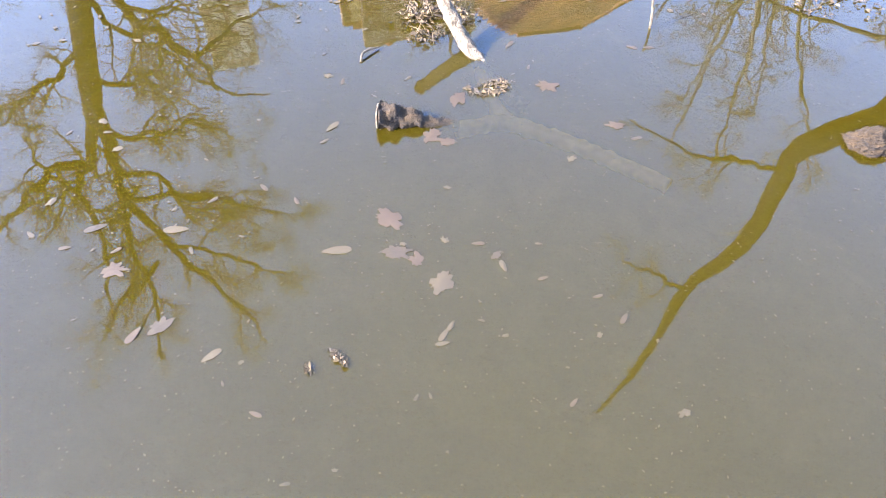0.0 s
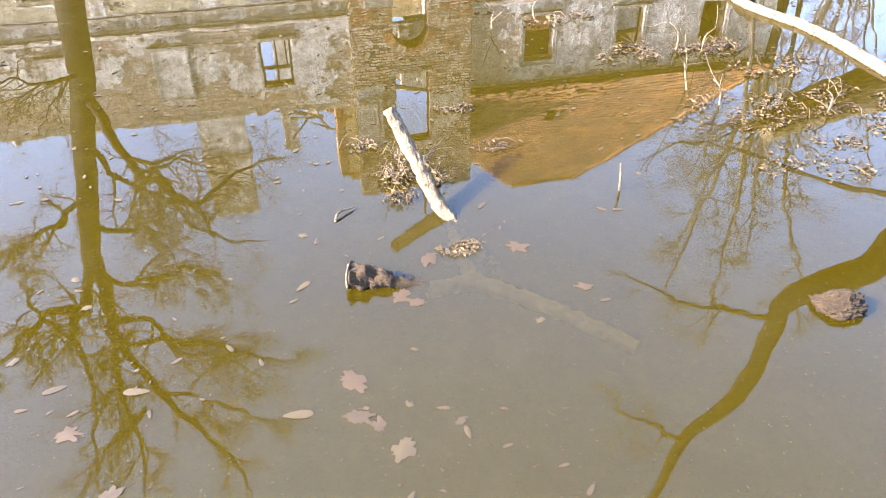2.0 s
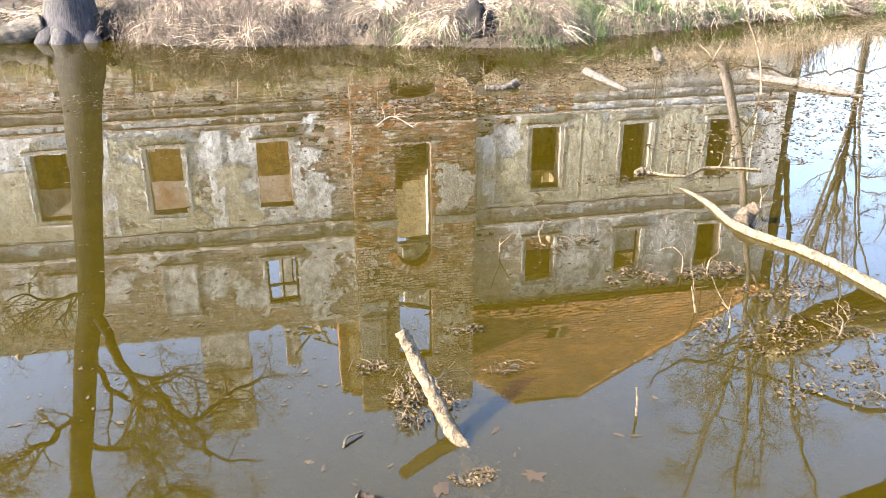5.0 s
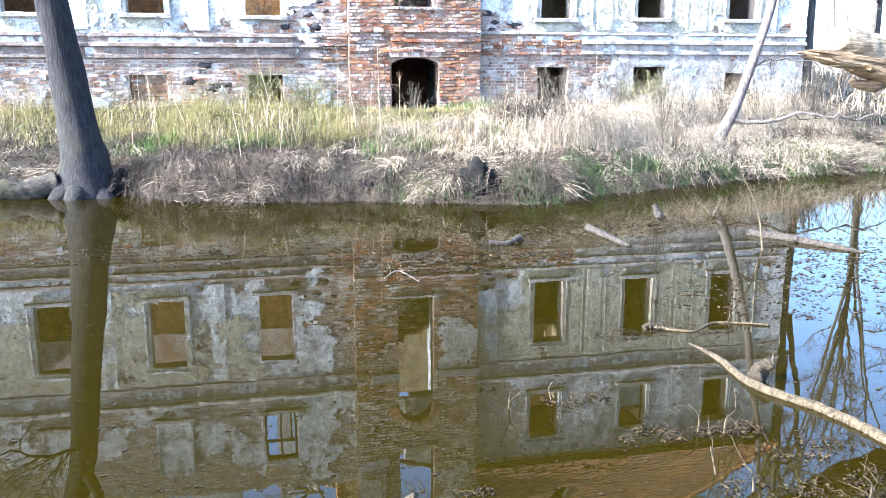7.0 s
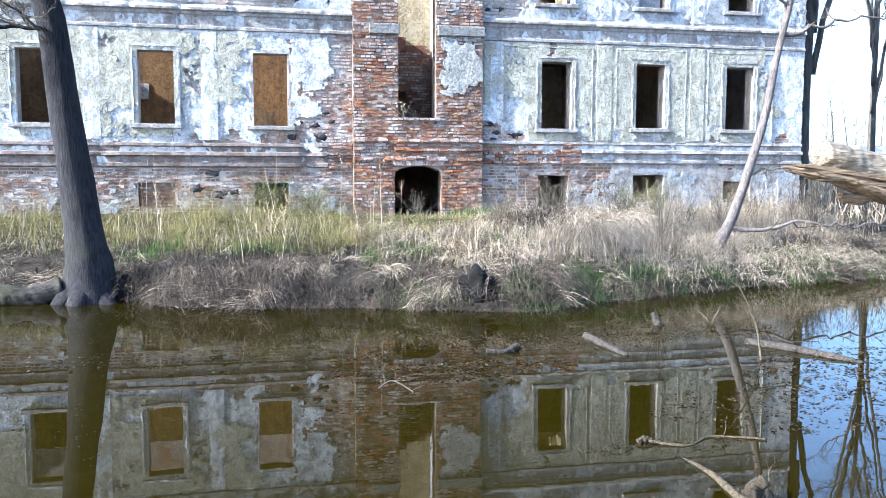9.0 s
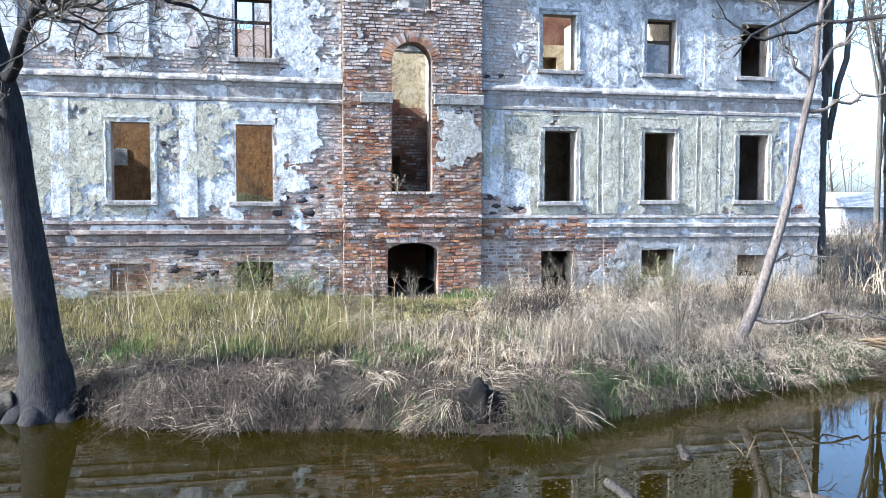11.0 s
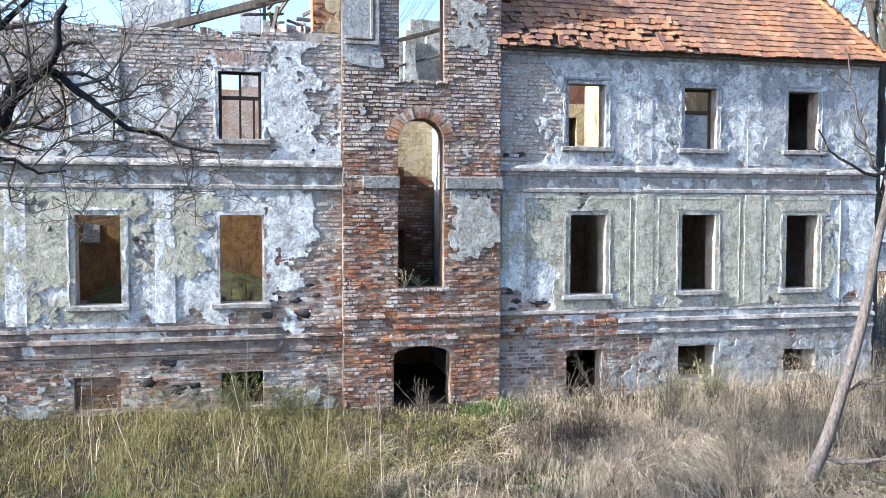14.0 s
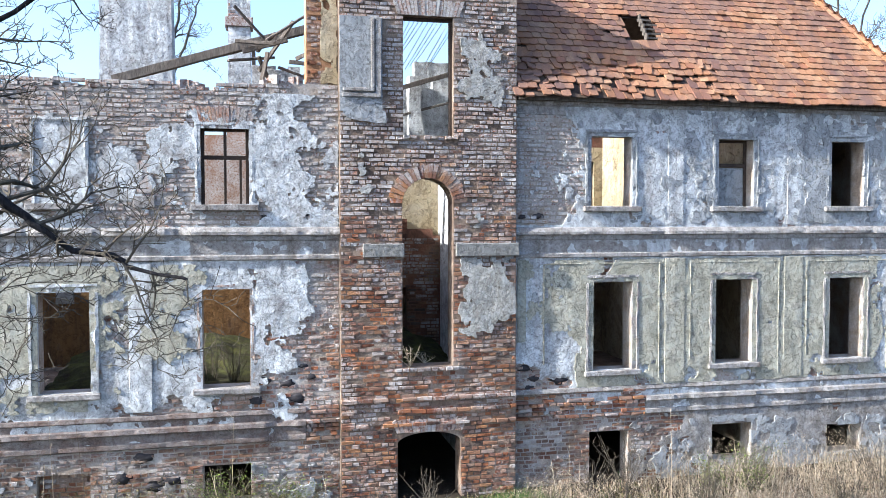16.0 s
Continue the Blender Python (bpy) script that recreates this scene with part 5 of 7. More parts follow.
Y = 12.85
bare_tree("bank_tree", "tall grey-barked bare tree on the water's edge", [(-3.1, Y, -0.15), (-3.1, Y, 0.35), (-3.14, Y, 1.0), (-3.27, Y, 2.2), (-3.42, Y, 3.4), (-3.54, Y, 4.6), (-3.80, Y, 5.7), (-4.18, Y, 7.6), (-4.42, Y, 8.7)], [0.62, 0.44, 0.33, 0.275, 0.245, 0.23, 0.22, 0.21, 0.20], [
    ([(-4.40, Y, 8.5), (-4.28, Y, 9.4), (-4.48, Y + 0.1, 10.6), (-4.40, Y + 0.1, 11.4), (-4.1, Y, 12.4), (-3.35, Y, 14.2), (-2.68, Y - 0.2, 15.3), (-2.2, Y - 0.3, 17.0)], 0.17, 0.03),
    ([(-4.42, Y + 0.1, 11.0), (-4.75, Y, 12.4), (-4.6, Y - 0.2, 14.2), (-5.0, Y - 0.4, 16.5)], 0.11, 0.03),
    ([(-4.42, Y, 8.5), (-4.62, Y, 9.3), (-4.9, Y - 0.1, 10.0), (-5.32, Y, 10.85), (-5.3, Y, 12.5), (-5.9, Y, 15.0)], 0.16, 0.03),
    ([(-4.9, Y - 0.1, 10.0), (-5.5, Y, 10.05), (-6.05, Y, 10.35), (-6.98, Y, 11.2), (-8.3, Y, 12.6)], 0.12, 0.03),
    ([(-3.82, Y, 6.0), (-3.55, Y, 6.55), (-3.05, Y - 0.1, 7.2), (-2.75, Y - 0.1, 7.25), (-2.3, Y - 0.2, 7.95), (-1.6, Y - 0.3, 8.5), (-0.8, Y - 0.4, 8.5)], 0.065, 0.015),
    ([(-4.35, Y, 8.9), (-3.8, Y - 0.2, 9.35), (-3.27, Y - 0.3, 9.2), (-2.5, Y - 0.4, 8.95), (-1.7, Y - 0.4, 9.6)], 0.07, 0.015),
    ([(-4.0, Y, 6.8), (-4.6, Y, 7.6), (-5.4, Y - 0.2, 8.0), (-6.3, Y - 0.2, 8.6)], 0.07, 0.015),
    ([(-4.2, Y, 7.8), (-3.6, Y + 0.2, 8.3), (-3.2, Y + 0.3, 8.2), (-2.7, Y + 0.3, 10.0)], 0.06, 0.015),
    ([(-4.45, Y, 10.4), (-3.6, Y, 10.7), (-3.2, Y - 0.1, 11.6), (-2.4, Y - 0.2, 11.9), (-1.3, Y - 0.2, 12.9)], 0.07, 0.015),
    ([(-4.47, Y, 11.2), (-3.0, Y - 0.5, 11.0), (-1.9, Y - 0.8, 11.2), (-0.7, Y - 1.0, 11.6)], 0.07, 0.015),
    ([(-3.9, Y, 12.8), (-2.4, Y - 0.3, 13.4), (-1.2, Y - 0.6, 14.2)], 0.06, 0.015),
    ([(-4.3, Y, 13.4), (-5.5, Y - 0.3, 14.5), (-6.6, Y - 0.4, 16.0)], 0.06, 0.015),
    ([(-3.5, Y - 0.15, 5.1), (-3.1, 12.0, 5.5), (-2.7, 11.3, 5.9), (-2.2, 11.0, 6.03), (-1.85, 10.9, 6.5), (-1.6, 10.8, 7.1)], 0.10, 0.03),
    ([(-2.3, 11.0, 6.02), (-1.95, 11.0, 6.50), (-1.55, 11.0, 6.35), (-1.15, 11.0, 6.03), (-0.55, 11.0, 5.76), (-0.15, 10.9, 5.70)], 0.055, 0.012),
    ([(-2.75, 11.3, 5.85), (-2.45, 11.0, 5.70), (-2.15, 11.0, 5.52), (-1.65, 11.0, 5.42)], 0.04, 0.010),
    ([(-3.42, Y, 4.4), (-3.75, 12.6, 4.55), (-4.2, 12.4, 4.4), (-4.8, 12.2, 4.3)], 0.05, 0.012),
], 3, 3, 13, 1.75, flare=0.22, least=0.0035)

bare_tree("leaning_tree", "thin pale-barked tree leaning over the bank", [(8.75, 13.3, 0.1), (8.85, 13.3, 0.6), (9.25, 13.3, 1.4), (9.83, 13.3, 3.2), (10.1, 13.3, 4.6), (10.36, 13.3, 5.75), (10.45, 13.3, 6.8), (10.9, 13.4, 9.0), (11.2, 13.5, 11.0)], [0.15, 0.125, 0.10, 0.08, 0.068, 0.06, 0.052, 0.04, 0.015], [
    ([(9.12, 13.3, 1.12), (9.7, 13.1, 1.05), (10.6, 12.9, 1.2), (11.8, 12.8, 1.15), (13.0, 12.8, 1.0)], 0.045, 0.012),
    ([(9.5, 13.3, 2.15), (10.0, 13.2, 2.3), (11.0, 13.1, 2.2)], 0.03, 0.008),
    ([(10.35, 13.3, 5.7), (11.2, 13.2, 6.6), (12.2, 13.1, 7.2)], 0.05, 0.012),
    ([(10.2, 13.3, 5.0), (11.3, 13.2, 5.3), (12.6, 13.1, 5.4)], 0.04, 0.012),
    ([(10.3, 13.3, 5.4), (9.7, 13.2, 6.3), (9.3, 13.1, 7.6)], 0.035, 0.01),
    ([(10.45, 13.3, 6.8), (11.2, 13.3, 8.2), (11.9, 13.2, 9.8)], 0.045, 0.012),
], 5, 2, 6, 0.9, bark=M_BARK_PALE)

bare_tree("broken_tree", "old tree with one snapped limb over the water", [(8.9, 4.9, -0.2), (8.85, 4.9, 1.2), (8.75, 4.9, 2.6), (8.6, 5.0, 3.9)], [0.62, 0.50, 0.44, 0.36], [
    ([(8.65, 5.0, 3.6), (7.9, 5.0, 4.4), (7.4, 5.0, 4.8), (6.55, 5.0, 5.05), (6.15, 5.0, 5.6), (5.90, 5.0, 6.9), (5.20, 5.0, 8.0), (4.80, 5.0, 9.4), (4.27, 5.0, 11.1)], 0.26, 0.03),
    ([(6.15, 5.0, 5.65), (5.4, 5.0, 5.3), (4.65, 5.0, 4.95), (3.75, 5.0, 4.42)], 0.04, 0.008),
    ([(5.25, 5.0, 7.9), (4.5, 5.0, 7.3), (3.95, 5.0, 6.8)], 0.035, 0.008),
    ([(8.6, 5.0, 3.9), (8.7, 6.5, 4.9), (8.6, 8.2, 5.6), (7.89, 9.5, 5.79), (7.1, 9.5, 5.56), (6.47, 9.5, 5.57), (6.08, 9.5, 5.9)], 0.045, 0.008),
    ([(8.6, 5.0, 3.9), (9.4, 5.0, 6.0), (10.0, 5.0, 9.0), (10.8, 5.2, 12.5)], 0.28, 0.05),
], 8, 3, 7, 0.75, flare=0.4, least=0.004)


# much paler than the tree's trunk bark: the limb's sunlight is in this colour
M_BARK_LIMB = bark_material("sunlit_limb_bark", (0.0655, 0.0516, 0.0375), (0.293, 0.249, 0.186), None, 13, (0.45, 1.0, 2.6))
M_TORN = bark_material("torn_wood", (0.079, 0.0445, 0.0198), (0.277, 0.207, 0.133), None, 20, (0.18, 1.0, 1.6))


def snapped_limb():
    """The torn limb: thick ridged bark above, long splinters of wood drawn out to a tip below."""
    t = thing("snapped_limb", "torn thick limb with pale splintered end", "fallen limb", at=(6.5, 4.8, 2.1))
    off = Matrix.Translation((-6.5, -4.8, -2.1))
    r = random.Random(4)

    def plate(line, wide, thick, n=30, rough=0.05):
        """A slab of bark or wood along a line, lens-shaped in section."""
        ln = smooth_line(line, n)
        V, F, m = [], [], 16
        for i, p in enumerate(ln):
            u = i / (n - 1)
            w, h = float(np.interp(u, [k / (len(wide) - 1) for k in range(len(wide))], wide)), float(np.interp(u, [k / (len(thick) - 1) for k in range(len(thick))], thick))
            for k in range(m):
                a = 2 * math.pi * k / m
                q = p + Vector((0, math.cos(a) * w, math.sin(a) * h))
                e = rough * (fbm(q.x * 3, q.y * 9, q.z * 9, 3) + 0.7 * abs(fbm(q.x * 5, q.z * 26, q.y * 20, 2)))
                V.append(tuple(q + (q - p).normalized() * e if h > 0.01 else q))
        for i in range(n - 1):
            for k in range(m):
                k2 = (k + 1) % m
                F.append((i * m + k, (i + 1) * m + k, (i + 1) * m + k2, i * m + k2))
        F += [tuple(range(m)), tuple((n - 1) * m + k for k in reversed(range(m)))]
        return V, F

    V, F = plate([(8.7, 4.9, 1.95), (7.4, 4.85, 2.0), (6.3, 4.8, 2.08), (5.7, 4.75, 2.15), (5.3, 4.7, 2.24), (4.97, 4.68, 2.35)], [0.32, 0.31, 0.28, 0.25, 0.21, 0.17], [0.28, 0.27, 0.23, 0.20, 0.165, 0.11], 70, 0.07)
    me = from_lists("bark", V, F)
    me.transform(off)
    place("bark", me, M_BARK_LIMB, t, "layered bark with sunlight put into its pale colour", True)
    V, F = plate([(6.6, 4.70, 1.84), (5.8, 4.64, 1.93), (5.3, 4.58, 2.05), (4.9, 4.56, 2.17), (4.5, 4.56, 2.22)], [0.20, 0.20, 0.17, 0.10, 0.01], [0.10, 0.085, 0.07, 0.045, 0.006], 44, 0.04)
    me = from_lists("torn_wood", V, F)
    me.transform(off)
    torn = place("torn_wood", me, M_TORN, t, "orange-brown torn wood")
    for k in range(16):
        c = Vector((r.uniform(4.7, 5.5), 4.55 + r.uniform(-0.12, 0.1), 0))
        c.z = 2.20 - (c.x - 4.7) * 0.22 + r.uniform(-0.05, 0.06)
        tip = c + Vector((-r.uniform(0.1, 0.3), r.uniform(-0.03, 0.03), r.uniform(-0.01, 0.06)))
        V, F = [], []
        tube_into(V, F, [c + Vector((0.45, 0.02, -0.06)), c, c.lerp(tip, 0.6), tip], [0.03, 0.028, 0.015, 0.003], 5, 0.4)
        if k == 0:
            tube_into(V, F, smooth_line([(5.45, 4.6, 1.95), (5.25, 4.58, 1.93), (5.08, 4.57, 1.97)], 8), [0.05, 0.055, 0.06, 0.055, 0.05, 0.045, 0.035, 0.01], 8, 0.5)
        me = from_lists("splinter", V, F)
        me.transform(off)
        place("splinter", me, M_TORN, torn)


snapped_limb()


M_BARK_FAR = bark_material("greenish_grey_bark", (0.0356, 0.0336, 0.0304), (0.0952, 0.0872, 0.0782), (0.0554, 0.0593, 0.0348), 8)


def tall_tree(x, y, h, r0, seed, lean=0.0, count=9, deepest=3, droop=0.05):
    r = random.Random(seed)
    z = 1.0
    tr = [(x, y, z - 0.2), (x + lean * 0.2 + r.uniform(-0.1, 0.1), y, z + h * 0.2), (x + lean * 0.5 + r.uniform(-0.2, 0.2), y, z + h * 0.45)]
    top = Vector(tr[-1])
    limbs = []
    for k in range(5):
        a = 2 * math.pi * (k + r.random() * 0.6) / 5
        sp = h * r.uniform(0.10, 0.22)
        limbs.append(([top - Vector((0, 0, h * 0.06 * k)), top + Vector((math.cos(a) * sp * 0.4, math.sin(a) * sp * 0.4, h * 0.18)), top + Vector((math.cos(a) * sp, math.sin(a) * sp, h * r.uniform(0.38, 0.55)))], r0 * 0.55, 0.025))
    bare_tree("background_tree", "tall bare tree behind the ruin", tr, [r0, r0 * 0.85, r0 * 0.7], limbs, seed, deepest, count + 3, h * 0.13, bark=M_BARK_FAR, group="bare trees behind the ruin", droop=droop, least=0.007)


for x, y, h, r0, s in ((14.75, 18.95, 19, 0.17, 1), (19.2, 27.5, 19, 0.08, 2), (20.5, 36, 20, 0.10, 3), (21.0, 24.0, 16, 0.09, 4), (28, 33, 20, 0.15, 5), (33, 28, 18, 0.14, 6), (25, 44, 22, 0.15, 7), (42, 42, 20, 0.15, 8), (26.5, 22.0, 13, 0.08, 9), (-12, 38, 18, 0.2, 11), (-4, 46, 20, 0.2, 12), (-16, 26, 17, 0.2, 13)):
    tall_tree(x, y, h, r0, s, count=7 if s < 6 else 6, deepest=3)


def far_woods():
    r = random.Random(91)
    V, F = [], []
    for k in range(2400):
        x = r.uniform(-150, 190)
        y = r.uniform(60, 140)
        h = r.uniform(4, 12) * (0.35 if r.random() < 0.7 else 1)
        lean = Vector((r.gauss(0, 0.06), r.gauss(0, 0.06), 1)) * h
        p = Vector((x, y, 1.0))
        tube_into(V, F, [p, p + lean * 0.5, p + lean], [0.007 * h, 0.005 * h, 0.01], 3, 0, False)
        for _ in range(5):
            q = p + lean * r.uniform(0.25, 0.9)
            tube_into(V, F, [q, q + Vector((r.gauss(0, 0.16), r.gauss(0, 0.16), r.uniform(0.05, 0.22))) * h], [0.004 * h, 0.006], 3, 0, False)
    tagged(place("far_woods", from_lists("far_woods", V, F), M_TWIG), "distant bare woods beyond the ruin", "woods", kind="stuff")


far_woods()

# ---- bank vegetation ----
M_STRAW = blade_material("straw", [(0.0, (0.0797, 0.0565, 0.0366)), (0.25, (0.266, 0.212, 0.156)), (0.75, (0.439, 0.378, 0.299)), (1.0, (0.113, 0.0797, 0.0532))])
# grey straw, its colour darkened further to carry the tree's shade on the bank
M_STRAW_GREY_SHADED = blade_material("shaded_grey_straw", [(0.0, (0.0178, 0.0126, 0.00907)), (0.4, (0.05, 0.0381, 0.0291)), (0.8, (0.107, 0.0857, 0.0714)), (1.0, (0.0107, 0.00766, 0.0055))])
M_OLIVE_GRASS = blade_material("olive_grass", [(0.0, (0.0606, 0.0579, 0.0184)), (0.3, (0.152, 0.135, 0.0514)), (0.55, (0.231, 0.189, 0.0925)), (0.8, (0.181, 0.164, 0.0661)), (1.0, (0.0657, 0.0723, 0.0184))])
# dark litter, blackened to include the shade between the straws
M_LITTER_SHADED = blade_material("shaded_bank_litter", [(0.0, (0.00593, 0.00445, 0.00296)), (0.4, (0.0163, 0.0112, 0.00714)), (0.7, (0.0149, 0.0163, 0.00593)), (1.0, (0.0386, 0.0267, 0.0178))])
M_GREEN = blade_material("fresh_grass", [(0.0, (0.0212, 0.0534, 0.00958)), (0.5, (0.0393, 0.0785, 0.016)), (1.0, (0.0605, 0.0958, 0.0256))])
M_REDWEED = blade_material("russet_weeds", [(0.0, (0.119, 0.0741, 0.0494)), (0.5, (0.178, 0.124, 0.084)), (1.0, (0.227, 0.168, 0.119))])


def blades(name, label, pts, heights, material, width=0.007, bend=0.5, lie=0.0, seed=1, toward=None):
    """Blades or stalks in one object: each a bent, tapering strip rooted at its point."""
    g = np.random.default_rng(seed)
    P, H = np.array(pts, float), np.array(heights, float)
    n = len(P)
    a = g.uniform(0, 2 * np.pi, n)
    if toward is not None:
        a = np.arctan2(toward[1], toward[0]) + g.normal(0, 1.1, n)
    dirv = np.stack([np.cos(a), np.sin(a)], 1)
    b = a + np.pi / 2 + g.normal(0, 0.5, n)
    wv = np.stack([np.cos(b), np.sin(b), np.zeros(n)], 1) * (width * g.uniform(0.6, 1.4, n))[:, None]
    lean = np.abs(g.normal(0, 0.16 + 0.45 * bend, n)) + lie * g.uniform(1.0, 2.6, n)
    lean = np.minimum(lean, 1.62)
    curl = np.minimum(lean + g.uniform(0.1, 1.5, n) * bend, 1.9)
    mid, tip = P.copy(), P.copy()
    mid[:, :2] += dirv * (H * 0.5 * np.sin(lean))[:, None]
    mid[:, 2] += H * 0.5 * np.cos(lean)
    tip[:, :2] = mid[:, :2] + dirv * (H * 0.5 * np.sin(curl))[:, None]
    tip[:, 2] = mid[:, 2] + H * 0.5 * np.cos(curl)
    if lie:
        mid[:, 2] = np.maximum(mid[:, 2], 0.02)
        tip[:, 2] = np.maximum(tip[:, 2], 0.01)
    V = np.stack([P - wv, P + wv, mid - wv * 0.8, mid + wv * 0.8, tip], 1).reshape(-1, 3)
    i = np.arange(n) * 5
    quads = np.stack([i, i + 1, i + 3, i + 2], 1).tolist()
    tris = np.stack([i + 2, i + 3, i + 4], 1).tolist()
    return tagged(place(name, from_lists(name, V.tolist(), quads + tris), material), label, "grass", kind="stuff")


def scatter(n, x0, x1, y0, y1, want, seed):
    """Places on land, kept where want(x, y, d) beats chance."""
    r = random.Random(seed)
    out = []
    while n > 0:
        n -= 1
        x, y = r.uniform(x0, x1), r.uniform(y0, y1)
        d = y - bank_line(x)
        if d < -0.05 or y > FY - 0.12 or (TX0 - 0.1 < x < TX1 + 0.1 and y > TY - 0.12):
            continue
        if r.random() < want(x, y, d):
            out.append((x, y, ground_z(x, y) - 0.02))
    return out


def strands(name, label, roots, angles, lengths, rises, material, width=0.0045, seed=1):
    """Long dry blades that arch over and lie down along the slope, five points each."""
    g = np.random.default_rng(seed)
    n = len(roots)
    P, A, L, R = np.array(roots, float), np.array(angles, float), np.array(lengths, float), np.array(rises, float)
    curl = g.normal(0, 0.35, n)
    w = width * g.uniform(0.6, 1.5, n)
    rows = []
    pos = P.copy()
    for k in range(6):
        u = k / 5
        if k:
            a = A + curl * u
            pos = pos.copy()
            pos[:, 0] += np.cos(a) * L / 5 * 0.95
            pos[:, 1] += np.sin(a) * L / 5 * 0.95
            pos[:, 2] = P[:, 2] + R * (3.2 * u - 3.6 * u * u) + g.normal(0, 0.012, n)
            low = np.array([max(0.006, ground_z(float(x), float(y)) + 0.012) for x, y in pos[:, :2]])
            pos[:, 2] = np.maximum(pos[:, 2], low)
        side = np.stack([-np.sin(A + curl * u), np.cos(A + curl * u), g.normal(0, 0.5, n)], 1) * (w * (1 - 0.85 * u))[:, None]
        rows += [pos - side, pos + side]
    V = np.stack(rows, 1).reshape(-1, 3)
    i = np.arange(n) * 12
    faces = []
    for k in range(5):
        faces += np.stack([i + 2 * k, i + 2 * k + 1, i + 2 * k + 3, i + 2 * k + 2], 1).tolist()
    return tagged(place(name, from_lists(name, V.tolist(), faces), material), label, "grass", kind="stuff")


def clumps(n, x0, x1, d0, d1, seed, toward=-1.57, spread=0.7, count=(14, 40), length=(0.35, 0.95), rise=(0.05, 0.22), want=None):
    """Roots, angles, lengths and rises of straw in bundles along the bank."""
    r = random.Random(seed)
    ro, an, le, ri = [], [], [], []
    for _ in range(n):
        x = r.uniform(x0, x1)
        d = r.uniform(d0, d1)
        y = bank_line(x) + d
        if want and r.random() > want(x, y, d) or y > FY - 0.4 or bare_spot(x, y):
            continue
        a0, l0, h0 = toward + r.gauss(0, spread), r.uniform(*length), r.uniform(*rise)
        s = r.uniform(0.05, 0.16)
        for _ in range(r.randint(*count)):
            px, py = x + r.gauss(0, s), y + r.gauss(0, s)
            ro.append((px, py, max(0.01, ground_z(px, py) - 0.02)))
            an.append(a0 + r.gauss(0, 0.30))
            le.append(l0 * r.uniform(0.5, 1.2))
            ri.append(h0 * r.uniform(0.4, 1.5))
    return ro, an, le, ri


def spot(x, y, cx, cy, rx, ry):
    return max(0.0, 1.0 - ((x - cx) / rx) ** 2 - ((y - cy) / ry) ** 2)


def green_zone(x, y):
    return max(spot(x, y, 5.4, 11.5, 0.9, 0.5), spot(x, y, 6.9, 11.9, 1.0, 0.45), spot(x, y, 8.2, 12.3, 0.5, 0.3), spot(x, y, 10.6, 13.2, 1.2, 0.6), spot(x, y, 4.2, 10.6, 0.7, 0.4), spot(x, y, 2.3, 12.9, 0.8, 0.5), spot(x, y, 4.9, 17.0, 1.0, 0.7), spot(x, y, -0.2, 13.7, 0.7, 0.4), spot(x, y, -2.2, 14.3, 0.7, 0.5), spot(x, y, 4.8, 13.6, 0.6, 0.5))


def low_growth(x, y):
    """Growth is short on the worn ground before the arch and the cellar door."""
    a = step(1.0, 2.2, x) * step(6.2, 5.4, x) * step(13.6, 14.8, y)
    b = step(5.4, 6.2, x) * step(7.8, 7.2, x) * step(15.0, 16.0, y)
    return 1 - 0.62 * max(a, b)


def bare_spot(x, y):
    """Torn earth round the root clods, where no straw grows."""
    return abs(x - 3.24) < 0.34 and y < 11.75 or abs(x - 1.5) < 0.22 and y < 11.5


hr = random.Random(5)
west_meadow = lambda x, y, d: step(1.5, 2.5, d) * step(3.4, 1.4, x + 0.25 * (y - 14)) * max(0.0, 0.55 + 1.3 * fbm(x * 0.9, y * 0.9, 3, 3))
p = scatter(135000, -9, 3.6, 12.0, 18, west_meadow, 21)
blades("meadow_grass", "tall olive and straw-coloured grass below the wall", p, [(0.12 + min(0.55, hr.expovariate(5.2))) * (0.8 + 0.9 * fbm(q[0] * 1.4, q[1] * 1.4, 9, 3)) * low_growth(q[0], q[1]) for q in p], M_OLIVE_GRASS, 0.0027, 1.4, 0, 2)
p = [(x, y, z + hr.uniform(0.12, 0.62) * low_growth(x, y)) for x, y, z in scatter(70000, -9, 3.6, 12.0, 18, west_meadow, 121)]
blades("meadow_sprays", "fine olive side shoots and seed heads in the meadow", p, [hr.uniform(0.05, 0.17) for q in p], M_OLIVE_GRASS, 0.0026, 2.0, 0.25, 102)
p = scatter(22000, -9, 14, 11.5, 18, lambda x, y, d: step(1.0, 2.2, d) * (0.35 + 1.0 * fbm(x * 0.7, y * 0.7, 13, 3)) * (0.4 if x < 3 else 1), 22)
blades("straw_grass", "long dry straw-coloured grass", p, [hr.uniform(0.2, 0.85) * low_growth(q[0], q[1]) for q in p], M_STRAW, 0.0045, 1.2, 0, 3)
east_weeds = lambda x, y, d: step(0.9, 2.0, d) * step(4.2, 6.0, x + (18 - y) * 0.12) * max(0.0, 0.5 + 1.2 * fbm(x * 0.8, y * 0.8, 17, 3))
p = scatter(56000, 4.2, 14, 12.2, 18, east_weeds, 23)
blades("dry_weeds", "dense dry weeds and old stalks", p, [(0.2 + min(0.9, hr.expovariate(3.2))) * (0.8 + 0.9 * fbm(q[0] * 1.2, q[1] * 1.2, 4, 3)) * low_growth(q[0], q[1]) for q in p], M_STRAW, 0.0036, 1.1, 0, 4)
p = [(x, y, z + hr.uniform(0.15, 0.80) * low_growth(x, y)) for x, y, z in scatter(60000, 4.2, 14, 12.2, 18, east_weeds, 123)]
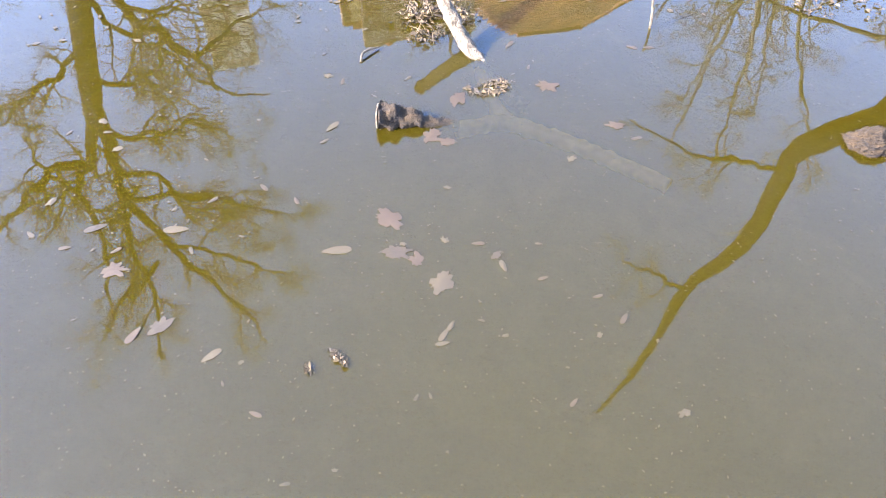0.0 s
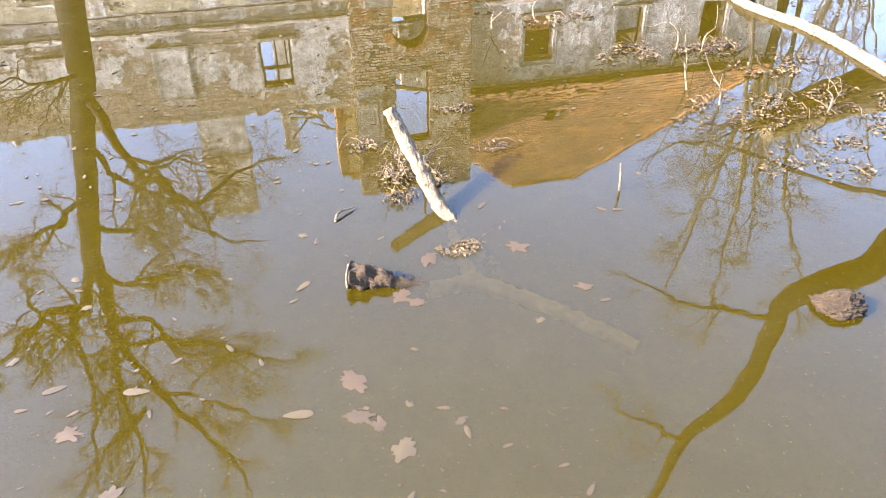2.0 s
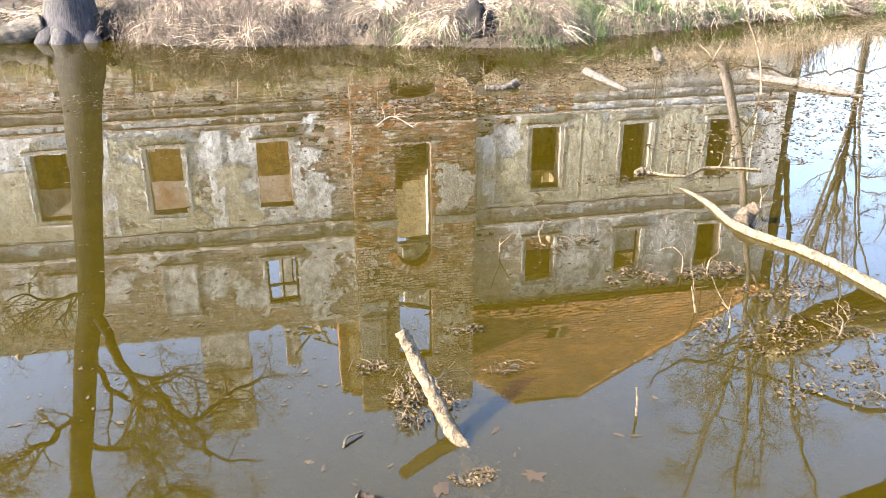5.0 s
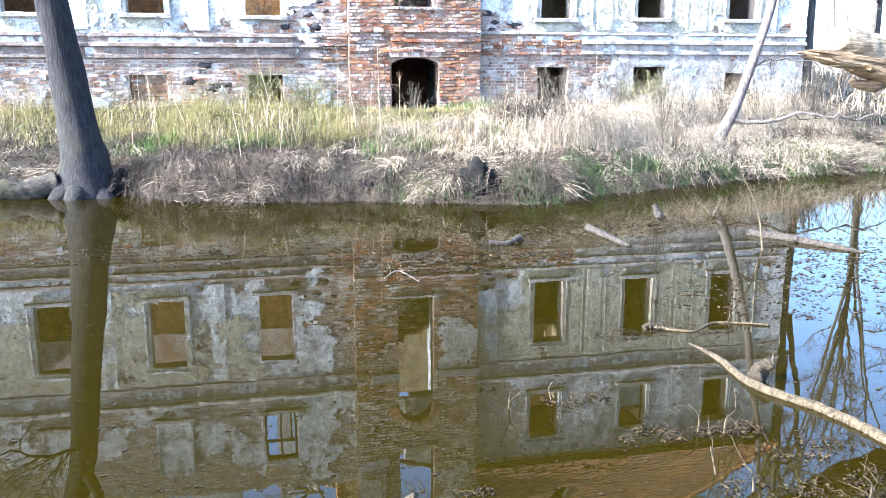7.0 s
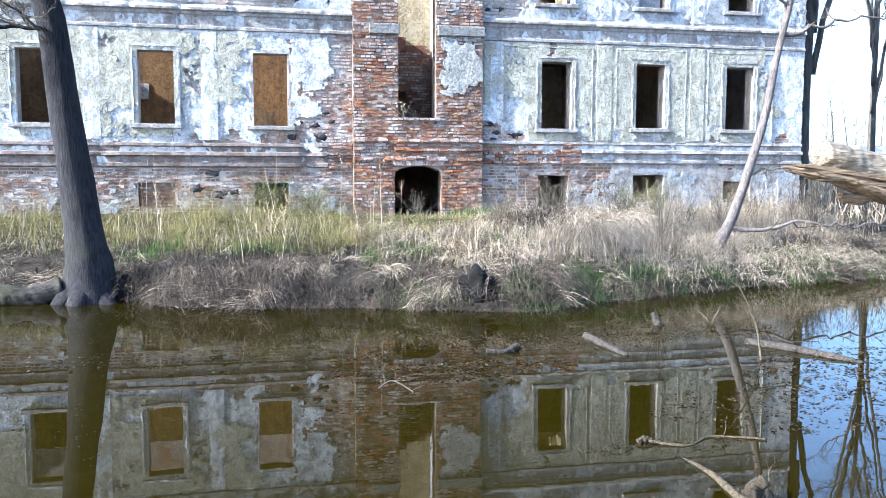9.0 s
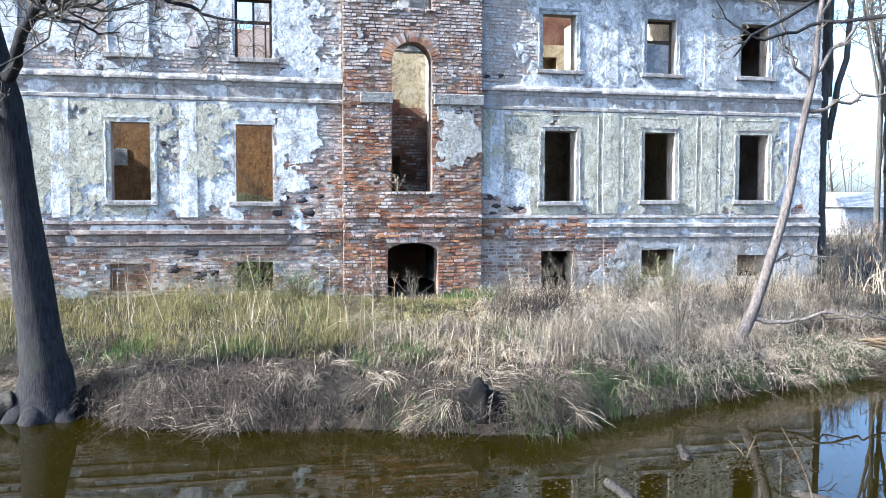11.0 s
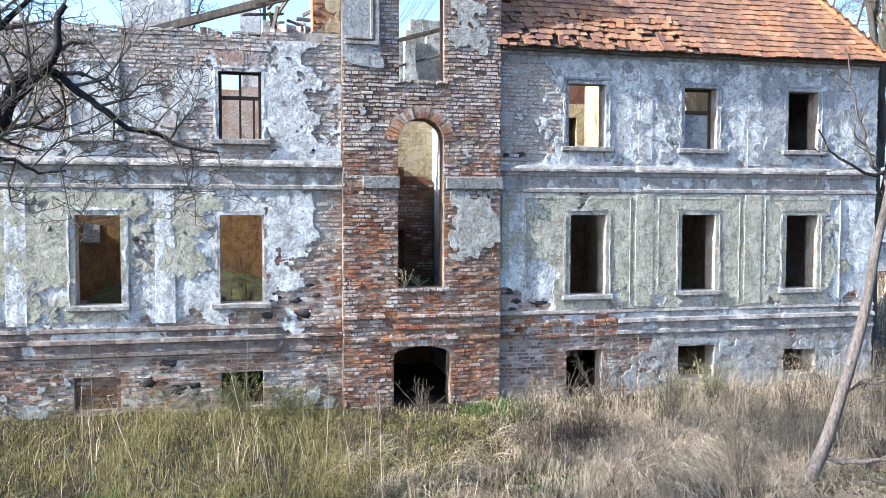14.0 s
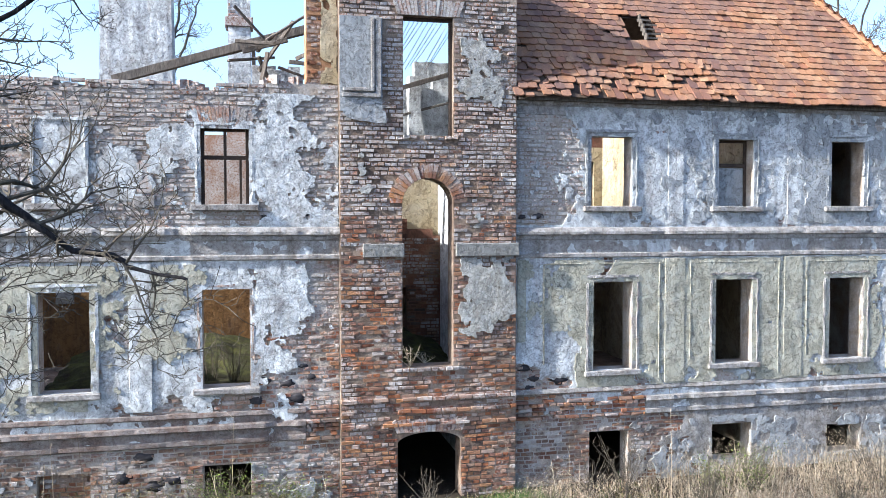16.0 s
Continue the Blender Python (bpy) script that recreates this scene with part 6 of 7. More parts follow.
blades("weed_sprays", "fine beige side shoots of the dry weeds", p, [hr.uniform(0.05, 0.18) for q in p], M_STRAW, 0.0026, 2.0, 0.25, 104)
p = scatter(12000, 1.5, 14, 11.5, 18, lambda x, y, d: step(0.6, 1.6, d) * (0.25 + 1.1 * fbm(x * 0.9, y * 0.9, 27, 3)), 24)
blades("russet_weeds", "thin russet weed stems", p, [hr.uniform(0.3, 0.8) * low_growth(q[0], q[1]) for q in p], M_REDWEED, 0.0036, 0.6, 0, 5)
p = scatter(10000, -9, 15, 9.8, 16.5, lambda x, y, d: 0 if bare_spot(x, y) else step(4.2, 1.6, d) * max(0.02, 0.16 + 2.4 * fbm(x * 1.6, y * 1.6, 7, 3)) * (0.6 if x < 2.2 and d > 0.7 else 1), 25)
blades("fallen_straw", "matted grey straw hanging down the bank", p, [hr.uniform(0.15, 0.45) for q in p], M_STRAW_GREY_SHADED, 0.0042, 0.9, 0.42, 6, toward=(0.25, -1.0))
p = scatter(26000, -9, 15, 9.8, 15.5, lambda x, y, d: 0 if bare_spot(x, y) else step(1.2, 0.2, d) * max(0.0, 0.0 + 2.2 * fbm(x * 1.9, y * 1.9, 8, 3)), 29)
blades("bank_tussocks", "pale grass tussocks on the waterline", p, [hr.uniform(0.15, 0.45) for q in p], M_STRAW_GREY_SHADED, 0.0034, 1.2, 0.1, 16, toward=(0.0, -1.0))
# litter coloured with the slope's shade, thickest on the western bank
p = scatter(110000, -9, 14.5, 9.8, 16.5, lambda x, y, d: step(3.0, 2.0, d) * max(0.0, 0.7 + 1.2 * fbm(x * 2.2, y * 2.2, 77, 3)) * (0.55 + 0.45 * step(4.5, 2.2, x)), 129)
blades("leaf_litter", "dark leaf litter and dead stems with the bank's shade in their colour", p, [hr.uniform(0.05, 0.18) for q in p], M_LITTER_SHADED, 0.011, 1.0, 0.5, 116)
strands("bank_straw", "long tangled grey straw lying down the bank", *clumps(460, -9, 14.5, 0.1, 2.6, 31, -1.4, 0.9, want=lambda x, y, d: 0.6 if x < 1.8 else 1.0), M_STRAW_GREY_SHADED, 0.0036, 41)
strands("pale_straw", "long pale straw bundles on the bank", *clumps(310, -6, 14.5, 0.05, 2.2, 32, -1.0, 1.3, want=lambda x, y, d: 0.5 if x < 2.5 else 1.0), M_STRAW, 0.0034, 42)
strands("upper_straw", "flattened straw between the weeds", *clumps(300, 2.0, 13.5, 1.8, 4.8, 33, -2.2, 0.8, (10, 30), (0.4, 1.1), (0.15, 0.4)), M_STRAW, 0.004, 43)


strands("trodden_straw", "flattened dry grass before the arch", *clumps(240, 1.2, 6.6, 2.8, 6.4, 36, -1.9, 1.6, (8, 22), (0.2, 0.6), (0.05, 0.16)), M_OLIVE_GRASS, 0.0036, 46)
p = scatter(42000, 0.8, 7.8, 13.0, 17.8, lambda x, y, d: step(2.0, 3.0, d) * max(0.0, 0.75 + 1.2 * fbm(x * 2.0, y * 2.0, 57, 3)), 130)
blades("low_grass", "short worn grass and dead stems before the arch", p, [hr.uniform(0.05, 0.20) for q in p], M_OLIVE_GRASS, 0.006, 1.2, 0.4, 117)
strands("bank_fringe", "dry grass hanging over the waterline", *clumps(420, -9, 14.5, -0.02, 0.30, 34, -1.57, 0.6, (12, 30), (0.18, 0.5), (0.05, 0.16)), M_STRAW_GREY_SHADED, 0.0034, 44)
strands("green_fringe", "green grass hanging over the waterline", *clumps(200, 1.5, 14.5, -0.02, 0.5, 35, -1.57, 0.7, (12, 30), (0.15, 0.4), (0.06, 0.18), want=lambda x, y, d: 0.4 + 0.6 * step(3.5, 5.0, x)), M_GREEN, 0.0034, 45)


def heap(name, label, line, wide, n, length, rise, toward, material, seed, spread=0.5):
    """Straw drawn up along a ridge and draped over to both sides."""
    r = random.Random(seed)
    ln = smooth_line(line, 30)
    ro, an, le, ri = [], [], [], []
    for _ in range(n):
        q = ln[r.randrange(30)]
        px, py = q.x + r.gauss(0, wide), q.y + r.gauss(0, wide)
        if bare_spot(px, py):
            continue
        ro.append((px, py, ground_z(px, py) - 0.02 + r.uniform(0, rise * 0.5)))
        an.append(toward + r.gauss(0, spread) + (math.pi if r.random() < 0.15 else 0))
        le.append(r.uniform(*length))
        ri.append(rise * r.uniform(0.5, 1.3))
    strands(name, label, ro, an, le, ri, material, 0.0034, seed)


heap("straw_heap", "big draped heap of pale beige straw on the bank", [(8.2, 14.9, 0), (7.4, 14.5, 0), (6.5, 13.9, 0), (5.6, 13.2, 0)], 0.22, 1500, (0.7, 1.6), 0.62, -1.15, M_STRAW, 51)
heap("straw_heap", "low heap of grey straw in front of the cellar door", [(5.0, 14.9, 0), (5.7, 15.3, 0), (6.3, 15.6, 0)], 0.22, 800, (0.4, 1.1), 0.45, -2.0, M_STRAW_GREY_SHADED, 52, 0.9)
heap("straw_heap", "yellowish straw tussock beside a root clod", [(2.7, 10.95, 0), (2.9, 11.0, 0), (3.0, 11.05, 0)], 0.14, 260, (0.3, 0.7), 0.22, -1.9, M_STRAW_GREY_SHADED, 53, 0.7)
heap("straw_heap", "pale straw tussock hanging to the water", [(3.9, 10.75, 0), (4.4, 11.0, 0), (4.9, 11.5, 0)], 0.18, 450, (0.4, 1.0), 0.25, -1.3, M_STRAW_GREY_SHADED, 54, 0.7)
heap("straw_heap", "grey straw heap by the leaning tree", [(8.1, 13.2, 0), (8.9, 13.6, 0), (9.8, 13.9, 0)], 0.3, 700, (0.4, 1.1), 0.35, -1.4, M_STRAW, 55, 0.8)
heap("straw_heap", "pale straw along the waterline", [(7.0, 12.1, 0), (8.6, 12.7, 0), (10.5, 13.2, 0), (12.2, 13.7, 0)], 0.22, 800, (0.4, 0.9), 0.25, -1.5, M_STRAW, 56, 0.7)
heap("straw_heap", "grey straw hanging over the bank by the tall tree", [(-2.5, 13.35, 0), (-1.7, 12.35, 0), (-0.9, 11.85, 0), (0.2, 11.6, 0)], 0.16, 1100, (0.3, 0.8), 0.22, -1.2, M_STRAW_GREY_SHADED, 58, 0.8)
heap("straw_heap", "long pale straw bundle beneath the meadow", [(-1.6, 12.9, 0), (-0.6, 12.4, 0), (0.6, 12.3, 0)], 0.2, 700, (0.5, 1.1), 0.25, -1.1, M_STRAW_GREY_SHADED, 57, 0.8)
p = scatter(120000, -9, 15, 10, 18, lambda x, y, d: step(0.02, 0.2, d) * (0.9 * min(1.0, 1.6 * green_zone(x, y)) + 0.35 * max(0.0, 1.6 * fbm(x * 0.8, y * 0.8, 41, 3) - 0.05) * (1.0 if d < 3.2 else 0.5)), 26)
blades("green_grass", "short fresh green grass on the bank", p, [hr.uniform(0.12, 0.42) for q in p], M_GREEN, 0.005, 0.9, 0, 7)


p = []
for k in range(9000):
    x, y = hr.uniform(14.3, 34), hr.uniform(15.8, 36)
    if y > bank_line(x) + 0.6 and (y > 18.2 or x > 14.6):
        p.append((x, y, ground_z(x, y) - 0.03))
blades("far_weeds", "tall dry weeds on the bank beyond the ruin", p, [hr.uniform(0.4, 1.5) for q in p], M_STRAW, 0.012, 1.0, 0, 71)
p = [(x, y, z + hr.uniform(0.2, 1.2)) for x, y, z in p for _ in range(2)]
blades("far_sprays", "tangled dry shoots beyond the ruin", p, [hr.uniform(0.15, 0.5) for q in p], M_REDWEED, 0.008, 2.0, 0.2, 72)


def stalk(x, y, h, seed, material, lean=0.12):
    r = random.Random(seed)
    z = ground_z(x, y) - 0.03
    l = Vector((r.gauss(0, lean), r.gauss(0, lean * 0.6), 1))
    bend = Vector((r.gauss(0, 0.05), 0, 0))
    t = thing("dry_stalk", "thin dry upright weed stalk on the bank", "weed stalk", "dry stalks on the bank", at=(x, y, z))
    pts = [Vector(), l * h * 0.5, l * h + bend]
    V, F = [], []
    tube_into(V, F, pts, [0.006, 0.005, 0.002], 4)
    place("stem", from_lists("stem", V, F), material, t)
    for _ in range(r.randint(2, 6)):
        q = pts[1].lerp(pts[2], r.random())
        V, F = [], []
        tube_into(V, F, [q, q + Vector((r.gauss(0, 0.12), r.gauss(0, 0.1), r.uniform(0.04, 0.2)))], [0.003, 0.0015], 3)
        place("side_shoot", from_lists("side_shoot", V, F), material, t)


for k in range(70):
    x = hr.uniform(-5.5, 13.0)
    y = hr.uniform(bank_line(x) + 0.8, 17.3)
    stalk(x, y, hr.uniform(0.7, 1.5), 200 + k, M_STRAW if k % 3 else M_REDWEED)
for x, y, h in ((-2.45, 16.6, 2.3), (-1.95, 16.2, 2.5), (0.05, 17.2, 2.0), (1.35, 15.2, 1.7), (2.0, 13.2, 1.9), (5.6, 16.5, 1.8), (7.7, 16.9, 2.1), (8.6, 15.0, 1.8)):
    stalk(x, y, h, int(x * 10) + 900, M_STRAW, 0.05)


def shrub(name, label, x, y, h, w, seed, leaf=None, n=26):
    """A small many-stemmed bush, with fresh leaves where it has any."""
    r = random.Random(seed)
    z = 2.9 if y > FY and x < RX1 else ground_z(x, y) - 0.03
    t = thing(name, label, "shrub", at=(x, y, z))
    V, F, LV, LF = [], [], [], []
    for k in range(n):
        d = Vector((r.gauss(0, 0.4) * w, r.gauss(0, 0.3) * w, h)) * r.uniform(0.6, 1.0)
        ln = [Vector((r.gauss(0, 0.05), r.gauss(0, 0.05), 0)), d * 0.5 + Vector((r.gauss(0, 0.04), r.gauss(0, 0.04), 0)), d]
        rr = [0.007, 0.005, 0.002]
        tube_into(V, F, ln, rr, 4)
        sprout(V, F, ln, rr, r, 2, 3, 4, h * 0.3, 0.8, 0.3)
        if leaf:
            for _ in range(36):
                q = ln[1].lerp(ln[2], r.uniform(-0.4, 1.1)) + Vector((r.gauss(0, 0.07), r.gauss(0, 0.07), r.gauss(0, 0.07)))
                a, s = r.uniform(0, 6.3), r.uniform(0.008, 0.02)
                u, v = Vector((math.cos(a), math.sin(a), r.uniform(-0.5, 0.5))) * s, Vector((-math.sin(a) * 0.5, math.cos(a) * 0.5, r.uniform(0.2, 0.9))) * s
                i = len(LV)
                LV += [tuple(q - u), tuple(q - v * 0.6), tuple(q + u), tuple(q + v)]
                LF.append((i, i + 1, i + 2, i + 3))
    place("twig_mass", from_lists("twig_mass", V, F), M_TWIG, t)["kind"] = "stuff"
    if leaf:
        place("foliage", from_lists("foliage", LV, LF), leaf, t, "small fresh green leaves")["kind"] = "stuff"


M_LEAF = blade_material("fresh_leaf", [(0.0, (0.0593, 0.0988, 0.0148)), (0.5, (0.0988, 0.138, 0.0247)), (1.0, (0.138, 0.163, 0.0494))])
shrub("leafing_bush", "small bush coming into green leaf by the wall", -0.1, 17.2, 0.95, 0.9, 1, M_LEAF, 34)
shrub("leafing_bush", "small bush coming into green leaf by the wall", 0.9, 17.3, 0.75, 0.8, 2, M_LEAF, 24)
shrub("leafing_bush", "small bush coming into green leaf by the wall", 9.3, 16.9, 1.05, 0.8, 3, M_LEAF, 30)
shrub("leafing_bush", "small bush coming into green leaf by the wall", 8.6, 17.1, 0.8, 0.8, 4, M_LEAF, 20)
shrub("bare_bush", "thin bare bush on the bank", 7.6, 13.2, 1.5, 0.5, 5, None, 12)
shrub("bare_bush", "thin bare bush by the cellar door", 7.0, 17.3, 1.2, 0.8, 6, None, 14)
shrub("bare_bush", "thin bare bush by the cellar door", 6.3, 17.3, 0.9, 0.9, 7, None, 12)
shrub("bare_bush", "thin bare bush in the archway", 3.4, 17.4, 0.7, 0.8, 8, None, 12)
for k, (x, y, h) in enumerate(((6.2, 15.6, 1.0), (5.2, 16.4, 0.9), (8.0, 16.2, 1.3), (7.4, 15.4, 1.1), (10.4, 15.8, 1.2), (11.6, 16.4, 1.3), (9.0, 15.0, 1.0), (4.6, 15.2, 0.7), (2.5, 16.6, 0.8), (1.8, 15.6, 0.7), (12.6, 15.4, 1.3))):
    shrub("bare_bush", "reddish bare bush among the dry weeds", x, y, h, 0.75, 60 + k, None, 16)
for k in range(6):
    shrub("bare_bush", "thin bare bush on the far bank", hr.uniform(12.5, 19), hr.uniform(15, 19), hr.uniform(1.0, 2.2), 0.6, 30 + k, None, 12)


shrub("sapling", "thin bare saplings on the rubble inside", 0.05, 19.6, 1.0, 0.5, 81, None, 14)
shrub("sapling", "thin bare saplings on the rubble inside", -0.35, 19.9, 1.3, 0.4, 82, None, 8)


def sill_plant(x, y, z, h, seed):
    r = random.Random(seed)
    t = thing("wall_plant", "dry little plant growing on the sill", "plant", at=(x, y, z))
    V, F = [], []
    for k in range(9):
        d = Vector((r.gauss(0, 0.35), r.gauss(0, 0.15) - 0.15, r.uniform(0.5, 1))) * h
        ln = [Vector((0, 0, 0)), d * 0.5, d]
        tube_into(V, F, ln, [0.006, 0.004, 0.002], 4)
        sprout(V, F, ln, [0.006, 0.004, 0.002], r, 2, 2, 5, h * 0.35, 0.8, 0.2)
    place("twig_mass", from_lists("twig_mass", V, F), M_STRAW, t)["kind"] = "stuff"


sill_plant(3.12, 17.83, 3.54, 0.42, 1)
sill_plant(3.45, 18.2, 3.54, 0.25, 2)

# moss and saplings on the rubble inside
def mound(name, label, x0, x1, y0, y1, z0, h, mat, seed):
    V, F = [], []
    n = 40
    for j in range(n + 1):
        for i in range(n + 1):
            u, v = i / n, j / n
            e = math.sin(math.pi * u) * 0.6 + 0.4
            V.append((x0 + (x1 - x0) * u, y0 + (y1 - y0) * v, z0 + h * (v ** 0.7) * e + 0.22 * fbm(u * 7, v * 7, seed, 4)))
    for j in range(n):
        for i in range(n):
            a = j * (n + 1) + i
            F.append((a, a + 1, a + n + 2, a + n + 1))
    tagged(place(name, from_lists(name, V, F), mat, smooth=True), label, "rubble", kind="structure")


M_MOSS = mottled("moss", [(0.3, (0.0173, 0.0138, 0.00889)), (0.5, (0.0296, 0.0321, 0.00988)), (0.7, (0.084, 0.0889, 0.0222))], 3.2, 60, 1.0, 0.04)
mound("rubble_mound", "mossy rubble heap inside the west wing", -3.4, 1.3, 18.7, 22.9, 2.85, 0.75, M_MOSS, 3)
mound("rubble_mound", "mossy rubble heap in the stair hall", 2.0, 4.6, 18.8, 22.3, 2.85, 0.9, M_MOSS, 5)
# ---- things in the pond ----
M_LUMP = bark_material("ridged_wet_bark", (0.0006, 0.000392, 0.000168), (0.024, 0.0137, 0.00336), None, 30, (0.5, 1, 2.4))
M_ROOT = bark_material("mossy_root", (0.010, 0.009, 0.008), (0.060, 0.052, 0.042), (0.040, 0.042, 0.018), 14, (0.5, 1, 1))


def pond_log(name, label, pts, r0, r1, material, sides=10, wobble=0.3, category="log", group="", twigs=0, seed=1):
    base = Vector(pts[0])
    V, F = [], []
    ln = smooth_line(pts, 44)
    rr = [r0 + (r1 - r0) * i / 43 for i in range(44)]
    tube_into(V, F, ln, rr, sides + 4, wobble * 1.3, wf=max(6.0, 1.3 / r0))
    if twigs:
        sprout(V, F, ln, rr, random.Random(seed), 2, 2, twigs, 0.25, 0.9, 0.3)
    me = from_lists(name, V, F)
    me.transform(Matrix.Translation(-base))
    ob = place(name, me, material, smooth=True)
    ob.location = base
    return tagged(ob, label, category, group)


pond_log("bleached_branch", "bleached branch rising at a slant from the pond", [(0.40, 0.90, 0.37), (0.47, 0.78, 0.22), (0.56, 0.62, 0.03), (0.64, 0.47, -0.06), (0.72, 0.28, -0.07)], 0.027, 0.031, M_DEADWOOD, 14, 0.8, "branch")
pond_log("cut_stump_end", "short sawn branch end with wet bark just afloat", [(0.12, 0.22, 0.035), (0.16, 0.21, 0.033), (0.21, 0.20, 0.03), (0.255, 0.19, 0.022), (0.30, 0.18, 0.0), (0.42, 0.165, -0.02)], 0.050, 0.022, M_LUMP, 20, 0.8, "branch")
M_SUNKWOOD = mottled("silted_wood", [(0.3, (0.243, 0.158, 0.0473)), (0.7, (0.351, 0.243, 0.0878))], 6, 40, 0.3, 0.004)
pond_log("sunken_branch", "pale silted branch sunk under the surface", [(0.41, 0.165, -0.046), (0.52, 0.18, -0.050), (0.62, 0.165, -0.052), (0.78, 0.04, -0.055), (0.94, -0.12, -0.060), (1.10, -0.30, -0.068)], 0.034, 0.030, M_SUNKWOOD, 10, 0.5, "branch")
pond_log("sunken_fork", "pale silted side branch sunk under the surface", [(0.63, 0.17, -0.052), (0.60, 0.27, -0.048), (0.59, 0.40, -0.045), (0.60, 0.52, -0.042)], 0.030, 0.026, M_SUNKWOOD, 10, 0.5, "branch")
def wood_lump(x, y, z, s, seed, label):
    bm = bmesh.new()
    bmesh.ops.create_icosphere(bm, subdivisions=5, radius=1.0)
    for v in bm.verts:
        q = v.co.copy()
        k = 1 + 0.40 * fbm(q.x * 1.6 + seed, q.y * 1.6, q.z * 1.6, 3) + 0.5 * abs(fbm(q.x * 2 + seed, q.y * 6, q.z * 6, 3)) - 0.55 * abs(fbm(q.x * 7, q.y * 7 + seed, q.z * 7, 3))
        v.co = Vector((q.x * 1.30, q.y * 0.95 - 0.25 * q.x, q.z * 0.72 + 0.18 * q.x)) * s * k
    ob = place("wood_lump", bm, M_LUMP, None, "", True)
    ob.location = (x, y, z)
    tagged(ob, label, "wood")


wood_lump(1.87, -0.33, 0.012, 0.068, 3, "dark knotty rounded lump of wood afloat")
pond_log("sawn_face", "pale sawn end of the floating branch", [(0.113, 0.2225, 0.035), (0.119, 0.2205, 0.035)], 0.047, 0.048, M_DEADWOOD, 16, 0.1, "branch")
pond_log("reed_stick", "short pale reed stub standing in the water", [(1.38, 0.60, -0.05), (1.385, 0.61, 0.05), (1.38, 0.62, 0.13)], 0.006, 0.005, M_DEADWOOD, 6, 0.2, "reed")
pond_log("forked_twig", "small forked brown twig afloat", [(0.11, 0.64, 0.0), (0.13, 0.68, 0.02), (0.20, 0.72, 0.01)], 0.006, 0.004, M_WETWOOD, 6, 0.2, "twig")
pond_log("pale_snag", "long curved bleached snag lying in the water", [(3.02, 3.55, -0.03), (3.06, 3.1, 0.0), (3.00, 2.60, 0.012), (3.07, 2.32, 0.015), (3.17, 2.12, 0.012), (3.24, 1.86, 0.008), (3.27, 1.58, 0.008), (3.29, 1.36, 0.005)], 0.024, 0.040, M_DEADWOOD, 10, 0.35, "branch")
pond_log("snag_stub", "knotty dark stub on the snag", [(3.05, 2.60, 0.02), (3.12, 2.62, 0.08), (3.17, 2.60, 0.13)], 0.06, 0.045, M_WETWOOD, 10, 0.8, "branch")
pond_log("thin_floating_branch", "thin crooked branch floating with a knobbed end", [(2.90, 3.86, 0.02), (3.2, 3.72, 0.0), (3.5, 3.88, 0.006), (3.9, 3.72, 0.010)], 0.013, 0.008, M_DEADWOOD, 7, 0.5, "branch", "", 4, 3)
pond_log("knob_end", "dark knob of a floating branch", [(2.84, 3.86, 0.0), (2.90, 3.86, 0.03), (2.96, 3.85, 0.01)], 0.028, 0.024, M_WETWOOD, 9, 0.8, "branch")
pond_log("grey_log", "grey weathered log half afloat", [(5.95, 7.35, 0.0), (6.2, 6.9, 0.02), (6.5, 6.28, 0.0), (6.62, 6.05, -0.03)], 0.060, 0.045, M_GREYLOG, 12, 0.4)
pond_log("short_pale_log", "short pale log half afloat", [(4.05, 8.1, 0.01), (4.08, 7.5, 0.0), (4.12, 6.95, -0.02)], 0.060, 0.045, M_GREYLOG, 12, 0.5)
pond_log("upright_stub", "pale broken stub standing in the pond", [(5.45, 8.75, -0.1), (5.40, 8.8, 0.05), (5.34, 8.85, 0.17)], 0.08, 0.03, M_GREYLOG, 10, 0.6, "branch")
pond_log("forked_stick", "forked bleached stick poking out of the water", [(6.20, 8.70, -0.05), (6.15, 8.75, 0.08), (6.02, 8.85, 0.20)], 0.02, 0.008, M_DEADWOOD, 6, 0.3, "branch", "", 2, 5)
pond_log("forked_stick", "forked bleached stick poking out of the water", [(6.20, 8.70, -0.05), (6.27, 8.72, 0.10), (6.40, 8.8, 0.24)], 0.018, 0.006, M_DEADWOOD, 6, 0.3, "branch", "", 2, 6)
pond_log("tall_stick", "tall thin bent stick standing in the water", [(5.55, 6.40, -0.05), (5.60, 6.60, 0.35), (5.52, 6.70, 0.65), (5.40, 6.80, 0.93)], 0.014, 0.006, M_DEADWOOD, 6, 0.3, "branch", "", 2, 7)
pond_log("small_floating_log", "small dark log floating far out", [(2.50, 7.40, 0.03), (2.7, 7.38, 0.0), (2.93, 7.52, 0.05)], 0.03, 0.04, M_GREYLOG, 8, 0.6)
pond_log("root_shelf", "mossy dark root shelf along the waterline", [(-5.8, 12.75, 0.20), (-5.1, 12.68, 0.10), (-4.5, 12.62, 0.18), (-4.0, 12.62, 0.12), (-3.5, 12.70, 0.24)], 0.15, 0.19, M_ROOT, 14, 0.35, "root")
pond_log("curved_twig", "thin curved twig lying over the water", [(1.00, 5.90, 0.02), (1.15, 5.95, 0.08), (1.32, 5.70, 0.02)], 0.008, 0.004, M_TWIG, 5, 0.2, "twig", "", 5, 9)
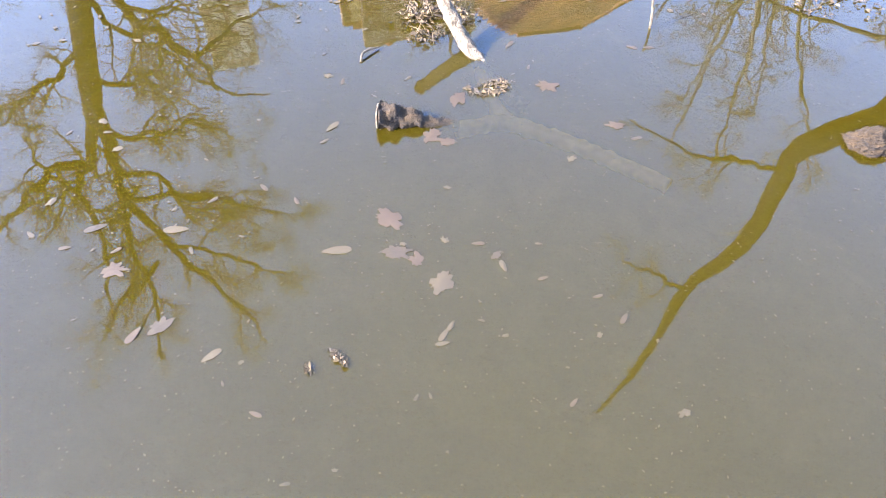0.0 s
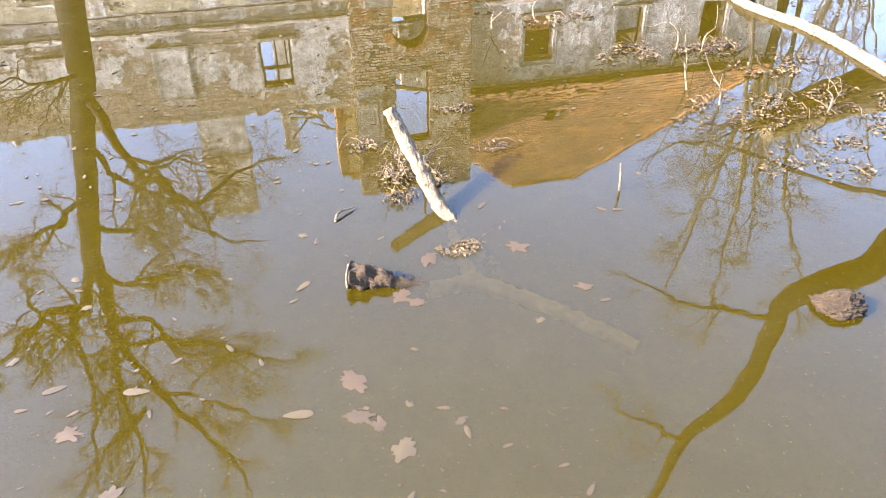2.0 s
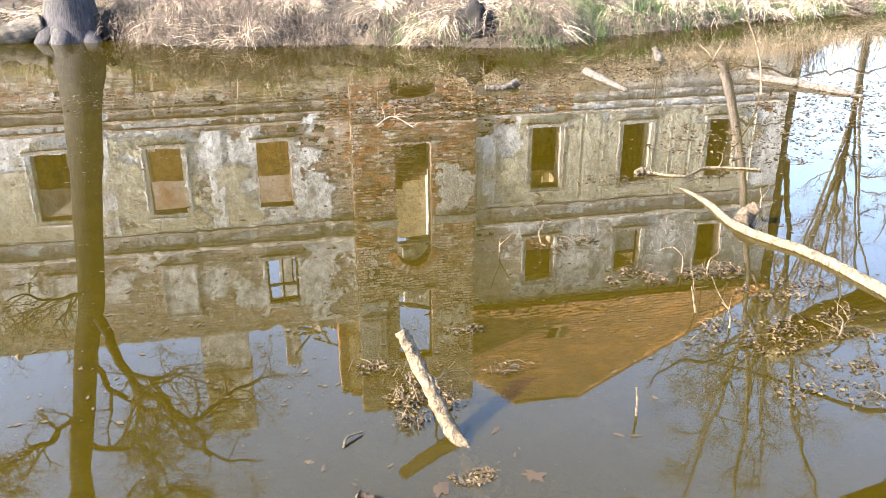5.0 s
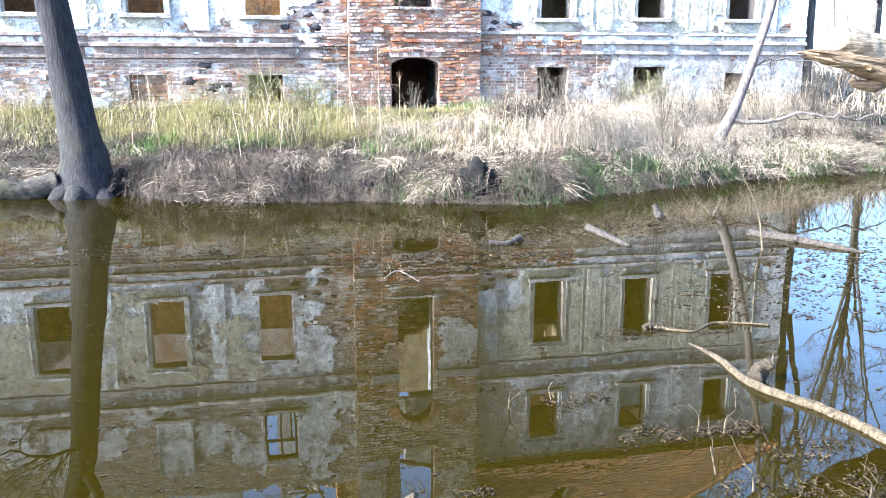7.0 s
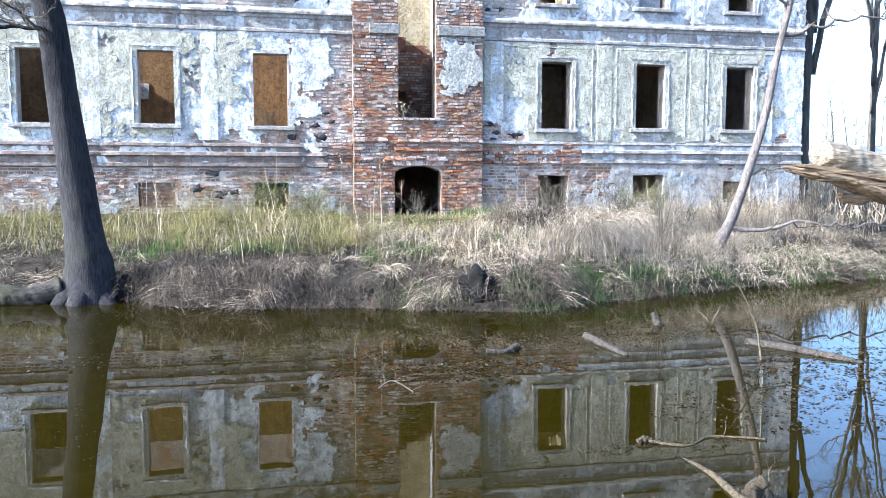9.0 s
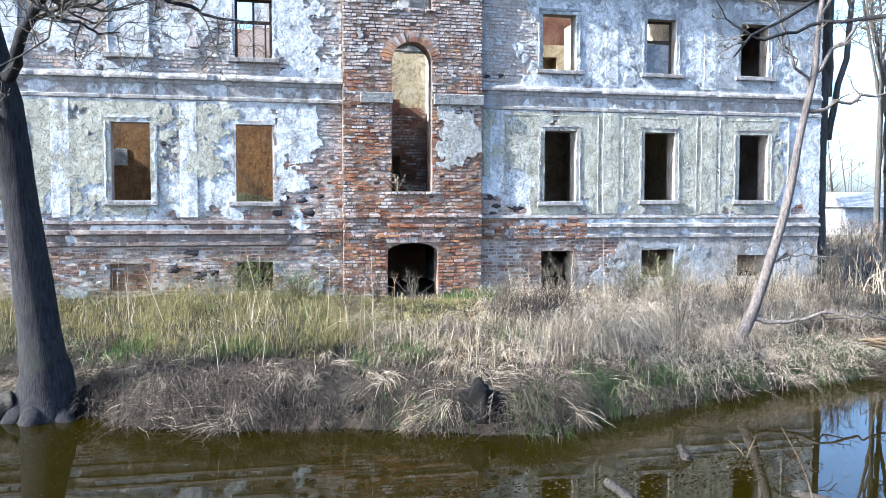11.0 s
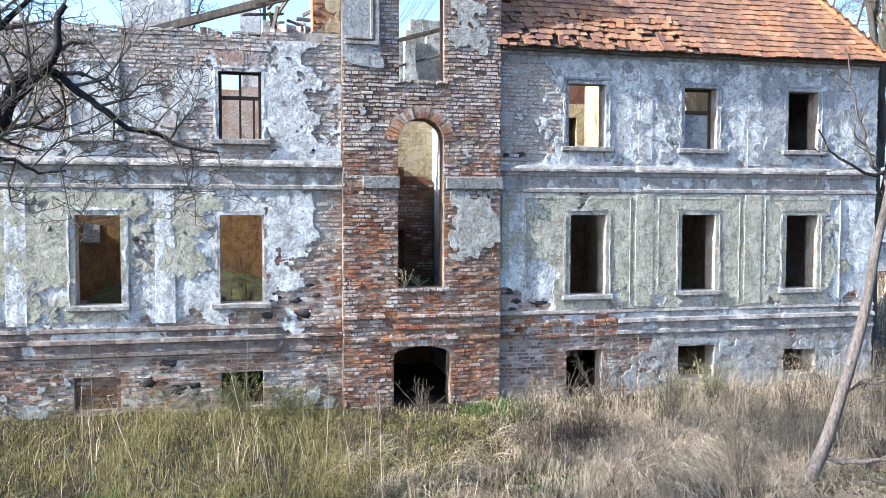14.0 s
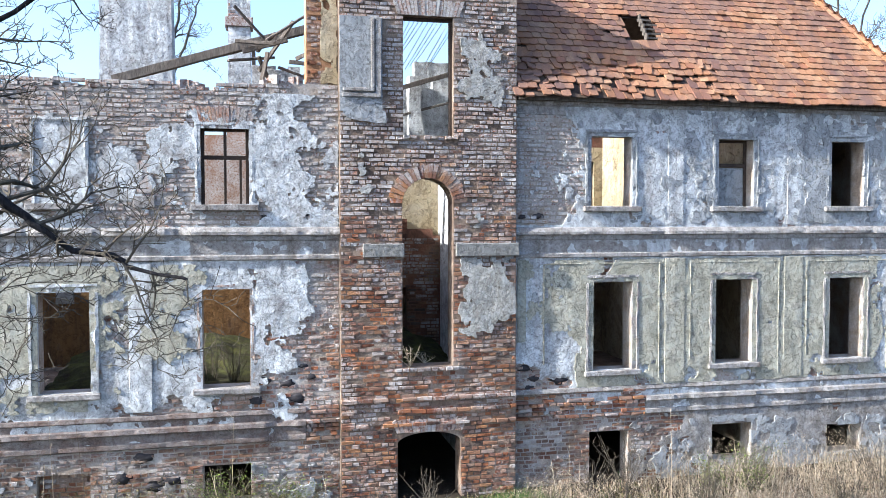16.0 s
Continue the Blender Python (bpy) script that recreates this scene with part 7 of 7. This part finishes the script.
for k, (x, y, h) in enumerate(((2.28, 1.95, 0.16), (2.42, 1.9, 0.10), (2.12, 1.45, 0.15), (2.20, 1.25, 0.14), (1.62, 2.6, 0.12), (1.30, 2.5, 0.10), (3.4, 2.9, 0.10), (1.22, 6.3, 0.12), (0.55, 0.80, 0.20), (2.7, 1.05, 0.12))):
    pond_log("standing_twig", "little bleached twig sticking out of the water", [(x, y, -0.04), (x + hr.uniform(-0.03, 0.03), y + 0.01, h * 0.6), (x + hr.uniform(-0.06, 0.06), y + 0.03, h)], 0.007, 0.003, M_DEADWOOD, 5, 0.3, "twig", "twigs standing in the pond", 2, 50 + k)


M_WETSTRAW = blade_material("wet_straw", [(0.0, (0.00702, 0.00468, 0.00215)), (0.5, (0.0187, 0.0125, 0.00536)), (1.0, (0.038, 0.027, 0.0122))])
M_DEADLEAF = mottled("dead_leaf", [(0.3, (0.0067, 0.004, 0.00099)), (0.55, (0.0112, 0.0069, 0.00164)), (0.75, (0.0168, 0.0109, 0.00289))], 14, 80, 0.5, 0.003, 0.7)
M_LITTER = blade_material("floating_litter", [(0.0, (0.00692, 0.00448, 0.00175)), (0.4, (0.0182, 0.0119, 0.0045)), (0.8, (0.0432, 0.0287, 0.0118)), (1.0, (0.00951, 0.00597, 0.0025))])
M_PINKLEAF = mottled("russet_leaf", [(0.3, (0.0103, 0.00569, 0.0016)), (0.6, (0.0139, 0.00797, 0.00235)), (0.8, (0.0174, 0.0105, 0.00339))], 12, 80, 0.5, 0.003, 0.7)
M_PALELEAF = mottled("pale_leaf", [(0.3, (0.0103, 0.00695, 0.00185)), (0.6, (0.0161, 0.0111, 0.00308)), (0.8, (0.0228, 0.0169, 0.00534))], 12, 80, 0.5, 0.003, 0.7)


def leaf(x, y, s, kind, seed, z=0.006, mat=None):
    r = random.Random(seed)
    n = 30
    V, F = [(0.0, 0.0, 0.001)], []
    lobes = 5 if kind == "lobed" else 0
    for k in range(n):
        a = 2 * math.pi * k / n
        if lobes:
            q = s * (0.62 + 0.22 * abs(math.cos(a * lobes / 2 + seed)) + 0.9 * fbm(math.cos(a) * 2.6 + seed, math.sin(a) * 2.6, seed * 0.7, 3))
            px, py = q * math.cos(a) * 1.15, q * math.sin(a) * 0.75
        else:
            px, py = s * math.cos(a), s * 0.34 * math.sin(a) * (1 + 0.3 * math.cos(a)) + r.uniform(-0.02, 0.02) * s
        V.append((px, py, 0.0006 * math.sin(a * 2 + seed)))
    m = len(V)
    V += [(vx, vy, vz - 0.0015) for vx, vy, vz in V]
    for k in range(n):
        a, b = 1 + k, 1 + (k + 1) % n
        F += [(0, a, b), (m, m + b, m + a), (a, m + a, m + b, b)]
    ob = place("leaf", from_lists("leaf", V, F), mat or M_DEADLEAF)
    z = 0.0025
    ob.location, ob.rotation_euler = (x, y, z), (0, 0, r.uniform(0, 6.28))
    tagged(ob, "wet dead leaf floating on the pond" if mat is not M_PINKLEAF else "russet wet leaf lying in the surface", "leaf", "dead leaves on the pond")


for k, (x, y, s, kind, z, mat) in enumerate((
        (0.06, -0.30, 0.062, "lobed", -0.03, M_PINKLEAF), (0.18, -0.62, 0.055, "lobed", 0.006, M_PALELEAF), (0.06, -0.46, 0.05, "lobed", -0.02, M_DEADLEAF), (0.12, -0.51, 0.035, "lobed", -0.03, M_PINKLEAF),
        (-0.65, -0.19, 0.045, "long", 0.006, M_PALELEAF), (-0.13, -0.41, 0.05, "long", 0.006, M_PALELEAF), (0.14, -0.83, 0.026, "long", 0.006, M_PALELEAF), (0.17, -0.80, 0.022, "long", 0.006, M_PALELEAF), (0.13, -0.86, 0.022, "long", 0.006, M_PALELEAF),
        (0.39, -0.60, 0.026, "long", 0.006, M_PALELEAF), (0.38, -0.55, 0.022, "lobed", 0.004, M_DEADLEAF), (0.50, -0.68, 0.018, "long", 0.006, M_PINKLEAF), (-0.06, 0.24, 0.035, "long", 0.006, M_PALELEAF), (-0.1, 0.16, 0.02, "long", 0.006, M_PALELEAF),
        (-0.70, -0.60, 0.045, "lobed", 0.004, M_DEADLEAF), (-0.85, -0.33, 0.05, "lobed", -0.02, M_PINKLEAF), (-0.78, -0.62, 0.035, "long", 0.006, M_PINKLEAF), (-0.55, -0.75, 0.035, "long", 0.006, M_PALELEAF), (-0.92, -0.12, 0.04, "long", 0.006, M_DEADLEAF),
        (0.45, 0.30, 0.05, "lobed", -0.02, M_PINKLEAF), (0.82, 0.30, 0.055, "lobed", -0.02, M_PINKLEAF), (0.30, 0.10, 0.05, "lobed", -0.03, M_PINKLEAF), (0.35, 0.05, 0.04, "lobed", -0.03, M_PINKLEAF), (1.0, 0.0, 0.035, "lobed", -0.03, M_PINKLEAF),
        (1.25, 0.48, 0.025, "long", 0.004, M_PINKLEAF), (1.32, 0.46, 0.025, "long", 0.004, M_PINKLEAF), (0.75, 0.62, 0.03, "long", 0.004, M_DEADLEAF), (0.28, 0.48, 0.02, "long", 0.006, M_PALELEAF))):
    leaf(x, y, s, kind, k, z, mat)
for k in range(110):
    x, y = hr.uniform(-1.8, 1.7), hr.uniform(-1.6, 1.0)
    if x > 0.8 and y < -0.2:
        continue
    leaf(x, y, hr.uniform(0.008, 0.024), "long" if k % 3 else "lobed", 300 + k, 0.003 if k % 3 == 0 else -0.012, (M_PALELEAF, M_DEADLEAF, M_PINKLEAF)[k % 3])


def specks():
    r = random.Random(71)
    V, F = [], []
    for _ in range(11000):
        near = r.random() < 0.3
        x, y = (r.uniform(-2.0, 2.2), r.uniform(-1.7, 1.2)) if near else (r.uniform(-6, 9), r.uniform(1.0, 11.5))
        s = r.uniform(0.0012, 0.0035) * (1 if near else r.uniform(1.5, 4.0))
        if not near and fbm(x * 0.7, y * 0.7, 5, 3) < -0.1:
            continue
        a = r.uniform(0, 3.14)
        u, v = Vector((math.cos(a), math.sin(a), 0)) * s * r.uniform(1, 2.2), Vector((-math.sin(a), math.cos(a), 0)) * s
        c = Vector((x, y, 0.004))
        i = len(V)
        V += [tuple(c - u), tuple(c - v), tuple(c + u), tuple(c + v)]
        F.append((i, i + 1, i + 2, i + 3))
    tagged(place("floating_specks", from_lists("floating_specks", V, F), M_PALELEAF), "tiny pale specks of plant litter on the pond", "litter", kind="stuff")


specks()


def debris(x, y, rx, ry, n, seed, rise=0.02, mat=None, label="raft of dead leaves and twigs afloat"):
    r = random.Random(seed)
    t = thing("floating_debris", label, "debris", "rafts of litter on the pond", at=(x, y, 0))
    V, F, LV, LF = [], [], [], []
    for _ in range(int(n * 1.7)):
        a, q = r.uniform(0, 6.28), math.sqrt(r.random())
        px, py = rx * q * math.cos(a), ry * q * math.sin(a)
        if fbm((x + px) * 7, (y + py) * 7, seed, 3) < 0.0:
            continue
        b = r.uniform(0, 6.28)
        if r.random() < (0.05 if rise > 0.015 else 0.0):
            l = r.uniform(0.03, 0.16)
            d = Vector((math.cos(b), math.sin(b), r.gauss(0, 0.18))) * l
            p0 = Vector((px, py, r.uniform(0.0, rise)))
            tube_into(V, F, [p0 - d / 2, p0 + Vector((0, 0, r.uniform(0, rise))), p0 + d / 2], [0.002, 0.0025, 0.0015], 4)
        else:
            s = r.uniform(0.004, 0.017) * (1.0 if y < 4.4 else 1.7)
            u, v = Vector((math.cos(b), math.sin(b), r.gauss(0, 0.12))) * s, Vector((-math.sin(b), math.cos(b), r.gauss(0, 0.15))) * s * 0.6
            c = Vector((px, py, r.uniform(0.001, rise) * r.random()))
            i = len(LV)
            LV += [tuple(c - u), tuple(c - v + Vector((0, 0, 0.004))), tuple(c + u), tuple(c + v + Vector((0, 0, 0.006)))]
            LF.append((i, i + 1, i + 2, i + 3))
    if V:
        place("twig_litter", from_lists("twig_litter", V, F), M_WETSTRAW, t)["kind"] = "stuff"
    if LV:
        place("leaf_litter", from_lists("leaf_litter", LV, LF), mat or M_LITTER, t)["kind"] = "stuff"


debris(0.52, 0.95, 0.20, 0.14, 300, 1, 0.10)
debris(0.42, 0.72, 0.10, 0.08, 90, 2, 0.05)
debris(0.30, 1.25, 0.10, 0.06, 60, 3)
debris(0.95, 1.15, 0.14, 0.10, 90, 4)
debris(0.85, 1.55, 0.12, 0.08, 70, 5)
debris(0.60, 0.34, 0.12, 0.05, 90, 15, 0.004)
debris(2.05, 1.95, 0.26, 0.12, 260, 6, 0.04)
debris(2.45, 1.90, 0.22, 0.10, 240, 7, 0.06)
debris(2.75, 1.60, 0.30, 0.16, 230, 8, 0.03)
debris(2.25, 1.15, 0.36, 0.22, 300, 9, 0.03)
debris(2.80, 1.10, 0.45, 0.26, 420, 10, 0.03)
debris(2.55, 0.62, 0.50, 0.20, 380, 11, 0.02)
debris(3.25, 0.85, 0.45, 0.30, 380, 12, 0.02)
debris(3.0, 3.75, 0.7, 0.16, 260, 13, 0.02)
debris(1.75, 2.55, 0.25, 0.10, 120, 14, 0.03)
debris(1.9, 6.6, 1.5, 0.5, 900, 16, 0.03)
debris(3.3, 7.9, 1.8, 0.6, 900, 17, 0.03)
debris(5.6, 8.3, 1.4, 0.6, 800, 18, 0.03)
debris(6.6, 6.2, 1.2, 0.8, 900, 19, 0.02)
debris(4.6, 4.6, 1.3, 0.8, 700, 20, 0.02)
debris(5.8, 5.4, 1.0, 0.8, 800, 21, 0.02)
debris(-0.6, 7.6, 2.2, 0.7, 500, 24, 0.02)
debris(-0.22, -0.86, 0.06, 0.055, 150, 22, 0.006)
debris(-1.05, -1.2, 0.07, 0.06, 150, 23, 0.006)


def root_clod(x, y, z, s, seed, label):
    r = random.Random(seed)
    t = thing("root_clod", label, "roots", at=(x, y, z))
    bm = bmesh.new()
    bmesh.ops.create_icosphere(bm, subdivisions=4, radius=s)
    for v in bm.verts:
        q = v.co / s
        v.co *= 1 + 0.9 * fbm(q.x * 1.5 + seed, q.y * 1.5, q.z * 1.5, 4) - 0.5 * abs(fbm(q.x * 4, q.y * 4 + seed, q.z * 4, 3))
        v.co.z *= 1.1
    place("clod", bm, M_HOLLOW_SHADE, t, "", True)
    V, F = [], []
    for _ in range(26):
        d = Vector((r.gauss(0, 1), r.gauss(-0.6, 0.6), r.gauss(0.1, 0.7))).normalized()
        p0 = d * s * 0.7
        tube_into(V, F, [p0, p0 + d * s * 0.6, p0 + d * s * 0.9 + Vector((r.gauss(0, 0.1), -0.05, -0.22)) * s * 3], [0.012, 0.008, 0.003], 4)
    place("rootlets", from_lists("rootlets", V, F), M_STRAW_GREY_SHADED, t)["kind"] = "stuff"


# peat taken down to near-black: the shade of a hollow, put into the colour
M_HOLLOW_SHADE = mottled("hollow_shade_peat", [(0.3, (0.00075, 0.00055, 0.0004)), (0.6, (0.00224, 0.0016, 0.001)), (0.8, (0.00451, 0.00326, 0.002))], 8, 50, 1.0, 0.03)
root_clod(3.24, 10.88, 0.25, 0.34, 1, "torn root clod painted near-black as a shaded hollow in the bank")
root_clod(1.50, 11.38, 0.12, 0.17, 2, "brown root clod at the waterline")
root_clod(-2.55, 12.75, 0.18, 0.22, 3, "root clod painted near-black as a shaded hollow among the tree roots")

# the pale outbuilding far beyond the trees
shed = thing("far_outbuilding", "small pale outbuilding far behind the trees", "outbuilding", at=(38.0, 47.0, 1.2))
part("wall", box_bm(-2.0, 2.0, -1.5, 1.5, 0, 2.0, 0.02), M_LIME, shed)
bm = bmesh.new()
vs = [bm.verts.new(q) for q in ((-2.2, -1.8, 2.01), (2.2, -1.8, 2.01), (2.2, 1.8, 2.01), (-2.2, 1.8, 2.01), (-2.2, 0, 3.0), (2.2, 0, 3.0))]
for q in ((0, 1, 5, 4), (2, 3, 4, 5), (0, 4, 3), (1, 2, 5), (3, 2, 1, 0)):
    bm.faces.new([vs[k] for k in q])
part("roof", bm, M_GREY, shed)
